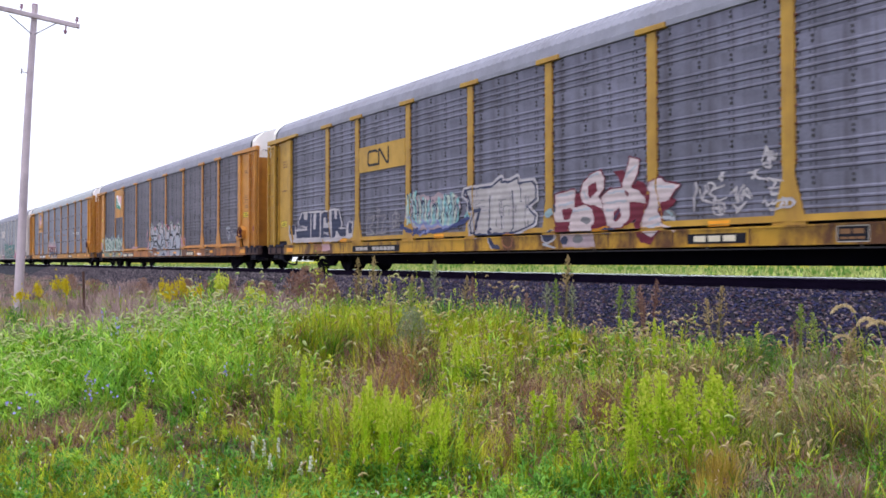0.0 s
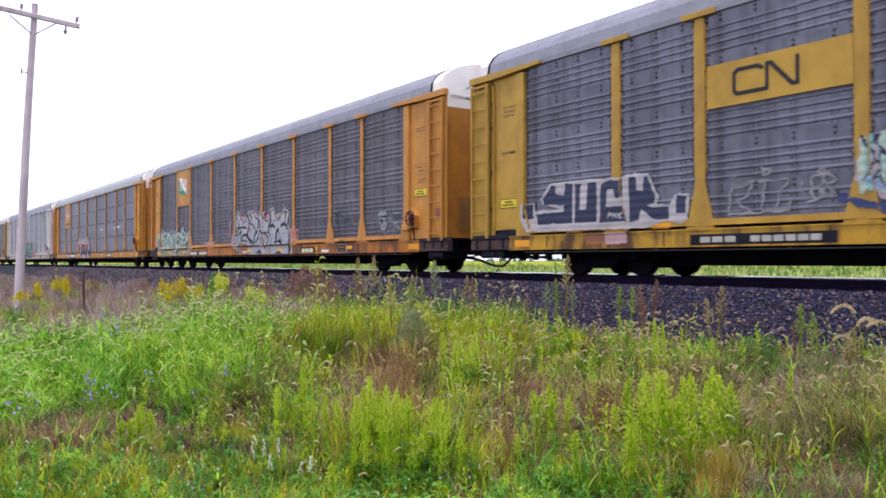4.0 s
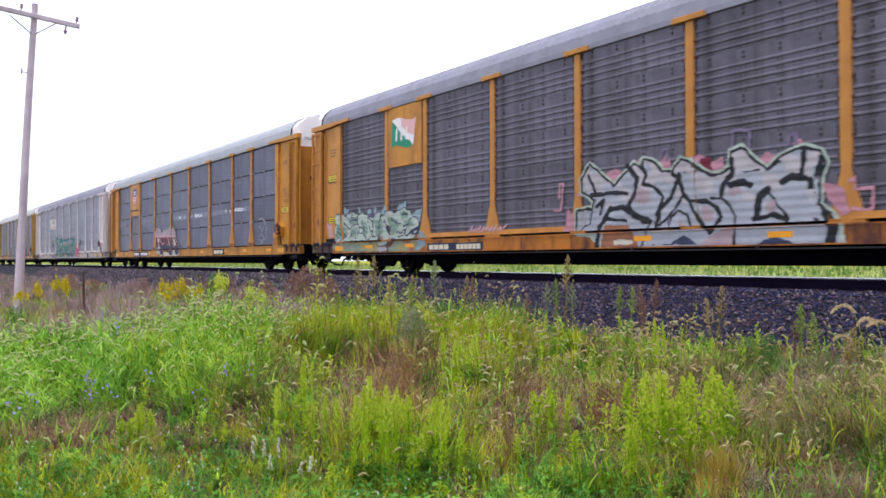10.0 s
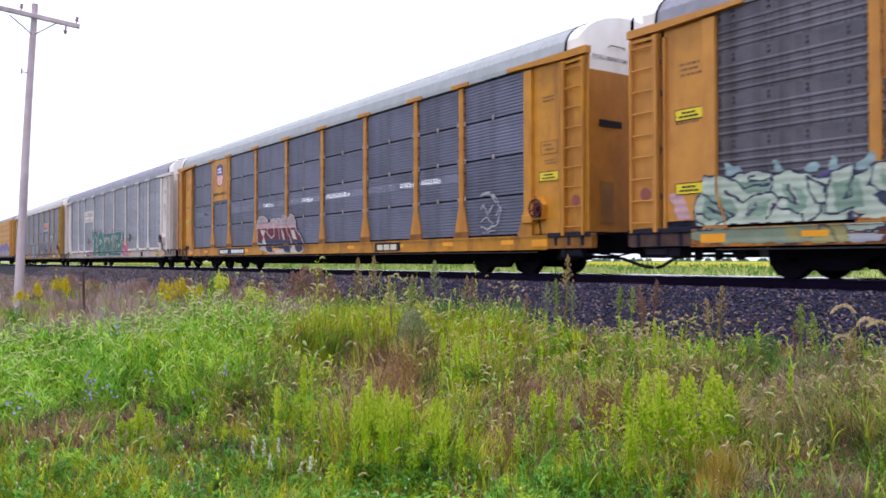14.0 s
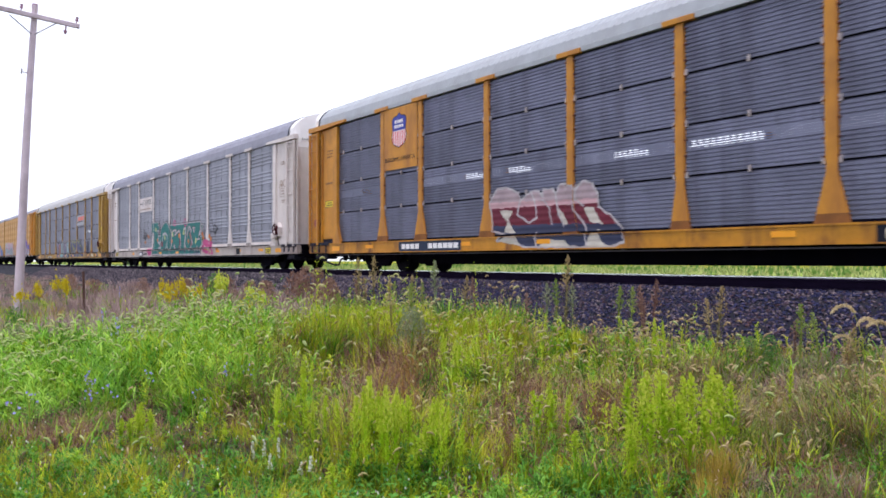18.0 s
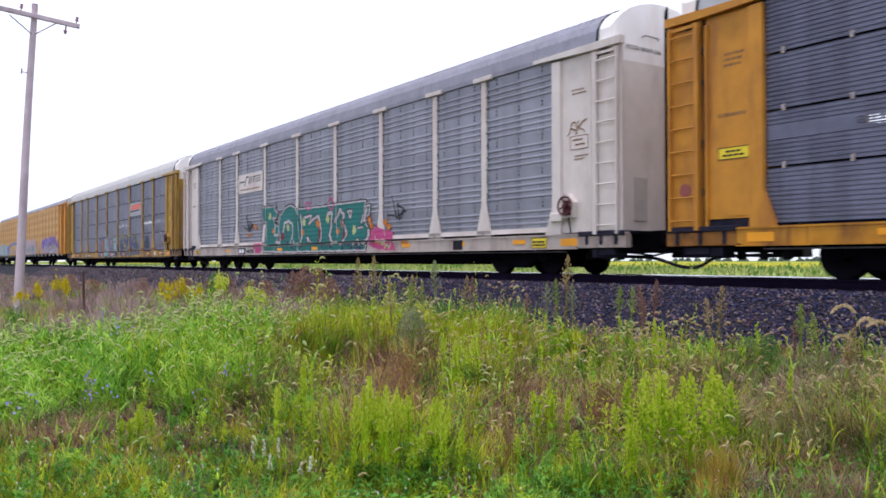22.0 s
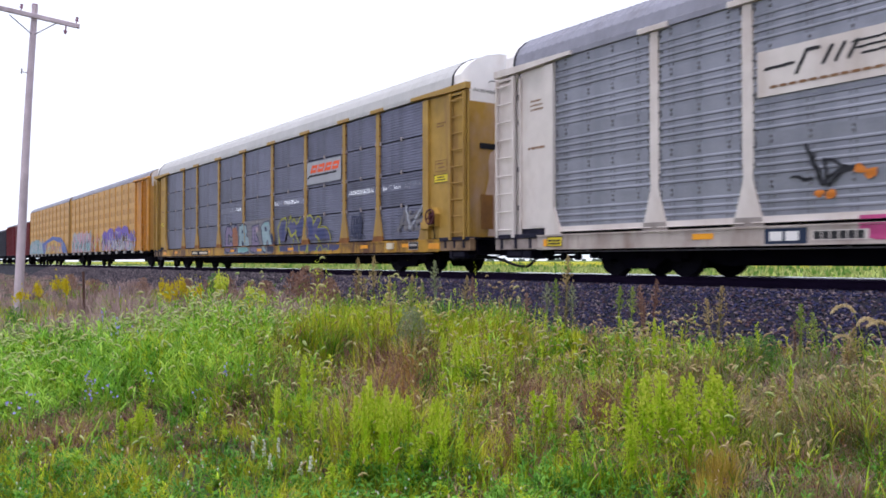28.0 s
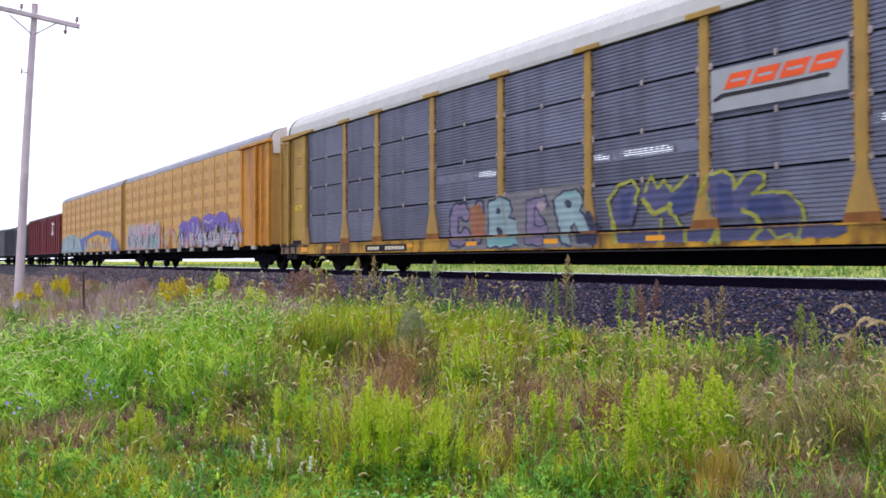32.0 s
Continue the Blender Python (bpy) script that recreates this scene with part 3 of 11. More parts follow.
    shared(key + "roof", "roof", roof, roofm, car, style["roof_label"])
    for s in (-1, 1):
        off = pose(-LONG, 0, 0) if s < 0 else None
        ys = [-1.53, -1.50, -1.43, -1.3, -1.1, -0.8, -0.4, 0.0, 0.4, 0.8, 1.1, 1.3, 1.43, 1.50, 1.53]
        def wall(bm, lo, hi):
            # plan: short returns at both sides, a slightly bowed front
            front = [13.30 if abs(y) > 1.51 else 13.37 if abs(y) > 1.45 else 13.42 if abs(y) > 1.4 else 13.52 - 0.06 * (y / 1.3) ** 2 for y in ys]
            tops = [hi if hi else 4.90 + style["rise"] * max(0.0, 1 - (y / 1.57) ** 2) ** 0.425 for y in ys]
            low = [bm.verts.new((s * x, y, lo)) for x, y in zip(front, ys)]
            high = [bm.verts.new((s * x, y, z)) for x, y, z in zip(front, ys, tops)]
            back = [bm.verts.new((s * 12.97, y, z)) for y, z in zip(ys, tops)]
            foot = [bm.verts.new((s * 12.97, y, lo)) for y in (ys[0], ys[-1])]
            for i in range(len(ys) - 1):
                bm.faces.new((low[i], low[i + 1], high[i + 1], high[i]))
                if not hi:
                    bm.faces.new((high[i], high[i + 1], back[i + 1], back[i]))
            bm.faces.new((foot[0], low[0], high[0], back[0]))
            bm.faces.new((low[-1], foot[1], back[-1], high[-1]))
        shared(key + "door%d" % s, "end_door", lambda bm: wall(bm, 0.93, 4.48), M_door.get(key, body), car, "", off)
        shared(key + "cap%d" % s, "end_door_top", lambda bm: wall(bm, 4.48, 0.0), M_cap, car, "white painted upper end door", off)
        def grab(bm):
            pipe(bm, [(s * 13.50, -0.75, 5.02), (s * 13.56, -0.73, 5.05), (s * 13.56, -0.28, 5.05), (s * 13.53, -0.26, 5.02)], 0.012)
        shared("grab%d" % s, "grab_handle", grab, M_pipe, car, "", off)
        def seam(bm):
            box(bm, min(s * 13.50, s * 13.535), max(s * 13.50, s * 13.535), -0.03, 0.03, 0.95, 5.72)
            rod(bm, (s * 13.55, 0.02, 0.95), (s * 13.55, 0.02, 5.8), 0.022, 6)
        shared("seam%d" % s, "lock_rod", seam, M_dark, car, "", off)
        def coupler(bm):
            box(bm, min(s * 13.6, s * 14.2), max(s * 13.6, s * 14.2), -0.1, 0.1, 0.62, 0.84, 0.02)
            box(bm, min(s * 14.12, s * 14.42), max(s * 14.12, s * 14.42), -0.16, 0.14, 0.60, 0.88, 0.03)
        shared("coupler%d" % s, "coupler", coupler, M_dark, car)
    add_trucks(car, (-9.95, 9.92) if key == "d" else (-10.1, 10.07))
    return car


M_foot = mat("rusty_post_foot", (0.22, 0.085, 0.02), 0.7, var=0.3, dirt=(0.07, 0.03, 0.02), dirt_amount=0.8)
M_foot_grey = mat("grimy_post_foot", (0.30, 0.26, 0.25), 0.7, var=0.3, dirt=(0.14, 0.10, 0.09), dirt_amount=0.8)
M_pipe = mat("grey_pipe", (0.12, 0.11, 0.13), 0.6, 0.3, var=0.3)
M_rivet = mat("panel_rivets", (0.045, 0.04, 0.045), 0.7, var=0.2)
M_rivet_pale = mat("pale_panel_rivets", (0.13, 0.125, 0.145), 0.7, var=0.2)
# darker yellow for the door recesses: their shade is put into the colour
M_recess_shade = mat("recess_shade_plate", (0.27, 0.125, 0.03), 0.6, var=0.25, dirt=(0.12, 0.05, 0.03), dirt_amount=0.6)
M_end_rust = mat("rusty_end_steel", (0.085, 0.045, 0.040), 0.7, var=0.5, dirt=(0.014, 0.013, 0.026), dirt_amount=0.9, dirt_scale=2.2)
M_sill_gold = mat("gold_sill_paint", (0.46, 0.20, 0.012), 0.5, var=0.3, dirt=(0.11, 0.035, 0.018), dirt_amount=0.85, dirt_scale=1.8, streak=0.35, stain=(0.52, 0.68))
M_end_gold = mat("grimy_orange_end", (0.27, 0.11, 0.018), 0.6, var=0.4, dirt=(0.03, 0.016, 0.018), dirt_amount=0.9, dirt_scale=2.4)
M_end_tan = mat("grimy_tan_end", (0.24, 0.15, 0.085), 0.6, var=0.4, dirt=(0.04, 0.022, 0.024), dirt_amount=0.9, dirt_scale=2.4)
M_end_white = mat("grimy_white_end", (0.36, 0.29, 0.27), 0.6, var=0.3, dirt=(0.07, 0.045, 0.042), dirt_amount=0.85, dirt_scale=2.4)
M_end = dict(a=M_end_rust, y=M_end_rust, c=M_end_gold, d=M_end_white, e=M_end_tan)
M_end_label = dict(a="rusty dark steel at the end of the sill", y="rusty dark steel at the end of the sill", c="stained orange end of the sill", d="dirty white end of the sill", e="stained yellow end of the sill")
M_recess_grey = mat("grey_white_recess", (0.48, 0.43, 0.42), 0.6, var=0.15)
M_door_orange = mat("stained_orange_door", (0.42, 0.17, 0.022), 0.5, var=0.2, dirt=(0.24, 0.085, 0.03), dirt_amount=0.7, dirt_scale=0.9, streak=0.5)
M_door_yellow = mat("peeling_yellow_door", (0.40, 0.23, 0.04), 0.5, var=0.2, dirt=(0.42, 0.29, 0.24), dirt_amount=0.9, dirt_scale=0.7, streak=0.6)
M_door = dict(y=M_door_orange, c=M_door_orange, e=M_door_yellow)
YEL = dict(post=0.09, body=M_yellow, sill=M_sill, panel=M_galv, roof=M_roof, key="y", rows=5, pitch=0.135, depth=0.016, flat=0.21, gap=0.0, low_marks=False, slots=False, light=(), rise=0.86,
           shade=M_recess_shade, roof_label="grey corrugated steel roof")
STYLES = [
    dict(YEL, key="a", post=0.105, body=M_lemon, sill=M_sill_lemon, label="yellow autorack car with dark galvanised sides and spray-painted lettering"),
    dict(YEL, post=0.08, body=M_peach, panel=M_galv_dull, depth=0.012, low_marks=True, label="orange-yellow autorack car with a flag emblem and spray-painted lettering"),
    dict(YEL, key="c", sill=M_sill_gold, rows=4, pitch=0.080, depth=0.016, flat=0.0, gap=0.035, light=((-10.4, -9.9), (-5.2, -4.45), (-3.6, -2.7), (-0.2, 0.65), (1.65, 3.3), (6.2, 6.95), (7.3, 8.3)), panel=M_galv_mid, roof=M_roof_pale, roof_label="pale grey corrugated steel roof", low_marks=True, slots=True, label="orange-yellow autorack car with slotted grey panels and a shield emblem"),
    dict(YEL, key="d", rise=0.92, body=M_white, sill=M_sill_white, panel=M_galv_light, low_marks=True, shade=M_recess_grey, label="dirty white autorack car with pale galvanised side panels"),
    dict(YEL, key="e", rise=0.95, rows=4, body=M_dull, sill=M_sill_lemon, pitch=0.080, depth=0.016, flat=0.0, gap=0.035, light=((-2.3, -1.6), (1.6, 2.0), (2.4, 3.7), (7.4, 8.9), (9.4, 9.7), (10.05, 10.35)), panel=M_galv_mid, roof=M_roof_white, roof_label="white corrugated steel roof", low_marks=True, slots=True, label="yellow autorack car with a white roof and grey panels"),
]
for i, st in enumerate(STYLES):
    autorack(i, st)
# ---- spray-painted pieces, emblems and lettering on the car sides ----
def spray(name, c):
    return mat(name, c, 0.6, var=0.22, scale=2.5, grain=20, dirt=tuple(0.6 * v for v in c), dirt_amount=0.45, ribs=0.15)


P_navy, P_white, P_black = spray("spray_navy", (0.03, 0.035, 0.08)), spray("spray_white", (0.43, 0.39, 0.42)), spray("spray_black", (0.012, 0.012, 0.018))
P_teal, P_sea, P_pink = spray("spray_teal", (0.010, 0.145, 0.135)), spray("spray_sea_green", (0.20, 0.29, 0.235)), spray("spray_pink", (0.46, 0.06, 0.20))
P_maroon, P_rose, P_silver = spray("spray_maroon", (0.13, 0.012, 0.03)), spray("spray_rose", (0.50, 0.30, 0.33)), spray("spray_silver", (0.35, 0.36, 0.42))
P_sky, P_violet, P_lime = spray("spray_sky_blue", (0.25, 0.34, 0.38)), spray("spray_violet", (0.09, 0.07, 0.22)), spray("spray_lime", (0.30, 0.30, 0.045))
P_blue, P_orange, P_faint = spray("spray_blue", (0.04, 0.05, 0.15)), spray("spray_orange", (0.55, 0.17, 0.02)), spray("spray_grey", (0.17, 0.16, 0.18))
P_lilac, P_aqua = spray("spray_lilac", (0.19, 0.15, 0.25)), spray("spray_aqua", (0.20, 0.40, 0.42))
P_pink_pale, P_rose_grey, P_cream_spray, P_pale_green, P_lemon_spray = spray("spray_pale_pink", (0.46, 0.22, 0.28)), spray("spray_rose_grey", (0.36, 0.27, 0.30)), spray("spray_cream", (0.52, 0.47, 0.42)), spray("spray_pale_green", (0.40, 0.46, 0.40)), spray("spray_lemon", (0.42, 0.46, 0.20))
P_violet_bright, P_blue_bright, P_yellow_spray = spray("spray_bright_violet", (0.16, 0.10, 0.40)), spray("spray_bright_blue", (0.09, 0.13, 0.36)), spray("spray_yellow", (0.55, 0.33, 0.06))
P_dusk = spray("spray_dusk_blue", (0.075, 0.075, 0.17))
P_slate_blue, P_deep_navy = spray("spray_slate_blue", (0.062, 0.064, 0.105)), spray("spray_deep_navy", (0.022, 0.022, 0.05))
P_chalk = spray("spray_chalk", (0.40, 0.36, 0.37))
P_shell, P_pale_grey, P_periwinkle, P_khaki, P_sage, P_rust = spray("spray_shell", (0.52, 0.42, 0.44)), spray("spray_pale_grey", (0.26, 0.24, 0.27)), spray("spray_periwinkle", (0.20, 0.22, 0.42)), spray("spray_khaki", (0.30, 0.27, 0.12)), spray("spray_sage", (0.22, 0.26, 0.19)), spray("spray_rust", (0.28, 0.11, 0.06))
E_green, E_pink, E_white = mat("emblem_green", (0.02, 0.24, 0.14), 0.55, var=0.1), mat("emblem_pink", (0.72, 0.42, 0.42), 0.55, var=0.1), mat("emblem_white", (0.78, 0.74, 0.74), 0.5, var=0.08)
E_blue, E_red, E_ink = mat("emblem_blue", (0.03, 0.04, 0.30), 0.5, var=0.1), mat("emblem_red", (0.62, 0.035, 0.05), 0.5, var=0.1), mat("stencil_ink", (0.02, 0.018, 0.022), 0.6, var=0.2)
E_orange, E_navy = mat("emblem_orange_red", (0.78, 0.09, 0.015), 0.5, var=0.1), mat("mark_navy", (0.012, 0.022, 0.055), 0.55, var=0.2)
E_grey = mat("stencil_brown", (0.20, 0.10, 0.045), 0.6, var=0.2)


class Canvas:
    """A raster on a car's side, in metres along the car and up; paint is laid in order, then turned into flat strips that follow the side's planes."""

    def __init__(self, x0, x1, z0, z1, cell=0.02, seed=1, rough=0.012):
        self.x0, self.z0, self.cell = x0, z0, cell
        nx, nz = int((x1 - x0) / cell), int((z1 - z0) / cell)
        self.gx, self.gz = np.meshgrid(x0 + (np.arange(nx) + 0.5) * cell, z0 + (np.arange(nz) + 0.5) * cell, indexing="ij")
        k = np.random.default_rng(seed).uniform(0, 6.28, 6)
        self.px = self.gx + rough * (np.sin(self.gz * 23 + k[0]) + np.sin(self.gx * 31 + self.gz * 9 + k[1]))
        self.pz = self.gz + rough * (np.sin(self.gx * 19 + k[2]) + np.sin(self.gz * 29 - self.gx * 11 + k[3]))
        self.ink = np.full(self.gx.shape, -1, dtype=int)
        self.mats = []

    def slot(self, m):
        if m not in self.mats:
            self.mats.append(m)
        return self.mats.index(m)

    def stroke(self, pts, width, m):
        d = np.full(self.gx.shape, 9.0)
        for (ax, az), (bx, bz) in zip(pts, pts[1:]):
            ux, uz = bx - ax, bz - az
            t = np.clip(((self.px - ax) * ux + (self.pz - az) * uz) / (ux * ux + uz * uz + 1e-9), 0, 1)
            d = np.minimum(d, np.hypot(self.px - ax - t * ux, self.pz - az - t * uz))
        self.ink[d < width / 2] = self.slot(m)

    def fill(self, pts, m, only=None):
        inside = np.zeros(self.gx.shape, dtype=bool)
        for (ax, az), (bx, bz) in zip(pts, pts[1:] + pts[:1]):
            if az != bz:
                c = ((az > self.pz) != (bz > self.pz)) & (self.px < (bx - ax) * (self.pz - az) / (bz - az) + ax)
                inside ^= c
        if only is not None:
            inside &= self.ink == self.slot(only)
        self.ink[inside] = self.slot(m)

    def blot(self, x, z, rx, rz, m, only=None):
        d = ((self.px - x) / rx) ** 2 + ((self.pz - z) / rz) ** 2 < 1 + 0.25 * np.sin(self.gx * 17 + self.gz * 13)
        if only is not None:
            d &= self.ink == self.slot(only)
        self.ink[d] = self.slot(m)

    def fade(self, m_from, m_to, z_lo, z_hi, seed=0.0):
        k = (self.gz - z_lo) / (z_hi - z_lo) + 0.35 * np.sin(self.gx * 7 + seed) * np.sin(self.gz * 9 + self.gx * 3)
        self.ink[(self.ink == self.slot(m_from)) & (k > 0.5)] = self.slot(m_to)

    def letters(self, word, x, z, w, h, thick, layers, lean=0.0, bounce=0.0):
        n = len(word)
        for extra, m in layers:
            for i, ch in enumerate(word):
                lx, lw = x + w * i / n + thick * 0.5, w / n - thick
                lz = z + bounce * math.sin(i * 2.1)
                for line in STROKES[ch]:
                    self.stroke([(lx + lw * a + lean * b * h, lz + thick / 2 + (h - thick) * b) for a, b in line], thick + extra, m)

    def build(self, car, label, planes, name="graffiti"):
        nx, nz = self.ink.shape
        y = np.full(self.ink.shape, np.nan)
        for x0, x1, z0, z1, yy in planes:
            y[(self.gx >= x0) & (self.gx < x1) & (self.gz >= z0) & (self.gz < z1)] = yy
        mark = self.patches()
        sizes = np.bincount(mark.ravel())
        sizes[0] = 0
        main = int(sizes.argmax())
        big = sizes * self.cell ** 2 > 0.006      # smaller flecks stay with the main piece
        whole = None
        for k in [main] + [int(q) for q in np.argsort(-sizes) if q != main and big[q]]:
            ob = self.piece((mark == k) | (~big[mark] & (mark > 0)) if k == main else mark == k, y, name if k == main else "paint_mark", whole or car)
            if k == main:
                whole = tagged(ob, label)
        return whole

    def patches(self):
        """Numbers the patches of paint that do not touch one another."""
        on = self.ink >= 0
        for _ in range(4):      # gaps of a few cells still count as one
            on[1:] |= on[:-1].copy()
            on[:, 1:] |= on[:, :-1].copy()
        mark = np.where(on, np.arange(1, on.size + 1).reshape(on.shape), 0)
        while True:
            old = mark.copy()
            for axis in (0, 1):
                for turn in (1, -1):
                    q = np.flip(mark, axis) if turn < 0 else mark
                    q = q if axis == 0 else q.T
                    for i in range(1, q.shape[0]):
                        both = (q[i] > 0) & (q[i - 1] > 0)
                        q[i][both] = np.maximum(q[i], q[i - 1])[both]
            if (mark == old).all():
                break
        return np.unique(np.where(self.ink >= 0, mark, 0), return_inverse=True)[1].reshape(mark.shape) if (self.ink < 0).any() else np.ones(mark.shape, dtype=int)

    def piece(self, area, y, name, parent):
        vs, fs, mi = [], [], []
        nx, nz = self.ink.shape
        c = self.cell
        ink = np.where(area, self.ink, -1)
        for j in range(nz):
            row, ry = ink[:, j], y[:, j]
            cut = np.flatnonzero((row[1:] != row[:-1]) | (ry[1:] != ry[:-1])) + 1
            for a, b in zip(np.r_[0, cut], np.r_[cut, nx]):
                if row[a] >= 0 and ry[a] == ry[a]:
                    xa, xb, za = self.x0 + a * c, self.x0 + b * c, self.z0 + j * c
                    k = len(vs)
                    vs += [(xa, ry[a], za), (xb, ry[a], za), (xb, ry[a], za + c), (xa, ry[a], za + c)]
                    fs.append((k, k + 1, k + 2, k + 3))
                    mi.append(int(row[a]))
        me = bpy.data.meshes.new(name)
        me.from_pydata(vs, [], fs)
        for m in self.mats:
            me.materials.append(m)
        me.polygons.foreach_set("material_index", np.array(mi, dtype=np.int32))
        me.update()
        ob = new(name, me)
        ob.parent = parent
        return ob


STROKES = {
    "Y": [[(0, 1), (0.5, 0.5), (1, 1)], [(0.5, 0.5), (0.5, 0), (0.1, 0)]], "U": [[(0, 1), (0, 0.1), (0.3, 0), (0.7, 0), (1, 0.1), (1, 1)]],
    "C": [[(1, 0.85), (0.8, 1), (0.2, 1), (0, 0.8), (0, 0.2), (0.2, 0), (0.8, 0), (1, 0.15)]], "K": [[(0, 0), (0, 1)], [(1, 1), (0.1, 0.5), (1, 0)]],
    "S": [[(0.95, 0.85), (0.6, 1), (0.15, 0.88), (0.1, 0.62), (0.85, 0.42), (0.9, 0.15), (0.5, 0), (0, 0.12)]], "N": [[(0, 0), (0, 1), (1, 0), (1, 1)]],
    "A": [[(0, 0), (0.4, 1), (0.7, 1), (1, 0)], [(0.2, 0.35), (0.85, 0.35)]], "E": [[(1, 1), (0.1, 1), (0.05, 0), (1, 0)], [(0.1, 0.5), (0.8, 0.5)]],
    "L": [[(0.2, 1), (0.2, 0.05), (1, 0.05)], [(-0.1, 1), (0.6, 1)]], "O": [[(0.3, 0), (0, 0.3), (0, 0.7), (0.3, 1), (0.7, 1), (1, 0.7), (1, 0.3), (0.7, 0), (0.3, 0)]],
    "T": [[(0, 1), (1, 1)], [(0.5, 1), (0.5, 0)]], "Z": [[(0, 1), (1, 1), (0.05, 0), (1, 0)]], "B": [[(0, 0), (0, 1), (0.7, 1), (0.9, 0.75), (0.6, 0.52), (0.95, 0.25), (0.7, 0), (0, 0)]],
    "R": [[(0, 0), (0, 1), (0.75, 1), (0.9, 0.72), (0.65, 0.5), (0, 0.5)], [(0.5, 0.5), (1, 0)]], "V": [[(0, 1), (0.5, 0), (1, 1)]], "I": [[(0.5, 0), (0.5, 1)]],
    "D": [[(0, 0), (0, 1), (0.6, 1), (1, 0.6), (1, 0.35), (0.6, 0), (0, 0)]], "P": [[(0, 0), (0, 1), (0.8, 1), (0.95, 0.75), (0.7, 0.48), (0, 0.48)]],
}


def side_planes(railed=True, post=0.09, proud=0.005):
    """The planes of the near side, from back to front: panels, bottom rails, posts and sill."""
    y = -HALF - proud
    cuts = (-11.75 - LONG,) + POSTS + (11.75,)
    out = [(a + post - 0.01, b - post + 0.01, 0.955, 4.78, y + 0.056) for a, b in zip(cuts, cuts[1:])]
    if railed:
        out += [(a + 0.10, b - 0.10, 0.955, 1.07, y + 0.012) for a, b in zip(cuts, cuts[1:])]
    for p in POSTS:                       # the posts' feet spread, so they go up in steps
        wide = (0.30 if abs(p) > 4 else 0.22) - post
        out += [(p - post, p + post, 1.72, 4.76, y + 0.038)]
        out += [(p - post - wide * f, p + post + wide * f, z, z + 0.11, y + 0.038) for f, z in ((0.07, 1.61), (0.2, 1.50), (0.33, 1.39), (0.46, 1.28), (0.6, 1.17), (0.73, 1.06), (0.85, 0.95))]
    out += [(-11.96, -11.94 + f, z, z + 0.11, y - 0.012) for f, z in ((0.02, 1.39), (0.06, 1.28), (0.10, 1.17), (0.14, 1.06), (0.18, 0.95))]
    out += [(-12.45, 12.45, 0.565, 0.864, y), (-12.45, 12.45, 0.864, 0.90, y - 0.021), (-13.05, -12.22, 0.95, 4.7, y + 0.07), (-12.20, -11.94, 0.95, 4.7, y - 0.012), (11.95, 12.76, 0.95, 4.7, y + 0.07), (11.68, 11.92, 0.95, 4.7, y - 0.012)]
    return out


PLANES, PLAIN_PLANES = side_planes(), side_planes(False)


def plate(car, name, x0, x1, z0, z1, material, label="", y=-HALF - 0.004, thick=0.006, border=None, bars=(), bar_material=None, bar_gap=0.18):
    """A thin sign or stencil block, with rows of plain bars for writing: (z share, height share, x from, x to, count)."""
    mats = [material, border or material, bar_material or E_ink]
    bm = bmesh.new()
    box(bm, x0, x1, y - thick, y, z0, z1)
    if border:
        for a, b, c, d in ((x0, x1, z0, z0 + 0.015), (x0, x1, z1 - 0.015, z1), (x0, x0 + 0.015, z0, z1), (x1 - 0.015, x1, z0, z1)):
            box(bm, a, b, y - thick - 0.003, y - thick, c, d, mi=1)
    w, h = x1 - x0, z1 - z0
    for zc, hh, a, b, k in bars:
        for i in range(k):
            s0, s1 = a + (b - a) * i / k, a + (b - a) * (i + 1 - bar_gap) / k
            box(bm, x0 + w * s0, x0 + w * s1, y - thick - 0.004, y - thick, z0 + h * (zc - hh / 2), z0 + h * (zc + hh / 2), mi=2)
    return part(name, bm, mats, car, label)


def stencil(car, x, z, w, h, rows, material, y=-HALF + 0.066, seed=1):
    """Small stencilled writing, as lines of short bars."""
    rng = random.Random(seed)
    bm = bmesh.new()
    for r in range(rows):
        zz = z + h * (r + 0.2) / rows
        xx = x + rng.uniform(0, 0.1) * w
        while xx < x + w * rng.uniform(0.8, 1.0):
            b = rng.uniform(0.03, 0.10)
            box(bm, xx, xx + b, y - 0.003, y, zz, zz + h * 0.45 / rows)
            xx += b + 0.025
    return stuff(part("stencil_marks", bm, material, car, "small stencilled marks"))


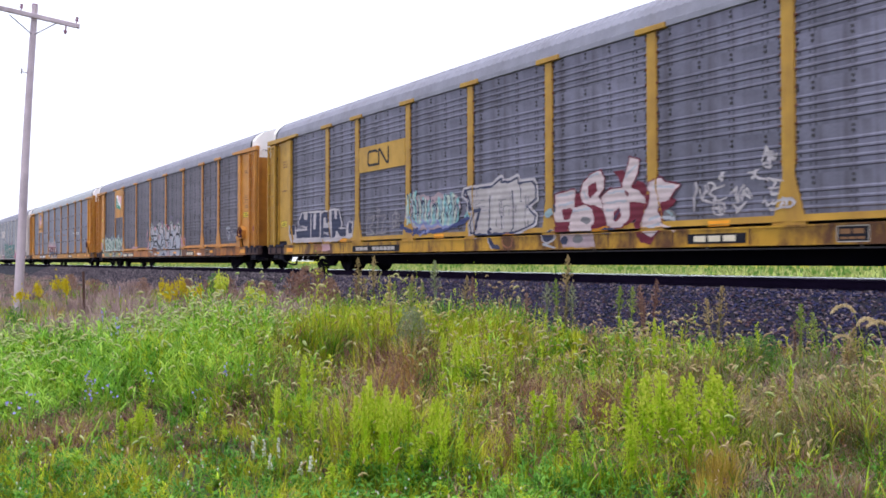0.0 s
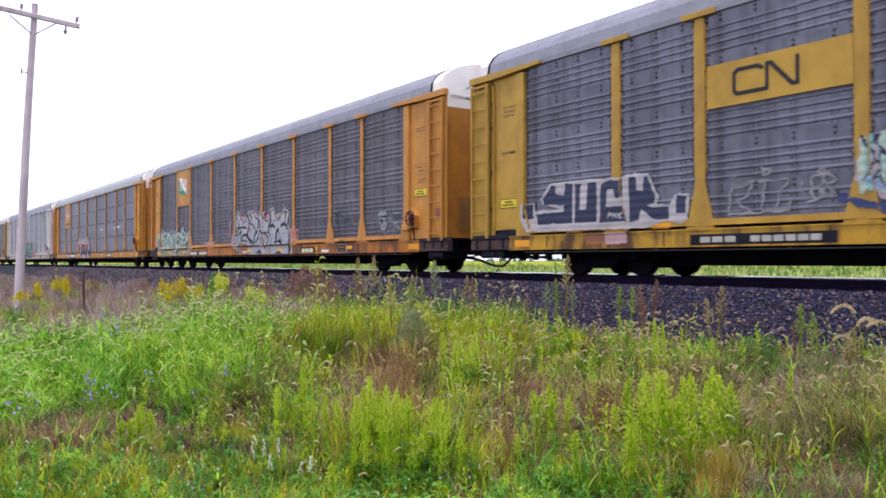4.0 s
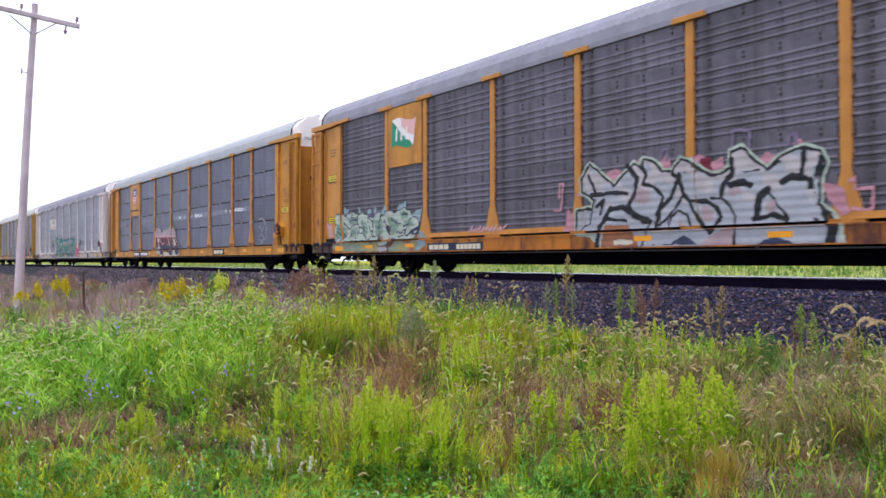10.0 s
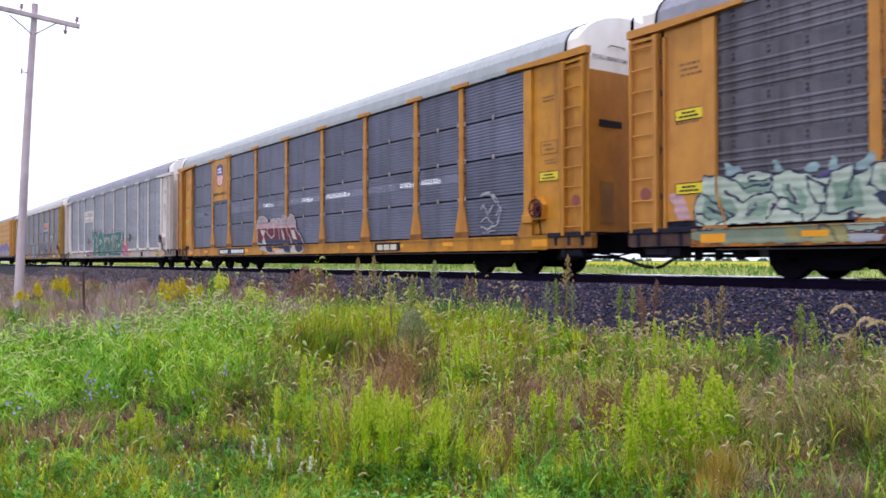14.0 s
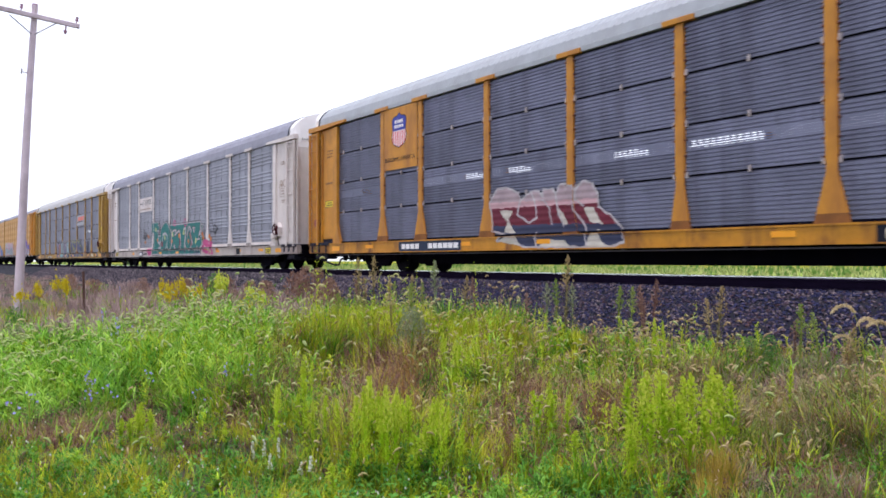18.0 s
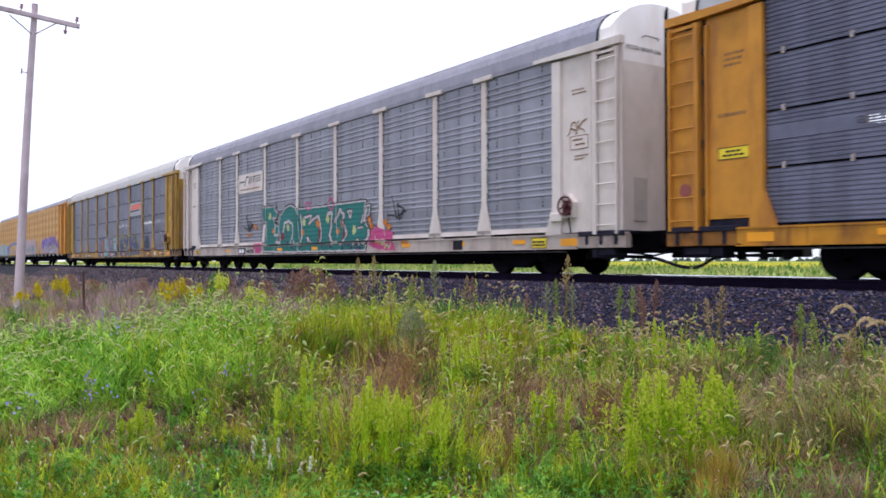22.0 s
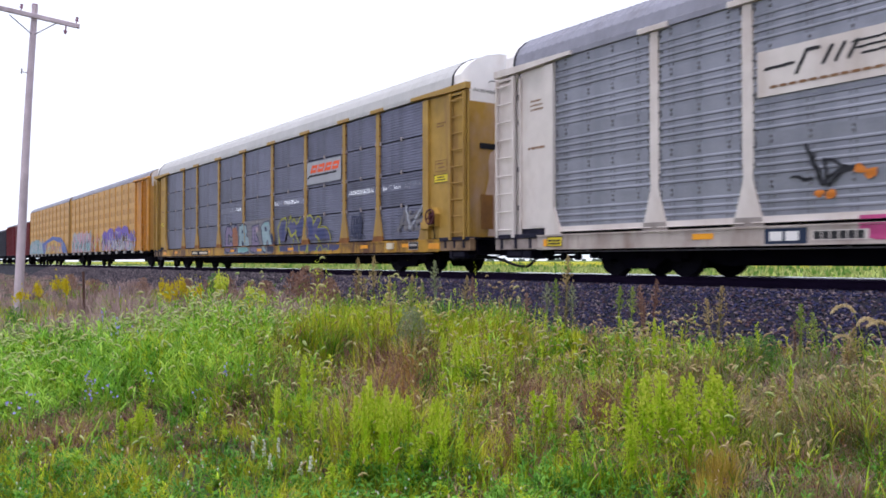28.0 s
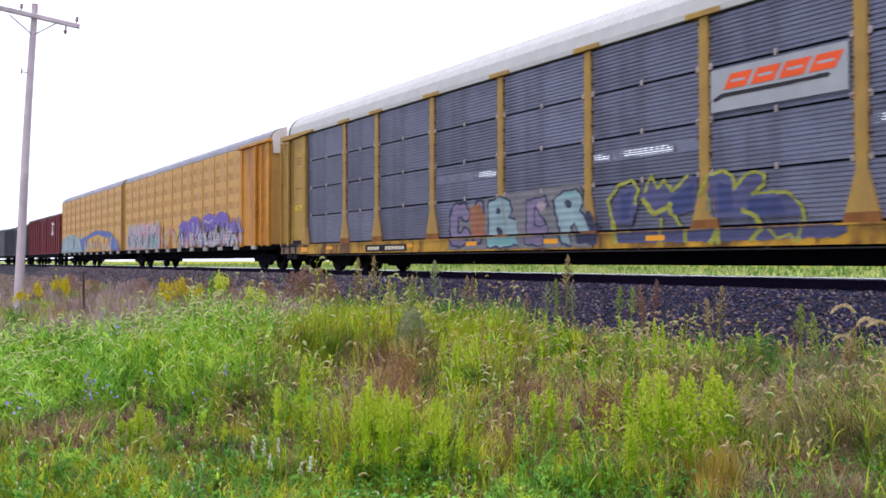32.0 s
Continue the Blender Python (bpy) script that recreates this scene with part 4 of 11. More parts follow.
def hand_brake(car, body, key):
    x, z, y = 12.22, 1.5, -HALF - 0.03
    def housing(bm):
        prism(bm, [(x - 0.17, z - 0.25), (x + 0.12, z - 0.25), (x + 0.15, z + 0.08), (x + 0.02, z + 0.26), (x - 0.08, z + 0.26), (x - 0.17, z + 0.05)], y - 0.05, y + 0.10)
        box(bm, x - 0.55, x - 0.18, y - 0.06, y + 0.1, z - 0.32, z - 0.14, 0.01)
    h = shared(key + "hand_brake", "hand_brake", housing, body, car, "hand brake housing with a dark wheel")
    def wheel(bm):
        ring = [(x - 0.02 + 0.20 * math.cos(k * 0.3927), y - 0.12, z + 0.20 * math.sin(k * 0.3927)) for k in range(17)]
        pipe(bm, ring, 0.022, 6)
        for k in range(4):
            rod(bm, (x - 0.02, y - 0.12, z), ring[k * 4 + 1], 0.016, 5)
        rod(bm, (x - 0.02, y - 0.14, z), (x - 0.02, y - 0.02, z), 0.06, 10)
        box(bm, x - 0.13, x + 0.11, y - 0.075, y - 0.05, z - 0.20, z + 0.12, 0.02)
    shared("brake_wheel", "brake_wheel", wheel, M_maroon_iron, h)
    def chain(bm):
        pipe(bm, [(x, y - 0.02, z - 0.25), (x + 0.04, y, z - 0.5), (x - 0.06, y + 0.1, z - 0.72)], 0.018)
    shared("brake_chain", "brake_chain", chain, M_dark, h)
    def lever(bm):
        pipe(bm, [(x - 0.15, y - 0.07, z + 0.1), (x - 0.06, y - 0.09, z + 0.3), (x + 0.03, y - 0.09, z + 0.3), (x + 0.14, y - 0.07, z - 0.1)], 0.016)
    shared(key + "brake_lever", "brake_lever", lever, body, h)


def end_gear(car, s):
    """Under the end: draft box, uncoupling lever, air hose, trainline cable, steps."""
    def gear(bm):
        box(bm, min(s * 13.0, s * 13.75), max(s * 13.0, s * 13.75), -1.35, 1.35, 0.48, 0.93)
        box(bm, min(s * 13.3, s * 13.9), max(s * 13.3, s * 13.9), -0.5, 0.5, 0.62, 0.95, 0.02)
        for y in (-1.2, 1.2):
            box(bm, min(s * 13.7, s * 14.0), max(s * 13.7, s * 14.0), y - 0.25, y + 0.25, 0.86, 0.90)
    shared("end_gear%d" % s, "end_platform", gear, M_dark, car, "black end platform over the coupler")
    def step(bm):
        for x in (13.0, 13.55):
            rod(bm, (s * x, -HALF + 0.05, 0.9), (s * x, -HALF + 0.02, 0.42), 0.016, 6)
        rod(bm, (s * 13.0, -HALF + 0.02, 0.42), (s * 13.55, -HALF + 0.02, 0.42), 0.016, 6)
    shared("step%d" % s, "sill_step", step, M_dark, car)
    def lever(bm):
        pipe(bm, [(s * 13.85, -HALF + 0.1, 0.62), (s * 13.9, -HALF + 0.25, 0.45), (s * 13.95, -0.6, 0.55), (s * 14.1, -0.15, 0.78)], 0.014)
        pipe(bm, [(s * 13.2, -1.1, 0.5), (s * 13.9, -0.9, 0.42), (s * 14.3, -0.8, 0.5)], 0.02)
    shared("lever%d" % s, "uncoupling_lever", lever, M_dark, car)
    def hose(bm):
        pts = [(s * 11.9, -0.75, 0.40), (s * 12.6, -0.75, 0.41), (s * 13.2, -0.70, 0.40)] + [(s * (13.45 + 0.86 * t), -0.60 + 0.35 * t, 0.39 - 0.22 * math.sin(1.5708 * t) ** 2) for t in np.linspace(0, 1, 8)]
        pipe(bm, pts, 0.036, 8)
        for q in (12.0, 12.45, 12.9):
            box(bm, s * q - 0.07, s * q + 0.07, -0.82, -0.68, 0.33, 0.50, 0.02)
            box(bm, s * q - 0.02, s * q + 0.02, -0.77, -0.73, 0.49, 0.64)
    def cable(bm):
        pts = [(s * (13.5 + 0.9 * t), 0.55 - 0.2 * t, 0.66 - 0.28 * math.sin(3.1416 * t * 0.95)) for t in np.linspace(0, 1, 8)]
        pipe(bm, pts, 0.018, 6)
    shared("hose%d" % s, "air_hose", hose, M_black, car, "hanging black rubber air hose")
    shared("cable%d" % s, "cable", cable, M_black, car)


def common_details(car, st, number):
    body, key = st["body"], st["key"]
    hand_brake(car, body, key)
    for s in (-1, 1):
        end_gear(car, s)
        dx = -LONG if s < 0 else 0.0
        off = pose(dx, 0, 0)
        def rim(bm):
            arc = roof_arc(14, 1.575, 4.90, STYLES[number]["rise"] - 0.01)
            pipe(bm, [(s * 12.99 - (LONG if s < 0 else 0.0), y, z) for y, z in arc], 0.028, 6)
        shared("rim%d_%d" % (number, s), "roof_end_seal", rim, M_black, car, "black seal round the roof's end")
        def screen(bm):
            box(bm, min(s * 12.99, s * 13.53), max(s * 12.99, s * 13.53), -HALF + 0.045, -HALF + 0.055, 0.95, 4.6)
        shared(key + "screen%d" % s, "ladder_screen", screen, body, car, "", off)
        # recess plates in a shaded tone, slots and lettering on the end door
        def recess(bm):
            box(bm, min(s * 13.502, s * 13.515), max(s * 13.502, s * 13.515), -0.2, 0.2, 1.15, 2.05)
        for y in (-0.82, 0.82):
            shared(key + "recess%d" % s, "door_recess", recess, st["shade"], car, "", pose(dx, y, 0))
        if st["slots"]:
            def slot(bm):
                box(bm, min(s * 13.50, s * 13.52), max(s * 13.50, s * 13.52), -0.36, 0.36, 3.25, 3.40)
            for y in (-0.70, 0.70):
                shared("slot%d" % s, "door_slot", slot, M_black, car, "black slot in the end door", pose(dx, y, 0))
        def hinge(bm):
            rod(bm, (s * 13.54, 0.05, -0.28), (s * 13.54, 0.05, 0.28), 0.045, 8)
        for z in (1.2, 2.6, 4.0):
            shared("hinge%d" % s, "door_latch", hinge, M_maroon_iron, car, "", pose(dx, 0, z))
        text_part(car, "EXCESS HEIGHT CAR", 0.12, E_ink, pose(s * 13.52 + dx, -0.72 * s, 4.76, 90, 0, 90 * s), "small black words on the white door top")
        # end panel stickers
        xa = 12.12 if s > 0 else -12.85
        for za in {(0, -1): (1.58,), (1, -1): (2.94, 1.55), (3, -1): (), (3, 1): (), (4, 1): (2.42,)}.get((number, s), (2.11,)):
            plate(car, "warning_sticker", xa, xa + 0.62, za, za + 0.22, M_yellow_decal, "yellow warning sticker", -HALF + 0.066, border=E_ink, bars=((0.65, 0.16, 0.25, 0.75, 3), (0.33, 0.16, 0.15, 0.85, 4)))
        if s > 0:
            plate(car, "stencil_frame", xa + 0.05, xa + 0.58, 2.72, 3.02, body, "", -HALF + 0.066, 0.003, border=E_grey, bars=((0.7, 0.14, 0.15, 0.7, 3), (0.35, 0.14, 0.3, 0.85, 3)), bar_material=E_grey)
            stencil(car, xa + 0.15, 2.48, 0.36, 0.14, 2, E_grey, seed=number)
            stencil(car, xa + 0.1, 3.9, 0.4, 0.16, 2, E_grey, seed=number + 9)
        else:
            stencil(car, xa + 0.1, 3.75, 0.45, 0.3, 3, E_grey, seed=number + 5)
            stencil(car, xa + 0.0, 2.85, 0.6, 0.14, 1, E_grey, seed=number + 6)
        def sticker(bm):
            rod(bm, (s * 13.27, -HALF + 0.046, 1.62), (s * 13.27, -HALF + 0.040, 1.62), 0.13, 16)
        if number in (1, 2):
            shared("round_sticker%d" % s, "round_sticker", sticker, E_faded_red, car, "faded round red sticker", off)
    # sill fittings
    cuts = (-11.75,) + POSTS + (11.75,)
    for k, (a, b) in enumerate(zip(cuts, cuts[1:])):
        if (k * 7 + number * 3) % 5 != 4 and not (number == 3 and k == 2):
            xm = a + (b - a) * (0.45 + 0.1 * ((k * 3 + number) % 3))
            low = 0.70 if st["low_marks"] else 0.93
            plate(car, "reflector", xm, xm + 0.44, low, low + 0.105, M_orange, "orange reflective strip", -HALF - 0.003 if st["low_marks"] else -HALF + 0.047)
    for s, xx in ((-1, -12.2), (1, 11.98)):
        plate(car, "reflector", xx - 0.05, xx + 0.45, 0.64, 0.80, M_orange, "orange reflective strip", -HALF - 0.003)
    for x in np.arange(-11.2, 11.3, 1.6):
        shared(key + "sill_rib", "sill_rib", lambda bm: box(bm, 0, 0.04, -HALF - 0.003, -HALF, 0.562, 0.863), st["sill"], car, "", pose(x, 0, 0))
    # bolts along the posts
    def bolts(bm):
        for z in np.arange(1.95, 4.7, 0.30):
            for dx in (-st["post"] - 0.035, st["post"] + 0.035):
                box(bm, dx - 0.018, dx + 0.018, -HALF + 0.045, -HALF + 0.09, z, z + 0.035)
    for x in POSTS:
        shared(key + "bolts", "bolts", bolts, M_iron_dark if key == "d" else M_rust_bolt, car, "", pose(x, 0, 0), "stuff")
    if st["gap"]:
        def clip(bm):
            box(bm, -0.022, 0.022, -HALF + 0.05, -HALF + 0.10, -0.06, 0.06, 0.004)
        for a, b in zip(cuts, cuts[1:]):
            for r in range(1, 4):
                for x in ((a + b) / 2, a + st["post"] + 0.05, b - st["post"] - 0.05):
                    shared("clip", "panel_clip", clip, M_clip, car, "", pose(x, 0, 0.95 + r * 3.85 / 4))


def text_part(parent, words, size, material, m, label=""):
    cu = bpy.data.curves.new("words", "FONT")
    cu.body, cu.size, cu.align_x, cu.align_y = words, size, "CENTER", "CENTER"
    cu.extrude = 0.002
    tmp = bpy.data.objects.new("words", cu)
    me = bpy.data.meshes.new_from_object(tmp)
    me.materials.clear()
    me.materials.append(material)
    ob = new("lettering", me)
    ob.parent, ob.matrix_basis = parent, m
    bpy.data.objects.remove(tmp)
    if label:
        tagged(ob, label)
    return ob


M_maroon_iron = mat("dark_red_iron", (0.07, 0.012, 0.018), 0.6, var=0.3)
M_clip = mat("pale_clips", (0.40, 0.34, 0.34), 0.6, 0.1, var=0.3)
M_iron_dark = mat("grey_bolts", (0.10, 0.095, 0.10), 0.6, 0.3, var=0.3)
E_faded_red = mat("faded_red_sticker", (0.30, 0.09, 0.08), 0.6, var=0.3)


def car_a(car):
    plate(car, "emblem_panel", -7.04, -4.42, 3.06, 3.84, M_lemon, "yellow name panel across one bay", -HALF + 0.058, 0.02)
    c = Canvas(-6.6, -4.9, 3.1, 3.8, 0.012, 3, 0.0)
    c.stroke([(-5.95, 3.62), (-6.02, 3.66), (-6.42, 3.66), (-6.48, 3.60), (-6.48, 3.30), (-6.42, 3.24), (-5.86, 3.24), (-5.86, 3.66), (-5.78, 3.66), (-5.40, 3.24), (-5.32, 3.24), (-5.32, 3.68)], 0.075, E_ink)
    c.build(car, "dark winding line emblem", [(-7, -4.4, 3, 4, -HALF + 0.033)], "emblem")
    plate(car, "reporting_mark", -7.38, -4.66, 0.60, 0.79, M_black, "black plate with worn pale marks", bars=((0.5, 0.55, 0.08, 0.36, 3), (0.5, 0.55, 0.45, 0.92, 6)), bar_material=E_white_worn)
    plate(car, "owner_mark", 5.15, 6.35, 0.62, 0.80, M_black, "black plate with three worn cream blocks", bars=((0.5, 0.6, 0.12, 0.88, 3),), bar_material=M_cream)
    plate(car, "stencil_plate", 7.92, 8.42, 0.60, 0.86, M_black, "", border=E_white_worn, bars=((0.65, 0.3, 0.1, 0.9, 2), (0.25, 0.15, 0.1, 0.9, 3)), bar_material=E_grey)
    stencil(car, -12.5, 2.85, 0.55, 0.12, 1, E_ink, seed=3)
    c = Canvas(-12.5, -7.0, 0.55, 2.4, seed=4, rough=0.005)
    c.fill([(-9.48, 1.13), (-8.92, 1.11), (-8.88, 0.66), (-9.45, 0.65)], P_rose)
    c.fill([(-10.08, 0.96), (-9.51, 0.95), (-9.46, 0.66), (-9.97, 0.67)], P_rust)
    c.fill([(-12.04, 1.62), (-11.65, 1.66), (-11.61, 1.43), (-11.41, 1.46), (-10.76, 1.45), (-11.37, 1.60), (-11.44, 1.70), (-11.13, 2.05), (-10.74, 2.05), (-10.08, 2.05), (-9.52, 2.02), (-9.02, 2.01), (-8.91, 2.07), (-8.39, 2.03), (-8.13, 1.56), (-8.17, 1.41), (-7.89, 1.38), (-7.77, 1.54), (-7.72, 1.57), (-7.44, 1.58), (-7.47, 1.10), (-7.58, 1.01), (-7.86, 1.06), (-7.96, 1.08), (-8.41, 0.96), (-11.84, 0.98), (-12.04, 1.24)], P_white)
    c.fill([(-11.37, 1.70), (-11.07, 2.00), (-10.94, 1.97), (-10.96, 1.80), (-10.69, 1.75), (-10.66, 2.01), (-10.43, 1.99), (-10.44, 1.13), (-11.52, 1.14), (-11.57, 1.38), (-10.70, 1.39), (-10.70, 1.54), (-11.31, 1.57)], P_navy)
    c.fill([(-10.35, 1.98), (-10.15, 1.98), (-10.21, 1.88), (-10.21, 1.41), (-10.03, 1.41), (-9.99, 1.97), (-9.73, 1.97), (-9.73, 1.13), (-10.37, 1.13)], P_navy)
    c.fill([(-9.63, 1.90), (-9.44, 1.97), (-9.05, 1.95), (-9.03, 1.61), (-9.22, 1.60), (-9.26, 1.79), (-9.44, 1.78), (-9.48, 1.44), (-9.02, 1.43), (-9.02, 1.39), (-8.92, 1.11), (-9.65, 1.11)], P_navy)
    c.fill([(-8.88, 2.00), (-8.69, 1.99), (-8.68, 1.73), (-8.53, 1.69), (-8.49, 1.98), (-8.43, 1.98), (-8.21, 1.57), (-8.24, 1.44), (-8.40, 1.40), (-8.30, 1.35), (-7.91, 1.35), (-7.89, 1.11), (-8.27, 1.12), (-8.56, 1.34), (-8.64, 1.10), (-8.86, 1.10)], P_navy)
    c.fill([(-11.96, 1.62), (-11.67, 1.62), (-11.68, 1.27), (-11.97, 1.28)], P_navy)
    c.fill([(-7.72, 1.54), (-7.50, 1.54), (-7.52, 1.22), (-7.74, 1.20)], P_navy)
    c.stroke([(-9.43, 1.18), (-9.39, 1.30), (-9.30, 1.27), (-9.38, 1.24)], 0.03, P_white)
    c.stroke([(-9.29, 1.19), (-9.25, 1.28), (-9.20, 1.20), (-9.16, 1.29)], 0.03, P_white)
    c.stroke([(-9.13, 1.25), (-9.06, 1.27), (-9.13, 1.20), (-9.05, 1.19)], 0.03, P_white)
    c.build(car, "navy block letters outlined in white spray paint", PLANES)
    c = Canvas(-7.1, -4.3, 1.0, 2.3, 0.014, seed=5)
    c.stroke([(-6.60, 1.16), (-6.56, 1.65), (-6.11, 1.68)], 0.04, P_pale_grey)
    c.stroke([(-6.51, 1.59), (-6.18, 1.63), (-6.22, 1.42), (-6.47, 1.37), (-6.15, 1.14)], 0.04, P_pale_grey)
    c.stroke([(-6.03, 1.68), (-5.51, 1.66)], 0.04, P_pale_grey)
    c.stroke([(-5.93, 1.67), (-5.97, 1.13)], 0.04, P_pale_grey)
    c.stroke([(-5.52, 1.61), (-5.69, 1.41), (-5.69, 1.15), (-5.48, 1.17), (-5.47, 1.34)], 0.04, P_pale_grey)
    c.stroke([(-5.28, 1.59), (-5.25, 1.39)], 0.04, P_pale_grey)
    c.stroke([(-6.63, 1.13), (-5.62, 1.15)], 0.04, P_pale_grey)
    c.stroke([(-6.00, 1.94), (-5.96, 1.88)], 0.04, P_pale_grey)
    c.stroke([(-5.16, 1.27), (-4.81, 1.36)], 0.04, P_pale_grey)
    c.stroke([(-6.56, 1.76), (-6.47, 1.78)], 0.04, P_pale_grey)
    c.stroke([(-4.92, 1.59), (-4.95, 1.52), (-5.03, 1.50), (-5.10, 1.54), (-5.13, 1.61), (-5.10, 1.67), (-5.02, 1.69), (-4.95, 1.66), (-4.92, 1.59)], 0.04, P_pale_grey)
    c.stroke([(-4.73, 1.60), (-4.76, 1.55), (-4.83, 1.53), (-4.89, 1.56), (-4.92, 1.62), (-4.89, 1.67), (-4.82, 1.69), (-4.76, 1.66), (-4.73, 1.60)], 0.04, P_pale_grey)
    c.stroke([(-4.93, 1.39), (-4.96, 1.34), (-5.03, 1.32), (-5.09, 1.35), (-5.12, 1.41), (-5.09, 1.47), (-5.03, 1.49), (-4.96, 1.46), (-4.93, 1.39)], 0.04, P_pale_grey)
    c.stroke([(-4.75, 1.40), (-4.77, 1.34), (-4.84, 1.32), (-4.90, 1.35), (-4.93, 1.41), (-4.90, 1.47), (-4.84, 1.49), (-4.77, 1.46), (-4.75, 1.40)], 0.04, P_pale_grey)
    c.stroke([(-4.87, 1.74), (-4.89, 1.70), (-4.93, 1.69), (-4.97, 1.71), (-4.99, 1.75), (-4.97, 1.79), (-4.93, 1.80), (-4.88, 1.78), (-4.87, 1.74)], 0.04, P_pale_grey)
    c.stroke([(-5.82, 1.81), (-5.84, 1.77), (-5.89, 1.75), (-5.94, 1.77), (-5.96, 1.82), (-5.94, 1.86), (-5.89, 1.87), (-5.84, 1.85), (-5.82, 1.81)], 0.04, P_pale_grey)
    c.build(car, "thin pale grey spray-can tag", PLANES)
    c = Canvas(-4.7, -0.9, 0.55, 2.4, seed=6)
    c.fill([(-4.42, 1.56), (-4.32, 2.05), (-3.93, 2.12), (-3.50, 2.15), (-3.17, 2.05), (-2.78, 2.18), (-2.53, 2.06), (-2.33, 1.98), (-2.02, 2.07), (-1.83, 1.78), (-1.91, 1.57), (-2.10, 1.36), (-2.91, 1.15), (-3.89, 1.19)], P_rose_grey)
    c.stroke([(-4.29, 1.38), (-4.31, 1.77), (-4.29, 2.16)], 0.10, P_pale_green)
    c.stroke([(-4.19, 1.42), (-4.22, 1.81), (-4.19, 2.20)], 0.10, P_aqua)
    c.stroke([(-4.09, 1.43), (-4.02, 1.76), (-4.04, 2.09)], 0.10, P_sky)
    c.stroke([(-3.99, 1.39), (-3.95, 1.81), (-4.00, 2.23)], 0.10, P_pale_green)
    c.stroke([(-3.89, 1.34), (-3.91, 1.79), (-3.91, 2.23)], 0.10, P_aqua)
    c.stroke([(-3.79, 1.30), (-3.72, 1.69), (-3.74, 2.08)], 0.10, P_sky)
    c.stroke([(-3.70, 1.31), (-3.71, 1.70), (-3.71, 2.08)], 0.10, P_pale_green)
    c.stroke([(-3.60, 1.35), (-3.54, 1.70), (-3.54, 2.06)], 0.10, P_aqua)
    c.stroke([(-3.51, 1.39), (-3.53, 1.68), (-3.48, 1.97)], 0.10, P_sky)
    c.stroke([(-3.41, 1.39), (-3.38, 1.67), (-3.44, 1.96)], 0.10, P_pale_green)
    c.stroke([(-3.32, 1.35), (-3.34, 1.65), (-3.25, 1.94)], 0.10, P_aqua)
    c.stroke([(-3.23, 1.30), (-3.19, 1.57), (-3.24, 1.85)], 0.10, P_sky)
    c.stroke([(-3.14, 1.27), (-3.10, 1.54), (-3.08, 1.81)], 0.10, P_pale_green)
    c.stroke([(-3.05, 1.28), (-3.02, 1.54), (-3.04, 1.81)], 0.10, P_aqua)
    c.stroke([(-2.96, 1.32), (-2.94, 1.58), (-2.98, 1.85)], 0.10, P_sky)
    c.stroke([(-2.87, 1.35), (-2.80, 1.63), (-2.91, 1.91)], 0.10, P_pale_green)
    c.stroke([(-2.78, 1.35), (-2.74, 1.66), (-2.79, 1.98)], 0.10, P_aqua)
    c.stroke([(-2.69, 1.32), (-2.67, 1.62), (-2.70, 1.93)], 0.10, P_sky)
    c.stroke([(-2.60, 1.27), (-2.61, 1.58), (-2.60, 1.89)], 0.10, P_pale_green)
    c.stroke([(-2.52, 1.24), (-2.48, 1.64), (-2.53, 2.04)], 0.10, P_aqua)
    c.stroke([(-2.43, 1.25), (-2.38, 1.64), (-2.44, 2.04)], 0.10, P_sky)
    c.stroke([(-2.35, 1.29), (-2.28, 1.65), (-2.38, 2.02)], 0.10, P_pale_green)
    c.stroke([(-2.27, 1.32), (-2.27, 1.71), (-2.22, 2.09)], 0.10, P_aqua)
    c.stroke([(-2.18, 1.32), (-2.19, 1.66), (-2.19, 1.99)], 0.10, P_sky)
    c.stroke([(-2.10, 1.29), (-2.08, 1.66), (-2.14, 2.03)], 0.10, P_pale_green)
    c.stroke([(-2.02, 1.24), (-1.95, 1.57), (-1.96, 1.91)], 0.10, P_aqua)
    c.stroke([(-4.25, 1.59), (-4.10, 1.82), (-4.31, 2.25)], 0.03, P_navy)
    c.stroke([(-4.10, 1.58), (-4.02, 1.98), (-4.10, 2.20)], 0.03, P_navy)
    c.stroke([(-3.95, 1.51), (-3.90, 1.82), (-4.03, 2.04)], 0.03, P_navy)
    c.stroke([(-3.80, 1.59), (-3.73, 1.83), (-3.90, 2.08)], 0.03, P_navy)
    c.stroke([(-3.65, 1.56), (-3.58, 1.84), (-3.74, 2.20)], 0.03, P_navy)
    c.stroke([(-3.51, 1.50), (-3.46, 1.74), (-3.60, 1.98)], 0.03, P_navy)
    c.stroke([(-3.36, 1.53), (-3.32, 1.76), (-3.39, 2.01)], 0.03, P_navy)
    c.stroke([(-3.22, 1.56), (-3.19, 1.88), (-3.20, 2.07)], 0.03, P_navy)
    c.stroke([(-3.08, 1.55), (-3.01, 1.81), (-3.12, 1.99)], 0.03, P_navy)
    c.stroke([(-2.95, 1.47), (-2.90, 1.84), (-2.92, 1.99)], 0.03, P_navy)
    c.stroke([(-2.81, 1.41), (-2.76, 1.67), (-2.88, 1.88)], 0.03, P_navy)
    c.stroke([(-2.68, 1.51), (-2.64, 1.74), (-2.63, 2.03)], 0.03, P_navy)
    c.stroke([(-2.55, 1.52), (-2.48, 1.88), (-2.54, 2.08)], 0.03, P_navy)
    c.stroke([(-2.42, 1.48), (-2.34, 1.71), (-2.48, 2.06)], 0.03, P_navy)
    c.stroke([(-2.29, 1.49), (-2.17, 1.75), (-2.29, 2.05)], 0.03, P_navy)
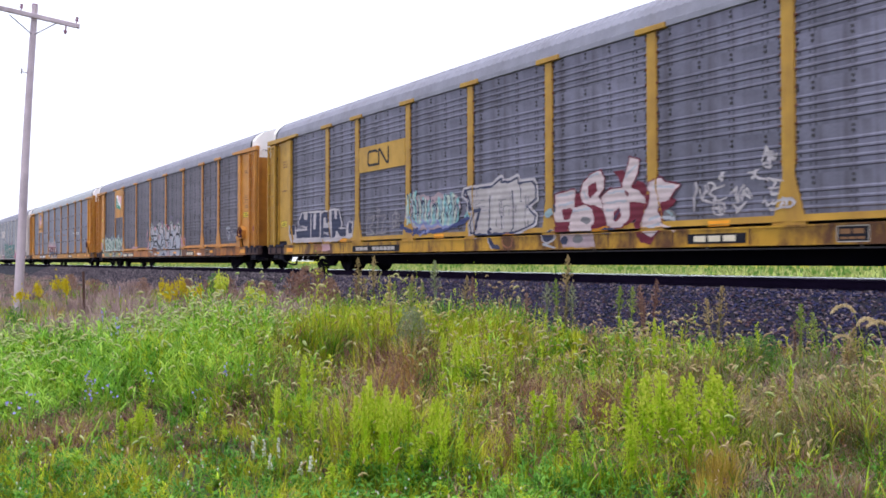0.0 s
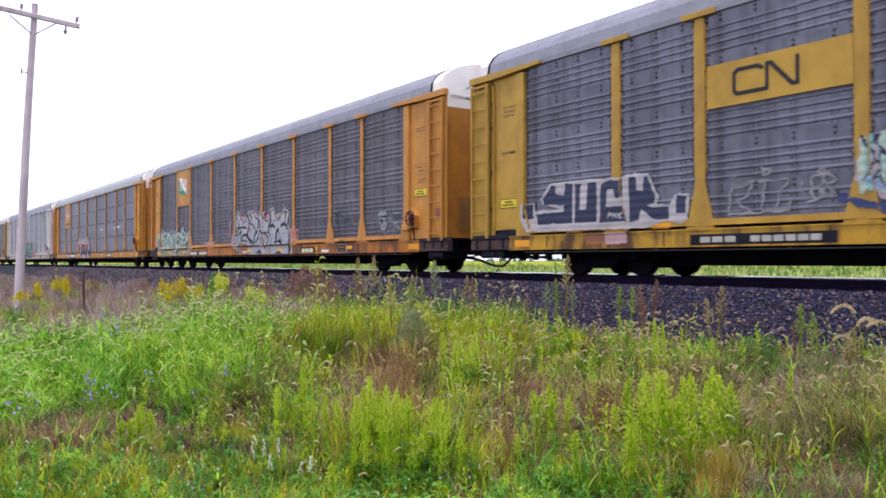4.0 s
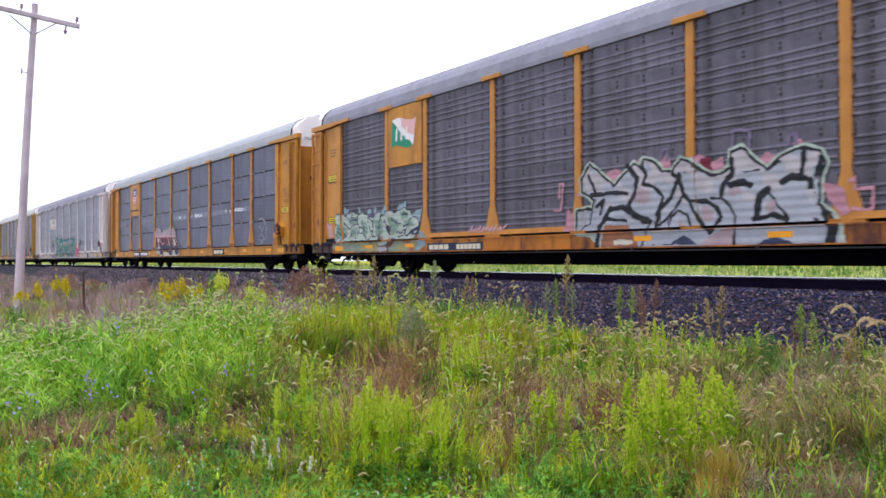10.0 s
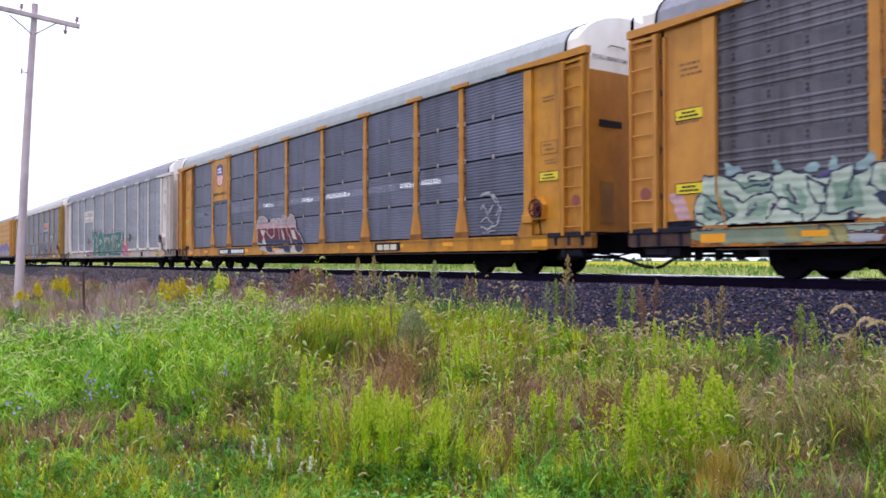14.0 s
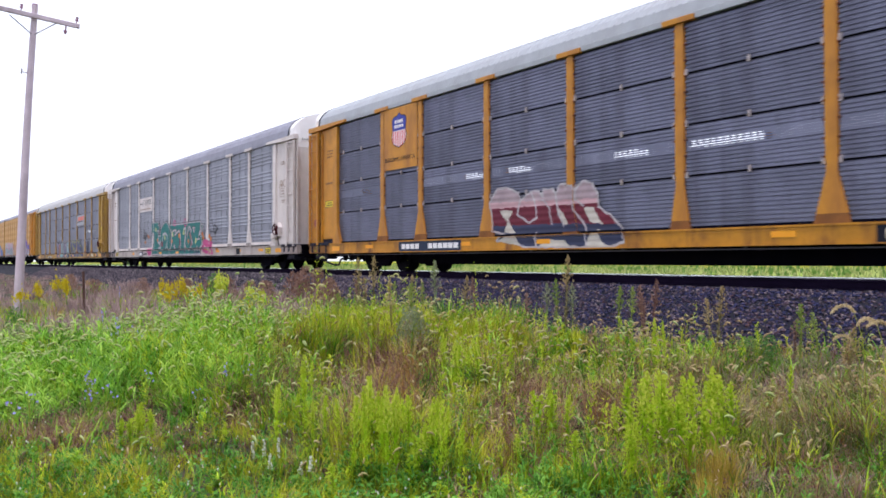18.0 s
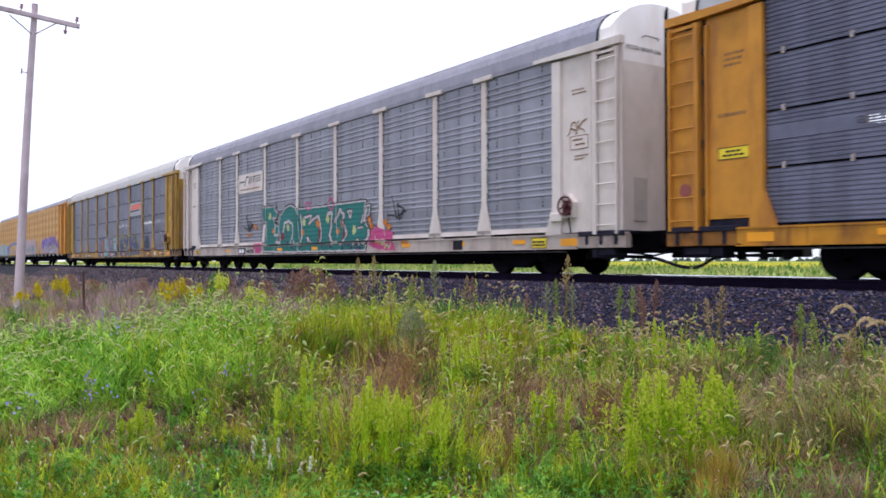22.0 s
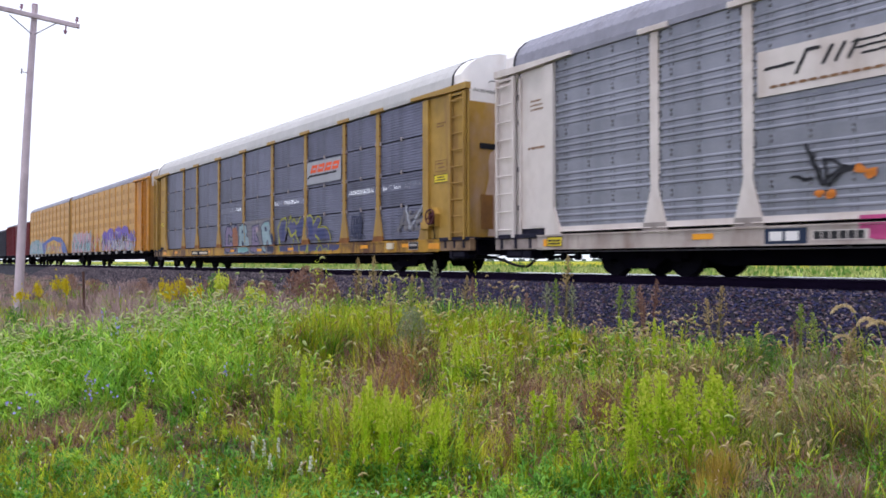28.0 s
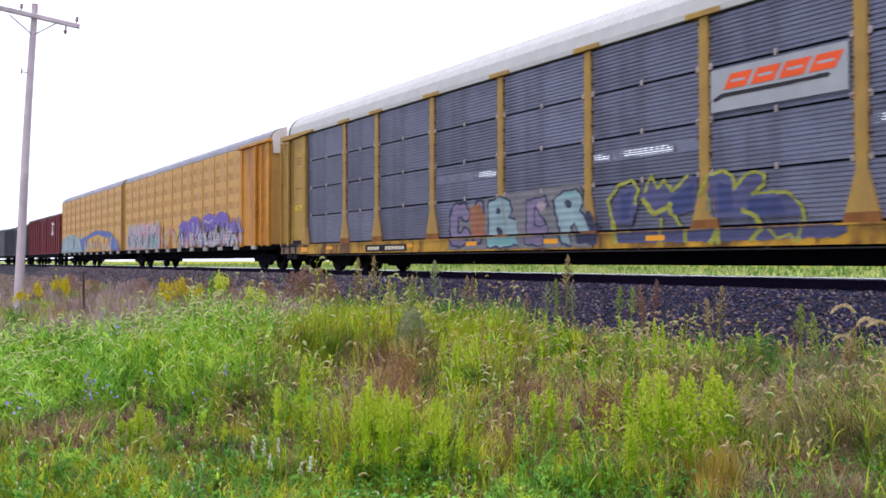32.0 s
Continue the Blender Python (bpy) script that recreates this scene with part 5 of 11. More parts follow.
    c.stroke([(-2.16, 1.45), (-2.06, 1.74), (-2.16, 1.98)], 0.03, P_navy)
    c.stroke([(-2.04, 1.39), (-1.92, 1.75), (-2.12, 1.99)], 0.03, P_navy)
    c.stroke([(-4.17, 1.50), (-4.04, 1.59), (-3.98, 1.43)], 0.04, P_navy)
    c.stroke([(-3.89, 1.62), (-3.76, 1.71), (-3.70, 1.56)], 0.04, P_navy)
    c.stroke([(-3.61, 1.90), (-3.48, 1.98), (-3.43, 1.83)], 0.04, P_navy)
    c.stroke([(-3.34, 1.48), (-3.22, 1.57), (-3.17, 1.42)], 0.04, P_navy)
    c.stroke([(-3.08, 1.82), (-2.96, 1.90), (-2.91, 1.75)], 0.04, P_navy)
    c.stroke([(-2.83, 1.42), (-2.71, 1.50), (-2.66, 1.36)], 0.04, P_navy)
    c.stroke([(-2.58, 1.54), (-2.46, 1.62), (-2.42, 1.48)], 0.04, P_navy)
    c.stroke([(-2.33, 1.79), (-2.22, 1.87), (-2.18, 1.73)], 0.04, P_navy)
    c.stroke([(-2.10, 1.73), (-1.99, 1.81), (-1.94, 1.67)], 0.04, P_navy)
    c.stroke([(-4.62, 1.31), (-4.18, 1.15), (-3.62, 1.10), (-2.91, 1.12), (-2.34, 1.19), (-1.79, 1.32), (-1.48, 1.42)], 0.12, P_blue)
    c.stroke([(-3.80, 1.19), (-3.51, 1.39), (-3.17, 1.23), (-2.83, 1.33), (-2.58, 1.20)], 0.06, P_periwinkle)
    c.stroke([(-4.27, 1.56), (-3.80, 1.31), (-3.35, 1.37)], 0.06, P_periwinkle)
    c.stroke([(-2.91, 1.41), (-2.62, 1.20), (-2.18, 1.27)], 0.06, P_periwinkle)
    c.stroke([(-3.61, 1.45), (-3.26, 1.16)], 0.06, P_periwinkle)
    c.stroke([(-3.17, 1.42), (-3.35, 1.13)], 0.06, P_periwinkle)
    c.stroke([(-1.64, 1.46), (-1.53, 1.57), (-1.48, 1.45)], 0.07, P_aqua)
    c.stroke([(-3.94, 1.06), (-3.82, 1.20)], 0.08, P_blue)
    c.stroke([(-3.62, 1.04), (-3.51, 1.09)], 0.08, P_periwinkle)
    c.build(car, "tangle of pale aqua letters with blue shading", PLANES)
    c = Canvas(-2.0, 1.6, 0.55, 2.9, seed=7, rough=0.005)
    block = [(-1.70, 2.00), (-1.65, 2.13), (-1.24, 2.14), (-0.59, 2.14), (-0.34, 2.26), (-0.20, 2.32), (-0.22, 2.22), (0.05, 2.20), (0.38, 2.28), (0.41, 2.15), (0.89, 2.15), (0.99, 2.05), (1.01, 1.73), (0.69, 1.59), (0.99, 1.34), (0.95, 1.19), (0.57, 1.05), (0.28, 0.98), (-1.14, 0.97), (-1.39, 1.02), (-1.43, 1.23), (-1.24, 1.58), (-1.47, 1.63), (-1.48, 1.87)]
    c.stroke(block + block[:1], 0.17, P_white)
    c.fill(block, P_chalk)
    c.stroke(block + block[:1], 0.05, P_navy)
    c.stroke([(0.74, 1.24), (0.73, 1.12)], 0.04, P_faint)
    c.stroke([(0.52, 1.41), (0.52, 1.26)], 0.04, P_white)
    c.stroke([(0.07, 1.54), (0.07, 1.41)], 0.04, P_pale_grey)
    c.stroke([(-0.29, 1.74), (-0.28, 1.46)], 0.04, P_faint)
    c.stroke([(0.74, 1.54), (0.73, 1.39)], 0.04, P_white)
    c.stroke([(-1.16, 2.12), (-1.16, 1.94)], 0.04, P_pale_grey)
    c.stroke([(-0.40, 1.35), (-0.40, 1.14)], 0.04, P_faint)
    c.stroke([(-0.70, 2.07), (-0.71, 1.94)], 0.04, P_white)
    c.stroke([(-0.13, 1.25), (-0.12, 1.11)], 0.04, P_pale_grey)
    c.stroke([(0.63, 1.36), (0.63, 1.11)], 0.04, P_faint)
    c.stroke([(0.38, 1.38), (0.37, 1.11)], 0.04, P_white)
    c.stroke([(0.76, 1.82), (0.76, 1.60)], 0.04, P_pale_grey)
    c.stroke([(-0.22, 1.63), (-0.23, 1.36)], 0.04, P_faint)
    c.stroke([(-0.14, 1.38), (-0.15, 1.12)], 0.04, P_white)
    c.stroke([(0.64, 1.61), (0.64, 1.36)], 0.04, P_pale_grey)
    c.stroke([(0.31, 1.62), (0.30, 1.46)], 0.04, P_faint)
    c.stroke([(0.26, 1.87), (0.27, 1.71)], 0.04, P_white)
    c.stroke([(0.67, 1.72), (0.67, 1.50)], 0.04, P_pale_grey)
    c.stroke([(-0.13, 1.63), (-0.13, 1.42)], 0.04, P_faint)
    c.stroke([(-0.54, 1.91), (-0.54, 1.64)], 0.04, P_white)
    c.stroke([(0.11, 1.95), (0.12, 1.72)], 0.04, P_pale_grey)
    c.stroke([(0.66, 1.81), (0.66, 1.69)], 0.04, P_faint)
    c.stroke([(0.02, 1.72), (0.19, 1.75)], 0.03, P_white)
    c.stroke([(-1.05, 1.58), (-0.69, 1.57)], 0.03, P_pale_grey)
    c.stroke([(-0.84, 1.23), (-0.60, 1.25)], 0.03, P_white)
    c.stroke([(-1.21, 1.74), (-1.02, 1.76)], 0.03, P_pale_grey)
    c.stroke([(-1.11, 1.17), (-0.96, 1.20)], 0.03, P_white)
    c.stroke([(-1.23, 1.84), (-0.87, 1.83)], 0.03, P_pale_grey)
    c.stroke([(-0.90, 1.41), (-0.66, 1.41)], 0.03, P_white)
    c.stroke([(0.62, 1.77), (0.74, 1.79)], 0.03, P_pale_grey)
    c.stroke([(-0.06, 1.31), (0.10, 1.32)], 0.03, P_white)
    c.stroke([(-1.21, 1.66), (-0.86, 1.67)], 0.03, P_pale_grey)
    c.stroke([(0.46, 1.27), (0.77, 1.28)], 0.03, P_white)
    c.stroke([(-0.32, 1.79), (-0.03, 1.79)], 0.03, P_pale_grey)
    c.stroke([(-1.06, 1.65), (-0.69, 1.64)], 0.03, P_white)
    c.stroke([(-0.11, 1.63), (0.14, 1.62)], 0.03, P_pale_grey)
    c.stroke([(-1.58, 2.07), (-1.48, 1.86), (-1.42, 1.63)], 0.11, P_navy)
    c.stroke([(-1.22, 1.58), (-1.04, 1.59), (-1.17, 1.31), (-1.25, 1.01)], 0.10, P_navy)
    c.stroke([(-0.64, 1.91), (-0.66, 1.51), (-0.68, 1.08)], 0.04, P_navy)
    c.stroke([(-0.64, 1.06), (-0.60, 0.82), (-0.47, 0.67), (-0.28, 0.63)], 0.13, P_navy)
    c.stroke([(0.18, 1.98), (0.22, 1.67), (0.21, 1.02)], 0.04, P_navy)
    c.stroke([(0.48, 2.13), (0.49, 1.70)], 0.03, P_navy)
    c.stroke([(-0.21, 1.76), (-0.21, 1.09)], 0.03, P_navy)
    c.stroke([(-0.72, 1.05), (-0.65, 0.76), (-0.50, 0.61)], 0.03, P_white)
    c.stroke([(-1.48, 1.86), (-1.57, 1.67), (-1.53, 1.57)], 0.05, P_white)
    c.stroke([(0.26, 0.79), (0.20, 0.67), (0.06, 0.62), (-0.07, 0.68), (-0.13, 0.80), (-0.07, 0.93), (0.07, 0.98), (0.20, 0.92), (0.26, 0.79)], 0.03, P_rust)
    c.build(car, "chalky white block piece with dark outline", PLANES)
    c = Canvas(0.6, 5.9, 0.55, 3.3, seed=8, rough=0.006)
    c.fill([(1.65, 1.20), (2.08, 1.19), (2.06, 0.95), (1.64, 0.96)], P_maroon)
    c.fill([(3.32, 2.14), (3.59, 2.15), (3.72, 1.83), (3.59, 1.78), (3.47, 1.96)], P_maroon)
    c.fill([(3.78, 1.79), (3.97, 1.91), (4.11, 1.85), (4.19, 1.64), (4.37, 1.56), (4.25, 1.38), (3.91, 1.44), (3.75, 1.66)], P_maroon)
    c.fill([(3.87, 1.08), (3.97, 1.35), (4.07, 1.45), (4.23, 1.42), (4.10, 1.19), (4.06, 0.95), (4.24, 0.76), (4.44, 0.82), (4.30, 0.63), (4.06, 0.67), (3.93, 0.86)], P_maroon)
    c.fill([(4.50, 1.42), (4.66, 1.54), (4.87, 1.47), (4.79, 1.34), (4.57, 1.27), (4.51, 1.05), (4.41, 1.17)], P_maroon)
    c.fill([(2.22, 1.75), (2.40, 1.78), (2.44, 1.56), (2.77, 1.48), (3.05, 1.35), (3.15, 1.04), (2.73, 0.97), (2.73, 1.31), (2.22, 1.46)], P_maroon)
    c.fill([(3.71, 1.48), (4.09, 1.46), (3.97, 1.25), (3.76, 1.04), (3.58, 1.02), (3.74, 1.23)], P_maroon)
    c.stroke([(1.62, 1.79), (2.24, 1.85), (2.22, 1.47), (2.55, 1.51), (2.75, 1.38), (2.78, 1.15), (2.73, 0.94), (2.10, 0.95), (2.07, 1.16), (1.63, 1.18), (1.57, 1.37), (1.65, 1.61), (1.62, 1.79)], 0.06, P_maroon)
    c.stroke([(2.39, 1.74), (2.48, 1.97), (2.70, 2.14), (2.98, 2.20), (3.07, 2.02), (3.05, 1.80), (2.89, 1.67), (2.99, 1.57), (3.03, 1.41), (2.73, 1.49), (2.48, 1.55), (2.39, 1.74)], 0.06, P_maroon)
    c.stroke([(3.01, 1.66), (3.25, 1.80), (3.59, 1.78), (3.73, 1.53), (3.75, 1.20), (3.58, 1.01), (3.32, 0.98), (3.15, 1.08), (3.05, 1.35), (3.01, 1.66)], 0.06, P_maroon)
    c.stroke([(3.55, 1.80), (3.59, 1.97), (3.69, 2.18), (3.75, 2.39), (3.98, 2.32), (3.95, 2.10), (3.86, 1.92), (3.77, 1.78), (3.97, 1.71), (4.11, 1.57), (4.15, 1.44), (3.91, 1.48), (3.68, 1.48), (3.72, 1.68), (3.55, 1.80)], 0.06, P_maroon)
    c.stroke([(4.25, 1.85), (4.52, 1.91), (4.66, 1.80), (4.93, 1.75), (4.81, 1.62), (4.69, 1.48), (4.51, 1.44), (4.42, 1.26), (4.52, 1.15), (4.55, 0.92), (4.33, 0.77), (4.12, 0.86), (4.03, 0.95), (4.09, 1.19), (4.22, 1.39), (4.28, 1.65), (4.19, 1.73), (4.25, 1.85)], 0.06, P_maroon)
    c.fill([(1.62, 1.79), (2.24, 1.85), (2.22, 1.47), (2.55, 1.51), (2.75, 1.38), (2.78, 1.15), (2.73, 0.94), (2.10, 0.95), (2.07, 1.16), (1.63, 1.18), (1.57, 1.37), (1.65, 1.61)], P_shell)
    c.fill([(2.39, 1.74), (2.48, 1.97), (2.70, 2.14), (2.98, 2.20), (3.07, 2.02), (3.05, 1.80), (2.89, 1.67), (2.99, 1.57), (3.03, 1.41), (2.73, 1.49), (2.48, 1.55)], P_shell)
    c.fill([(3.01, 1.66), (3.25, 1.80), (3.59, 1.78), (3.73, 1.53), (3.75, 1.20), (3.58, 1.01), (3.32, 0.98), (3.15, 1.08), (3.05, 1.35)], P_shell)
    c.fill([(3.55, 1.80), (3.59, 1.97), (3.69, 2.18), (3.75, 2.39), (3.98, 2.32), (3.95, 2.10), (3.86, 1.92), (3.77, 1.78), (3.97, 1.71), (4.11, 1.57), (4.15, 1.44), (3.91, 1.48), (3.68, 1.48), (3.72, 1.68)], P_shell)
    c.fill([(4.25, 1.85), (4.52, 1.91), (4.66, 1.80), (4.93, 1.75), (4.81, 1.62), (4.69, 1.48), (4.51, 1.44), (4.42, 1.26), (4.52, 1.15), (4.55, 0.92), (4.33, 0.77), (4.12, 0.86), (4.03, 0.95), (4.09, 1.19), (4.22, 1.39), (4.28, 1.65), (4.19, 1.73)], P_shell)
    c.fill([(1.84, 1.44), (2.06, 1.47), (2.18, 1.40), (2.08, 1.22), (1.90, 1.21)], P_maroon)
    c.fill([(2.62, 1.91), (2.84, 1.96), (2.88, 1.78), (2.69, 1.62), (2.61, 1.75)], P_maroon)
    c.fill([(3.32, 1.30), (3.49, 1.41), (3.53, 1.24), (3.40, 1.10), (3.30, 1.16)], P_maroon)
    c.fill([(1.63, 1.14), (2.05, 1.15), (2.02, 0.98), (1.66, 0.99)], P_maroon)
    c.stroke([(1.70, 1.74), (2.18, 1.79)], 0.05, P_silver)
    c.stroke([(1.75, 1.53), (2.18, 1.58)], 0.05, P_silver)
    c.stroke([(2.63, 2.09), (2.91, 2.14)], 0.05, P_silver)
    c.stroke([(2.48, 1.78), (2.59, 1.64)], 0.05, P_silver)
    c.stroke([(3.19, 1.72), (3.59, 1.72)], 0.05, P_silver)
    c.stroke([(3.13, 1.51), (3.65, 1.53)], 0.05, P_silver)
    c.stroke([(3.15, 1.35), (3.31, 1.36)], 0.05, P_silver)
    c.stroke([(3.65, 2.02), (3.91, 2.21)], 0.05, P_silver)
    c.stroke([(4.34, 1.75), (4.81, 1.72)], 0.05, P_silver)
    c.stroke([(4.24, 1.13), (4.48, 1.17)], 0.05, P_silver)
    c.stroke([(2.18, 1.40), (2.66, 1.42)], 0.05, P_silver)
    c.stroke([(4.15, 0.97), (4.48, 1.01)], 0.05, P_silver)
    c.stroke([(3.34, 1.17), (3.49, 1.35)], 0.04, P_navy)
    c.blot(2.55, 1.18, 0.16, 0.07, P_faint)
    c.fill([(1.87, 0.91), (2.82, 0.90), (2.85, 0.59), (1.94, 0.61), (1.85, 0.76)], P_rose_grey)
    c.blot(1.96, 0.76, 0.11, 0.10, P_navy)
    c.blot(2.36, 0.78, 0.15, 0.10, P_faint)
    c.blot(3.20, 0.93, 0.19, 0.07, P_navy)
    c.blot(1.47, 0.85, 0.21, 0.15, P_white)
    c.blot(1.47, 0.86, 0.17, 0.13, P_navy)
    c.blot(1.44, 1.38, 0.12, 0.10, P_sky)
    c.blot(1.59, 1.49, 0.06, 0.09, P_navy)
    c.stroke([(1.30, 0.69), (1.69, 0.59)], 0.05, P_silver)
    c.blot(4.69, 1.17, 0.17, 0.11, P_faint)
    c.stroke([(4.57, 1.16), (4.83, 1.10)], 0.06, P_silver)
    c.stroke([(4.57, 1.01), (4.86, 0.87)], 0.05, P_shell)
    c.stroke([(4.66, 1.26), (4.77, 1.18)], 0.04, P_sky)
    c.build(car, "pinkish-white letters on maroon shadow", PLANES)
    c = Canvas(4.6, 7.6, 1.0, 2.9, 0.014, seed=9)
    c.stroke([(5.26, 1.25), (5.30, 1.74), (5.46, 1.41), (5.50, 1.70)], 0.04, P_white)
    c.stroke([(5.54, 1.57), (5.59, 1.74), (5.69, 1.66), (5.59, 1.52), (5.72, 1.44), (5.67, 1.35), (5.51, 1.41)], 0.04, P_white)
    c.stroke([(5.80, 1.79), (5.82, 1.91), (5.87, 1.90), (5.85, 1.76), (5.80, 1.79)], 0.04, P_white)
    c.stroke([(5.67, 1.61), (5.87, 1.67)], 0.04, P_white)
    c.stroke([(5.69, 1.39), (5.92, 1.43)], 0.04, P_white)
    c.stroke([(5.72, 1.25), (5.87, 1.25)], 0.04, P_white)
    c.stroke([(5.77, 1.30), (5.82, 1.17)], 0.04, P_white)
    c.stroke([(6.04, 1.49), (6.12, 1.62), (6.14, 1.36), (6.26, 1.63)], 0.04, P_white)
    c.stroke([(6.23, 1.36), (6.31, 1.56), (6.45, 1.43)], 0.04, P_white)
    c.stroke([(6.07, 1.32), (6.16, 1.22), (6.31, 1.31), (6.16, 1.18)], 0.04, P_white)
    c.stroke([(6.31, 1.47), (6.40, 1.39)], 0.04, P_white)
    c.stroke([(6.64, 2.01), (6.71, 2.24), (6.76, 2.02)], 0.04, P_white)
    c.stroke([(6.66, 2.10), (6.75, 2.09)], 0.04, P_white)
    c.stroke([(6.78, 1.99), (6.80, 2.17), (6.86, 2.01), (6.89, 2.11)], 0.04, P_white)
    c.stroke([(6.38, 1.83), (6.54, 1.88), (6.45, 1.75)], 0.04, P_white)
    c.stroke([(6.40, 1.85), (6.72, 1.66)], 0.04, P_white)
    c.stroke([(6.73, 1.71), (7.01, 1.64)], 0.04, P_white)
    c.stroke([(6.86, 1.65), (6.83, 1.56), (6.74, 1.55), (6.90, 1.53)], 0.04, P_white)
    c.stroke([(6.81, 1.56), (6.79, 1.45), (6.91, 1.45)], 0.04, P_white)
    c.stroke([(6.62, 1.29), (6.67, 1.35), (6.74, 1.23), (6.81, 1.34)], 0.04, P_white)
    c.stroke([(6.81, 1.27), (6.96, 1.31)], 0.04, P_white)
    c.stroke([(7.00, 1.35), (6.98, 1.22)], 0.04, P_white)
    c.stroke([(7.00, 1.33), (7.07, 1.32), (7.05, 1.26)], 0.04, P_white)
    c.stroke([(6.78, 1.19), (7.15, 1.20)], 0.04, P_white)
    c.stroke([(5.93, 1.24), (5.89, 1.16), (5.79, 1.13), (5.69, 1.17), (5.65, 1.25), (5.69, 1.33), (5.79, 1.36), (5.89, 1.32), (5.93, 1.24)], 0.04, P_white)
    c.stroke([(6.78, 1.92), (6.76, 1.89), (6.71, 1.88), (6.66, 1.90), (6.64, 1.94), (6.66, 1.97), (6.71, 1.98), (6.76, 1.96), (6.78, 1.92)], 0.04, P_white)
    c.stroke([(7.20, 1.27), (7.18, 1.22), (7.13, 1.20), (7.09, 1.22), (7.07, 1.28), (7.09, 1.33), (7.13, 1.35), (7.18, 1.32), (7.20, 1.27)], 0.04, P_white)
    c.build(car, "thin white spray-can tags", PLANES)


def car_b(car):
    plate(car, "emblem_panel", -9.07, -7.33, 3.05, 4.78, M_yellow, "yellow panel between two posts", -HALF + 0.058, 0.02)
    c = Canvas(-9.0, -7.5, 3.4, 4.8, 0.014, 3, 0.004)
    wave = [(0.16 * math.sin(t * 6.2) * 0.35) for t in np.linspace(0, 1, 9)]
    top = [(-8.85 + 1.25 * t, 4.42 + w - 0.05 * t) for t, w in zip(np.linspace(0, 1, 9), wave)]
    bot = [(-8.9 + 1.15 * t, 3.62 + w - 0.03 * t) for t, w in zip(np.linspace(0, 1, 9), wave)]
    c.fill(top + bot[::-1], E_white)
    c.fill([bot[0], top[0]] + [(-8.6, 4.2), (-8.3, 3.95), (-7.95, 3.75), (-7.75, bot[8][1])] + bot[::-1][:-1], E_green, only=E_white)
    c.fill(top[3:] + [(-7.62, 3.85), (-8.0, 3.95), (-8.35, 4.2)], E_pink, only=E_white)
    for i, x in enumerate((-8.62, -8.36, -8.1)):
        c.stroke([(x, 3.82), (x + 0.02, 4.12)], 0.08, E_white)
    c.build(car, "waving green, white and pink flag emblem", [(-9.1, -7.3, 3, 4.8, -HALF + 0.033)], "emblem")
    plate(car, "reporting_mark", -7.0, -4.6, 0.58, 0.79, E_navy, "dark plate with pale marks", bars=((0.5, 0.6, 0.04, 0.42, 4), (0.5, 0.6, 0.55, 0.97, 6)), bar_material=M_cream)
    plate(car, "owner_mark", 5.0, 6.15, 0.57, 0.80, M_black, "black plate with three cream blocks", bars=((0.5, 0.6, 0.10, 0.90, 3),), bar_material=M_cream)
    plate(car, "white_label", 6.62, 7.12, 0.61, 0.70, E_white, "small white label")
    plate(car, "stencil_plate", 7.71, 8.32, 0.59, 0.86, M_black, "", border=E_white_worn, bars=((0.65, 0.3, 0.1, 0.9, 2), (0.25, 0.15, 0.1, 0.9, 3)), bar_material=E_grey)
    c = Canvas(-13.1, -6.2, 0.55, 2.5, seed=14)
    c.fill([(-11.78, 1.86), (-11.76, 2.09), (-11.65, 1.99), (-11.50, 1.96), (-11.46, 1.87), (-11.68, 1.80)], P_sky)
    c.fill([(-10.84, 1.81), (-10.88, 2.02), (-10.78, 2.00), (-10.66, 1.81)], P_sky)
    c.fill([(-10.33, 1.80), (-10.24, 1.89), (-10.12, 1.92), (-10.05, 1.84), (-10.09, 1.75), (-10.20, 1.72)], P_sky)
    c.fill([(-9.93, 1.73), (-9.87, 1.97), (-9.81, 1.95), (-9.80, 1.84), (-9.68, 1.83), (-9.80, 1.76)], P_sky)
    c.fill([(-9.49, 1.73), (-9.47, 1.82), (-9.25, 1.99), (-9.20, 1.81), (-9.35, 1.73)], P_sky)
    c.fill([(-12.51, 1.58), (-12.48, 1.75), (-12.29, 1.71), (-12.29, 1.57)], P_sky)
    c.fill([(-8.65, 1.79), (-8.48, 1.95), (-8.24, 1.96), (-8.14, 2.07), (-8.16, 1.85), (-8.30, 1.78)], P_sky)
    c.fill([(-7.86, 1.63), (-7.63, 1.73), (-7.32, 1.78), (-7.45, 1.41), (-7.63, 1.47)], P_sky)
    c.fill([(-7.45, 1.20), (-7.13, 0.99), (-7.10, 0.74), (-7.47, 0.56), (-7.55, 0.90)], P_sky)
    c.fill([(-13.00, 1.57), (-12.69, 1.56), (-12.49, 1.08), (-12.81, 1.08)], P_rose)
    c.fill([(-12.42, 0.88), (-9.66, 0.92), (-9.59, 0.60), (-12.14, 0.62), (-12.51, 0.75)], P_sage)
    c.fill([(-10.19, 0.85), (-9.66, 0.91), (-9.56, 0.60), (-10.15, 0.59)], P_khaki)
    c.fill([(-9.00, 0.67), (-8.56, 0.91), (-8.24, 0.93), (-8.00, 0.79), (-7.64, 0.93), (-7.47, 0.80), (-7.53, 0.57), (-8.96, 0.58)], P_sage)
    c.fill([(-9.59, 0.72), (-9.06, 0.73), (-9.10, 0.60), (-9.56, 0.60)], P_silver)
    c.blot(-8.31, 0.72, 0.25, 0.12, P_khaki, only=P_sage)
    c.blot(-7.76, 0.68, 0.14, 0.09, P_rust, only=P_sage)
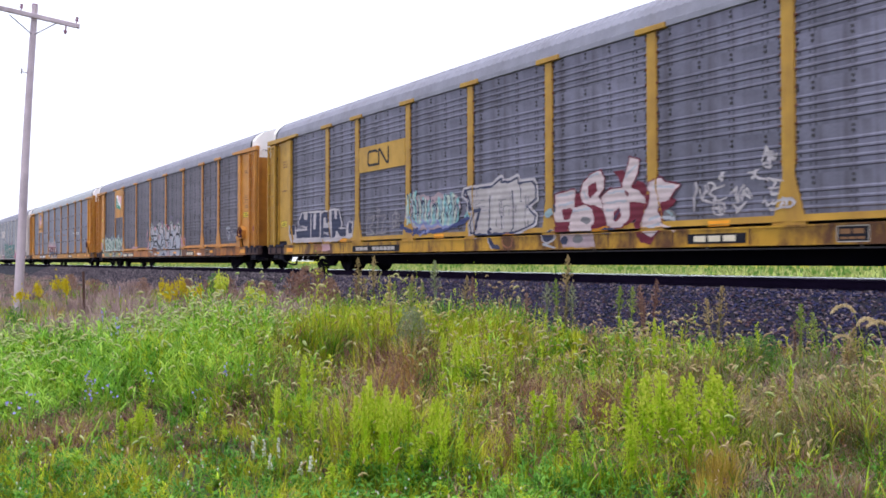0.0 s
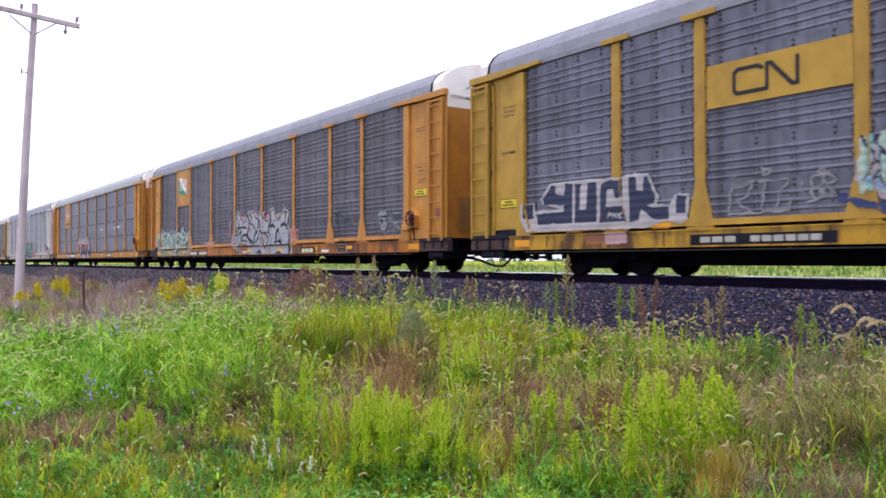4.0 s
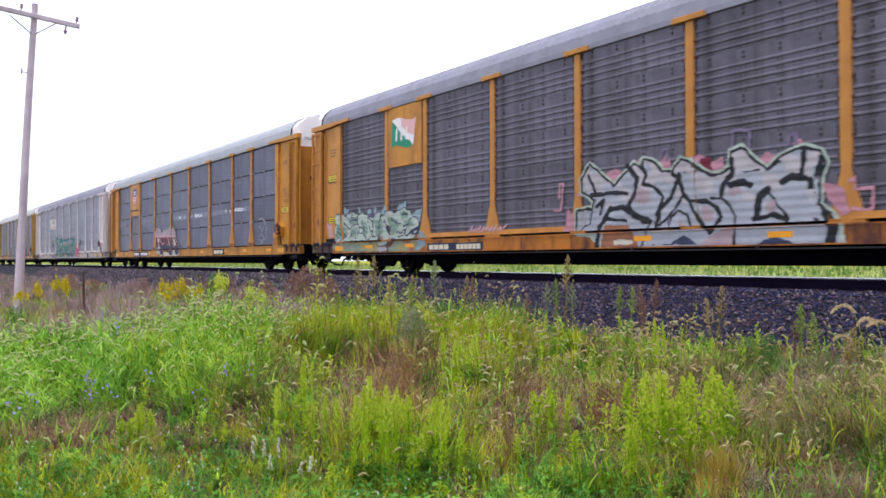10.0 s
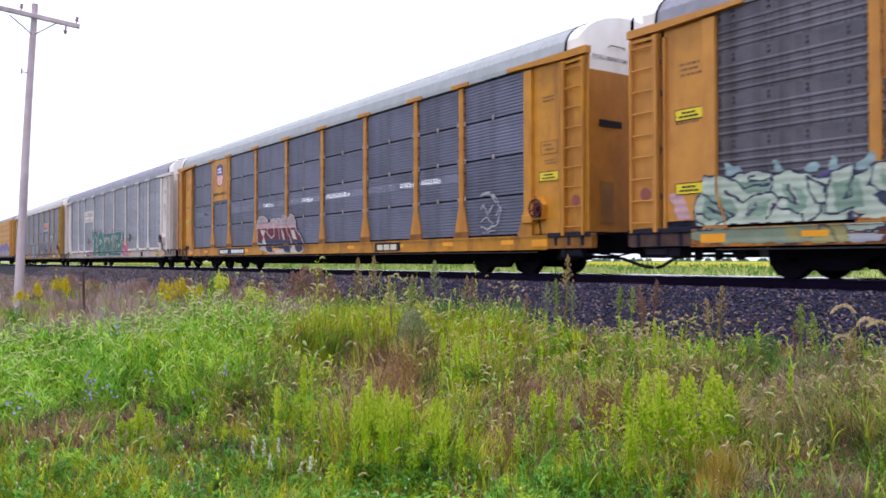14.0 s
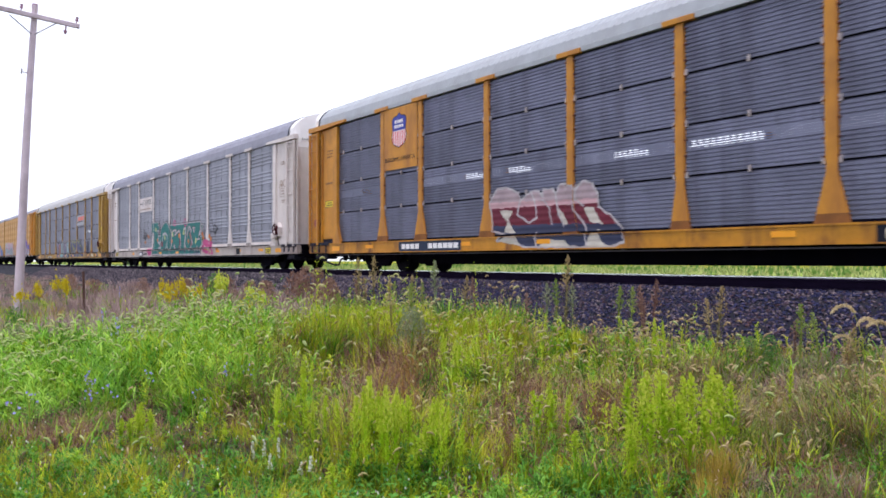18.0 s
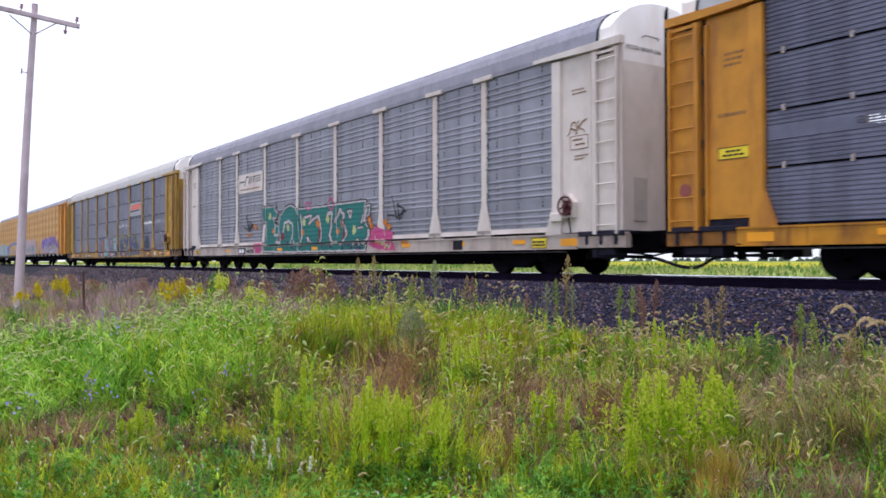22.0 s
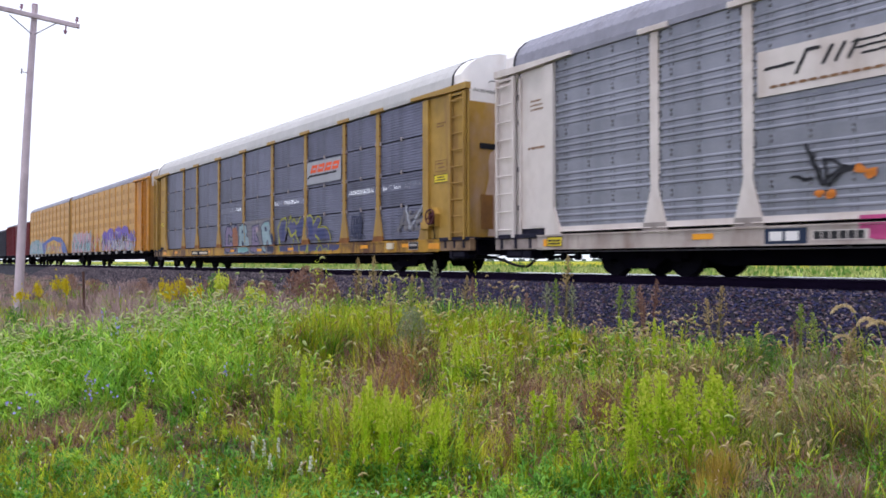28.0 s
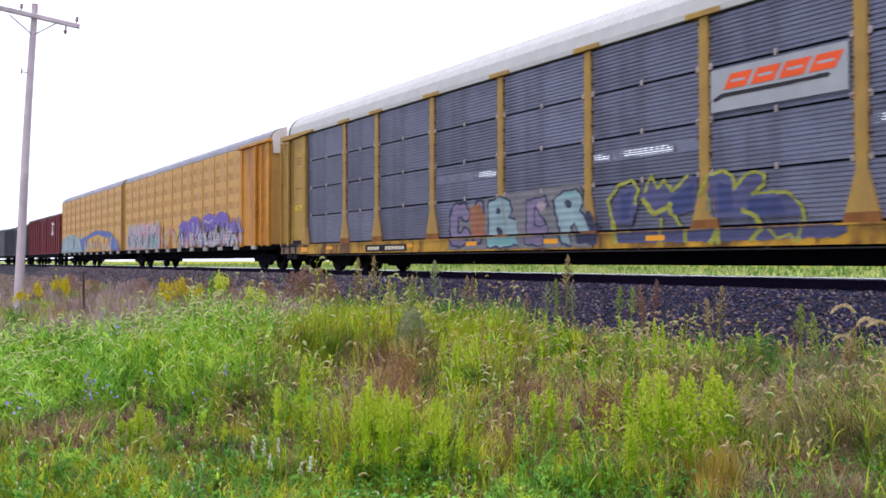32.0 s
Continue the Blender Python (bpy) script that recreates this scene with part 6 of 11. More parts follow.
    c.blot(-10.50, 0.77, 0.16, 0.12, P_khaki, only=P_sage)
    c.fill([(-9.59, 0.98), (-9.03, 0.98), (-9.17, 0.74), (-9.56, 0.75)], P_pale_green)
    piece = [(-12.41, 1.03), (-12.43, 1.35), (-12.29, 1.58), (-12.27, 1.73), (-12.15, 1.83), (-11.92, 1.83), (-11.66, 1.75), (-11.48, 1.84), (-11.18, 1.85), (-10.92, 1.79), (-10.86, 1.71), (-10.62, 1.80), (-10.29, 1.73), (-10.20, 1.67), (-9.94, 1.60), (-9.89, 1.70), (-9.52, 1.79), (-9.51, 1.63), (-9.32, 1.69), (-9.18, 1.79), (-9.02, 1.80), (-8.74, 1.71), (-8.24, 1.83), (-7.96, 1.73), (-7.87, 1.57), (-7.58, 1.52), (-7.50, 1.41), (-7.52, 1.21), (-7.67, 1.09), (-7.57, 1.03), (-7.70, 0.96), (-7.94, 0.93), (-8.53, 0.92), (-8.98, 0.93), (-9.06, 0.87), (-9.23, 0.77), (-9.60, 0.79), (-9.67, 0.92), (-10.24, 0.94), (-10.78, 0.96), (-11.91, 0.95), (-12.07, 0.87), (-12.30, 0.89)]
    c.stroke(piece + piece[:1], 0.06, P_navy)
    c.fill(piece, P_pale_green)
    c.fill([(-12.23, 1.10), (-12.13, 1.52), (-11.68, 1.40), (-11.50, 1.17), (-11.77, 0.99)], P_sea, only=P_pale_green)
    c.fill([(-11.59, 1.68), (-10.99, 1.70), (-10.90, 1.51), (-11.33, 1.47)], P_sea, only=P_pale_green)
    c.fill([(-10.74, 1.62), (-10.34, 1.48), (-10.26, 1.18), (-10.58, 1.07)], P_sea, only=P_pale_green)
    c.fill([(-9.88, 1.57), (-9.44, 1.59), (-9.37, 1.14), (-9.81, 1.07)], P_sea, only=P_pale_green)
    c.fill([(-9.16, 1.63), (-8.62, 1.54), (-8.49, 1.26), (-8.89, 1.06)], P_sea, only=P_pale_green)
    c.fill([(-8.30, 1.46), (-7.87, 1.49), (-7.69, 1.32), (-8.06, 1.24)], P_sea, only=P_pale_green)
    c.fill([(-11.33, 1.29), (-10.90, 1.36), (-10.99, 1.12), (-11.41, 1.04)], P_sea, only=P_pale_green)
    c.fill([(-8.49, 1.75), (-8.05, 1.74), (-7.99, 1.60), (-8.37, 1.52)], P_sea, only=P_pale_green)
    c.stroke([(-8.36, 1.65), (-8.27, 1.73), (-8.11, 1.65), (-8.30, 1.63), (-8.36, 1.65)], 0.04, P_navy)
    c.stroke([(-8.30, 1.30), (-8.02, 1.39), (-7.87, 1.54)], 0.04, P_navy)
    c.stroke([(-8.37, 1.12), (-8.12, 1.24), (-8.24, 1.06), (-8.50, 1.02)], 0.04, P_navy)
    c.stroke([(-8.01, 1.07), (-7.75, 1.19), (-7.51, 1.23)], 0.11, P_navy)
    c.stroke([(-8.12, 1.04), (-7.87, 1.11), (-7.59, 1.07)], 0.05, P_navy)
    c.stroke([(-12.27, 1.58), (-12.06, 1.44), (-11.84, 1.24), (-11.62, 1.12)], 0.04, P_navy)
    c.stroke([(-12.11, 1.29), (-11.88, 1.19), (-11.68, 1.08), (-11.86, 1.13), (-12.11, 1.29)], 0.03, P_navy)
    c.stroke([(-11.62, 1.74), (-11.40, 1.58), (-11.19, 1.60), (-10.94, 1.60), (-10.90, 1.69), (-11.10, 1.69), (-11.31, 1.69), (-11.31, 1.75), (-11.21, 1.75)], 0.04, P_navy)
    c.stroke([(-11.75, 1.53), (-11.46, 1.33), (-11.27, 1.42), (-11.02, 1.47), (-10.82, 1.43), (-10.76, 1.34), (-10.82, 1.26), (-10.92, 1.11), (-10.98, 1.01)], 0.04, P_navy)
    c.stroke([(-11.77, 1.54), (-11.61, 1.45), (-11.53, 1.39)], 0.05, P_navy)
    c.stroke([(-11.38, 1.11), (-11.19, 1.28), (-11.17, 1.24), (-11.29, 1.11), (-11.38, 1.11)], 0.04, P_navy)
    c.stroke([(-11.62, 1.12), (-11.79, 1.02), (-11.91, 0.96)], 0.04, P_navy)
    c.stroke([(-12.39, 1.18), (-12.16, 1.13), (-12.06, 1.05)], 0.04, P_navy)
    c.stroke([(-12.39, 1.05), (-12.18, 0.93), (-12.07, 0.87)], 0.04, P_navy)
    c.stroke([(-10.86, 1.71), (-10.91, 1.49)], 0.04, P_navy)
    c.stroke([(-10.60, 1.55), (-10.54, 1.41), (-10.45, 1.24), (-10.58, 1.30), (-10.76, 1.39)], 0.04, P_navy)
    c.stroke([(-10.88, 1.25), (-10.59, 1.15), (-10.37, 1.08), (-10.35, 1.02), (-10.30, 0.95)], 0.04, P_navy)
    c.stroke([(-10.29, 1.63), (-10.24, 1.43), (-10.15, 1.27), (-10.02, 1.25), (-10.06, 1.09), (-10.21, 0.94)], 0.04, P_navy)
    c.stroke([(-10.28, 1.68), (-10.16, 1.59), (-9.96, 1.52), (-10.00, 1.40)], 0.04, P_navy)
    c.stroke([(-10.05, 1.66), (-9.93, 1.73)], 0.08, P_violet)
    c.stroke([(-9.89, 1.70), (-9.96, 1.38), (-10.00, 1.08), (-9.88, 1.03), (-9.63, 1.10), (-9.53, 1.12)], 0.04, P_navy)
    c.stroke([(-9.51, 1.79), (-9.56, 1.61), (-9.58, 1.29), (-9.68, 1.28), (-9.62, 1.48)], 0.04, P_navy)
    c.stroke([(-9.24, 1.66), (-9.30, 1.46), (-9.12, 1.37), (-8.96, 1.28), (-9.01, 1.16), (-9.24, 1.30)], 0.04, P_navy)
    c.fill([(-9.25, 1.29), (-9.16, 1.38), (-8.96, 1.29), (-9.01, 1.15)], P_navy)
    c.stroke([(-9.06, 1.16), (-8.98, 1.07), (-8.98, 0.93)], 0.04, P_navy)
    c.stroke([(-8.93, 1.54), (-8.74, 1.48), (-8.65, 1.40), (-8.38, 1.41)], 0.04, P_navy)
    c.stroke([(-8.65, 1.14), (-8.53, 1.18), (-8.41, 1.13), (-8.53, 1.10)], 0.04, P_navy)
    c.fill([(-9.62, 1.08), (-9.36, 1.04), (-9.43, 0.95), (-9.60, 0.87)], P_navy)
    c.fill([(-9.56, 1.05), (-9.45, 1.03), (-9.49, 0.97)], P_silver)
    c.stroke([(-9.20, 1.78), (-9.24, 1.66)], 0.04, P_navy)
    c.stroke([(-10.17, 0.66), (-10.15, 0.79), (-10.02, 0.89), (-9.81, 0.91)], 0.03, P_navy)
    c.stroke([(-9.95, 0.88), (-9.81, 0.72), (-9.74, 0.59)], 0.03, P_navy)
    c.stroke([(-8.97, 0.92), (-8.81, 0.98), (-8.59, 0.94), (-8.53, 0.83)], 0.04, P_navy)
    c.stroke([(-12.25, 1.69), (-12.13, 1.81), (-11.92, 1.81)], 0.02, P_white)
    c.stroke([(-11.44, 1.81), (-11.18, 1.82), (-10.94, 1.76)], 0.02, P_white)
    c.stroke([(-11.62, 1.08), (-11.19, 1.25)], 0.02, P_white)
    c.stroke([(-10.73, 1.34), (-10.79, 1.25), (-10.89, 1.10)], 0.02, P_white)
    c.stroke([(-10.54, 1.53), (-10.45, 1.29)], 0.02, P_white)
    c.stroke([(-9.85, 1.68), (-9.54, 1.76)], 0.02, P_white)
    c.stroke([(-9.14, 1.77), (-8.96, 1.76), (-8.74, 1.68)], 0.02, P_white)
    c.stroke([(-8.96, 0.94), (-8.81, 1.00), (-8.59, 0.96)], 0.02, P_white)
    c.build(car, "pale sea-green rounded letters with navy outlines", PLANES)
    c = Canvas(-2.6, 5.4, 0.55, 3.1, seed=15, rough=0.006)
    c.fill([(-0.75, 2.08), (-0.35, 2.20), (-0.18, 2.09), (-0.42, 1.86)], P_pink_pale)
    c.fill([(0.12, 2.25), (0.29, 2.36), (0.61, 2.29), (0.33, 2.14)], P_pink_pale)
    c.fill([(0.73, 2.19), (0.92, 2.38), (1.03, 2.02), (0.80, 2.02)], P_pink_pale)
    c.fill([(1.33, 2.16), (1.62, 2.28), (1.90, 2.11), (2.11, 2.17), (2.18, 1.92), (1.90, 1.83), (1.62, 1.96)], P_pink_pale)
    c.fill([(2.83, 2.04), (2.95, 2.16), (3.13, 2.09), (2.98, 1.90)], P_pink_pale)
    c.fill([(3.88, 1.59), (4.26, 1.46), (4.35, 1.07), (4.23, 1.01), (4.02, 1.28)], P_pink_pale)
    c.fill([(-1.82, 0.93), (-1.74, 1.46), (-1.45, 1.18), (-1.43, 0.91)], P_pink_pale)
    c.fill([(3.43, 2.24), (3.58, 2.33), (3.63, 2.17)], P_pink_pale)
    c.fill([(1.62, 2.19), (1.88, 2.19), (1.90, 1.86), (1.69, 1.96)], P_maroon)
    c.stroke([(2.31, 2.31), (2.31, 2.62), (2.64, 2.57), (2.65, 2.28)], 0.05, P_lilac)
    c.stroke([(3.34, 2.23), (3.35, 2.38), (3.49, 2.41), (3.50, 2.21)], 0.05, P_lilac)
    c.stroke([(0.73, 2.25), (0.82, 2.45), (0.92, 2.44), (0.90, 2.23)], 0.05, P_lilac)
    c.stroke([(4.37, 1.55), (4.44, 1.59), (4.44, 1.40), (4.70, 1.43), (4.69, 1.10), (4.39, 1.11)], 0.05, P_pink_pale)
    c.stroke([(-1.99, 1.71), (-1.99, 2.01), (-1.87, 2.00), (-1.94, 1.43), (-2.15, 1.44)], 0.05, P_pink_pale)
    c.stroke([(-1.40, 1.99), (-1.24, 1.97), (-1.24, 1.72), (-1.40, 1.74)], 0.05, P_pink_pale)
    piece = [(-1.45, 0.93), (-1.45, 1.38), (-1.02, 1.42), (-0.93, 1.58), (-1.30, 1.79), (-1.30, 2.09), (-1.07, 2.36), (-0.79, 2.14), (-0.42, 1.85), (-0.09, 2.10), (0.10, 2.25), (0.29, 2.14), (0.34, 2.32), (0.62, 2.23), (0.80, 2.03), (1.03, 2.01), (1.22, 2.23), (1.48, 2.12), (1.85, 1.86), (2.12, 1.88), (2.28, 1.99), (2.28, 2.24), (2.51, 2.29), (2.76, 2.02), (2.98, 1.86), (3.25, 2.08), (3.61, 2.17), (3.91, 2.06), (3.98, 1.86), (3.88, 1.66), (3.88, 1.39), (3.86, 1.22), (4.05, 1.06), (4.21, 0.88), (4.24, 0.55), (-0.71, 0.59), (-0.98, 0.87)]
    c.stroke(piece + piece[:1], 0.14, P_pale_green)
    c.fill(piece, P_silver)
    c.fade(P_silver, P_white, 1.0, 2.6, 2.0)
    c.stroke(piece[:33] , 0.05, P_black)
    c.fill([(-0.73, 0.59), (-0.65, 1.04), (0.01, 1.03), (0.28, 0.58)], P_rust)
    c.fill([(-0.37, 0.74), (0.11, 0.74), (0.14, 0.64), (-0.37, 0.64)], P_cream_spray)
    c.fill([(1.68, 0.59), (1.90, 0.79), (2.34, 0.94), (2.35, 0.58)], P_rose_grey)
    c.stroke([(-1.11, 2.11), (-0.89, 1.70)], 0.07, P_black)
    c.stroke([(-1.05, 1.70), (-0.39, 1.71), (-0.09, 1.67)], 0.09, P_black)
    c.stroke([(-0.89, 1.44), (-0.69, 1.57), (-0.78, 1.30)], 0.08, P_black)
    c.stroke([(-0.84, 0.60), (-0.76, 1.05), (-0.53, 1.37), (-0.20, 1.40), (0.16, 1.21), (0.53, 1.06)], 0.12, P_black)
    c.stroke([(-0.06, 2.22), (0.18, 1.96), (0.13, 1.64), (-0.04, 1.43), (0.09, 1.21), (0.45, 1.07)], 0.11, P_black)
    c.stroke([(-0.62, 1.18), (-0.10, 1.12)], 0.07, P_black)
    c.stroke([(-1.40, 1.41), (-1.02, 1.39), (-1.07, 1.10), (-1.36, 0.94)], 0.04, P_black)
    c.stroke([(0.53, 1.06), (0.32, 0.56)], 0.04, P_black)
    c.stroke([(0.29, 2.20), (0.41, 2.01), (0.32, 1.82), (0.61, 1.75), (0.82, 1.53), (0.66, 1.21), (0.69, 0.97)], 0.07, P_black)
    c.stroke([(1.03, 1.97), (1.15, 1.85), (1.00, 1.52), (0.74, 1.30), (0.69, 1.01)], 0.09, P_black)
    c.stroke([(1.18, 1.96), (1.29, 1.56), (1.10, 1.31), (0.76, 0.99)], 0.06, P_black)
    c.stroke([(1.48, 2.06), (1.81, 1.89), (2.12, 1.87)], 0.04, P_black)
    c.stroke([(1.15, 1.91), (1.26, 1.61), (1.42, 1.42), (1.76, 1.40), (2.01, 1.26), (2.08, 1.04), (1.87, 0.82), (1.62, 1.08), (1.44, 1.35)], 0.08, P_black)
    c.stroke([(1.87, 1.45), (2.05, 1.44), (2.25, 1.30), (2.38, 1.05), (2.37, 0.57)], 0.05, P_black)
    c.stroke([(2.08, 1.47), (2.12, 1.67), (2.31, 1.85), (2.29, 2.10)], 0.10, P_black)
    c.stroke([(0.99, 0.92), (0.99, 1.14), (1.18, 1.25), (1.37, 1.18), (1.47, 0.91)], 0.05, P_black)
    c.stroke([(2.25, 1.66), (2.54, 1.68), (2.65, 1.62)], 0.12, P_black)
    c.stroke([(3.24, 1.63), (3.38, 1.70), (3.58, 1.68)], 0.13, P_black)
    c.stroke([(2.76, 1.03), (2.82, 1.40), (2.98, 1.53)], 0.13, P_black)
    c.stroke([(2.76, 1.01), (3.07, 1.09), (3.35, 0.99)], 0.09, P_black)
    c.stroke([(2.95, 1.53), (3.19, 1.20), (3.35, 1.03)], 0.05, P_black)
    c.stroke([(3.62, 2.11), (3.58, 1.70), (3.72, 1.62), (3.75, 1.40)], 0.08, P_black)
    c.stroke([(2.76, 2.02), (2.98, 1.86), (3.19, 1.98)], 0.05, P_black)
    c.stroke([(2.51, 1.86), (2.82, 1.86)], 0.03, P_black)
    c.fill([(3.86, 2.04), (3.98, 1.95), (3.93, 1.81), (3.83, 1.63), (3.77, 1.67), (3.84, 1.87)], P_black)
    c.fill([(3.86, 1.25), (4.05, 1.06), (4.20, 0.88), (4.16, 0.57), (3.98, 0.56), (4.02, 0.84), (3.88, 1.13)], P_black)
    c.fill([(3.69, 1.47), (3.78, 1.47), (3.77, 1.25), (3.70, 1.25)], P_white)
    c.fill([(3.80, 1.00), (3.90, 0.99), (3.88, 0.91), (3.80, 0.92)], P_black)
    c.fill([(0.59, 0.62), (1.02, 0.64), (1.32, 0.80), (1.63, 0.61)], P_navy)
    c.fill([(2.82, 0.58), (2.94, 0.67), (3.15, 0.71), (3.36, 0.66), (3.47, 0.57)], P_navy)
    c.blot(0.32, 1.59, 0.21, 0.16, P_rose_grey)
    c.blot(1.79, 1.16, 0.13, 0.15, P_rose_grey)
    c.blot(3.04, 1.23, 0.09, 0.11, P_rose_grey)
    c.blot(2.36, 1.54, 0.13, 0.08, P_rose_grey)
    c.build(car, "large silver letters with black outline", PLANES)
    c = Canvas(5.4, 8.9, 0.95, 2.6, 0.014, seed=16)
    c.stroke([(4.92, 1.60), (4.92, 1.96), (5.14, 1.96), (5.14, 1.70), (4.95, 1.60)], 0.04, P_lilac)
    c.stroke([(5.07, 1.57), (5.07, 1.71), (5.19, 1.70), (5.21, 1.53), (5.32, 1.41)], 0.04, P_lilac)
    c.stroke([(7.42, 2.03), (7.58, 2.21), (7.67, 2.01), (7.82, 2.10)], 0.03, P_slate_blue)
    c.stroke([(7.80, 1.99), (7.99, 2.03), (7.95, 2.21)], 0.03, P_slate_blue)
    c.stroke([(7.38, 1.89), (7.67, 1.93), (7.53, 1.76)], 0.03, P_slate_blue)
    c.stroke([(7.67, 1.93), (7.82, 1.90), (7.80, 1.76), (8.05, 1.78)], 0.03, P_slate_blue)
    c.stroke([(7.58, 1.71), (7.71, 1.62)], 0.03, P_slate_blue)
    c.stroke([(8.26, 2.14), (8.30, 1.89), (8.26, 1.62)], 0.03, P_slate_blue)
    c.stroke([(8.54, 2.18), (8.51, 1.93)], 0.03, P_slate_blue)
    c.stroke([(8.03, 2.20), (8.42, 2.19), (8.78, 2.16)], 0.03, P_slate_blue)
    c.stroke([(8.30, 2.00), (8.42, 2.00)], 0.03, P_slate_blue)
    c.stroke([(8.09, 1.70), (8.34, 1.65), (8.58, 1.66)], 0.03, P_slate_blue)
    c.stroke([(7.84, 1.62), (8.05, 1.63), (8.13, 1.49)], 0.03, P_slate_blue)
    c.stroke([(8.19, 1.38), (8.38, 1.32), (8.48, 1.38)], 0.03, P_slate_blue)
    c.stroke([(8.30, 1.48), (8.62, 1.49)], 0.03, P_slate_blue)
    c.stroke([(7.36, 1.91), (7.53, 1.80), (7.78, 1.91)], 0.04, P_deep_navy)
    c.stroke([(7.58, 1.69), (7.69, 1.63), (7.66, 1.52)], 0.04, P_deep_navy)
    c.stroke([(8.24, 1.66), (8.32, 1.62)], 0.04, P_deep_navy)
    c.stroke([(7.17, 1.66), (7.21, 1.62)], 0.04, P_deep_navy)
    c.stroke([(7.22, 1.51), (7.38, 1.45)], 0.04, P_deep_navy)
    c.stroke([(7.40, 1.43), (7.39, 0.97)], 0.04, P_deep_navy)
    c.stroke([(7.73, 1.55), (7.74, 1.12)], 0.04, P_deep_navy)
    c.stroke([(7.85, 0.97), (7.96, 1.02), (8.09, 0.95)], 0.04, P_deep_navy)
    c.build(car, "small pink and navy spray-can tags", PLANES)
    c = Canvas(9.3, 11.7, 1.0, 2.4, 0.014, seed=17)
    c.fill([(10.30, 1.45), (10.49, 1.47), (10.69, 1.42), (10.64, 1.28), (10.50, 1.24), (10.38, 1.27)], P_faint)
    c.fill([(10.36, 1.42), (10.55, 1.42), (10.57, 1.27), (10.43, 1.27)], P_pale_grey)
    c.stroke([(10.21, 1.72), (10.38, 1.78), (10.56, 1.79), (10.63, 1.73)], 0.04, P_silver)
    c.stroke([(10.22, 1.70), (10.41, 1.71), (10.62, 1.72)], 0.04, P_silver)
    c.stroke([(10.27, 1.59), (10.31, 1.42), (10.40, 1.27), (10.52, 1.24), (10.64, 1.31), (10.69, 1.44)], 0.04, P_silver)
    c.stroke([(10.35, 1.59), (10.51, 1.60), (10.52, 1.66), (10.68, 1.69)], 0.04, P_silver)
    c.stroke([(10.65, 1.56), (10.54, 1.56), (10.54, 1.45), (10.68, 1.39)], 0.04, P_silver)
    c.stroke([(10.30, 1.48), (10.32, 1.57), (10.35, 1.48)], 0.02, P_deep_navy)
    c.stroke([(10.36, 1.48), (10.39, 1.57), (10.41, 1.47)], 0.02, P_deep_navy)
    c.stroke([(10.43, 1.47), (10.45, 1.56), (10.48, 1.47)], 0.02, P_deep_navy)
    c.stroke([(10.50, 1.19), (10.57, 1.05), (10.61, 1.17)], 0.05, P_faint)
    c.stroke([(10.38, 1.61), (10.62, 1.67)], 0.03, P_deep_navy)
    c.stroke([(10.99, 1.71), (11.19, 1.71), (11.53, 1.70)], 0.04, P_pale_grey)
    c.stroke([(10.72, 1.59), (10.90, 1.56), (10.90, 1.51)], 0.04, P_pale_grey)
    c.stroke([(10.99, 1.43), (11.25, 1.44), (11.58, 1.43)], 0.04, P_pale_grey)
    c.stroke([(10.99, 1.27), (11.28, 1.28), (11.52, 1.24)], 0.04, P_pale_grey)
    c.stroke([(11.36, 1.42), (11.47, 1.48), (11.53, 1.63)], 0.04, P_pale_grey)
    c.stroke([(11.05, 1.37), (11.13, 1.39), (11.28, 1.31)], 0.04, P_pale_grey)
    c.stroke([(10.99, 1.65), (11.25, 1.64), (11.58, 1.64)], 0.03, P_slate_blue)
    c.stroke([(11.04, 1.56), (11.31, 1.54), (11.57, 1.56)], 0.03, P_slate_blue)
    c.stroke([(11.14, 1.61), (11.14, 1.49)], 0.03, P_slate_blue)
    c.stroke([(11.31, 1.62), (11.28, 1.50)], 0.03, P_slate_blue)
    c.stroke([(11.47, 1.62), (11.44, 1.50)], 0.03, P_slate_blue)
    c.stroke([(10.99, 1.34), (11.05, 1.28)], 0.03, P_slate_blue)
    c.stroke([(11.19, 1.36), (11.19, 1.27)], 0.03, P_slate_blue)
    c.build(car, "faint pale spray-can tag", PLANES)
    c = Canvas(-5.3, -3.6, 0.95, 1.3, 0.014, seed=18)
    for i in range(9):
        c.stroke([(-5.2 + i * 0.16, 1.06), (-5.1 + i * 0.16, 1.15)], 0.07, P_rose)
    c.build(car, "smear of pale spray paint along the lower edge", PLANES)


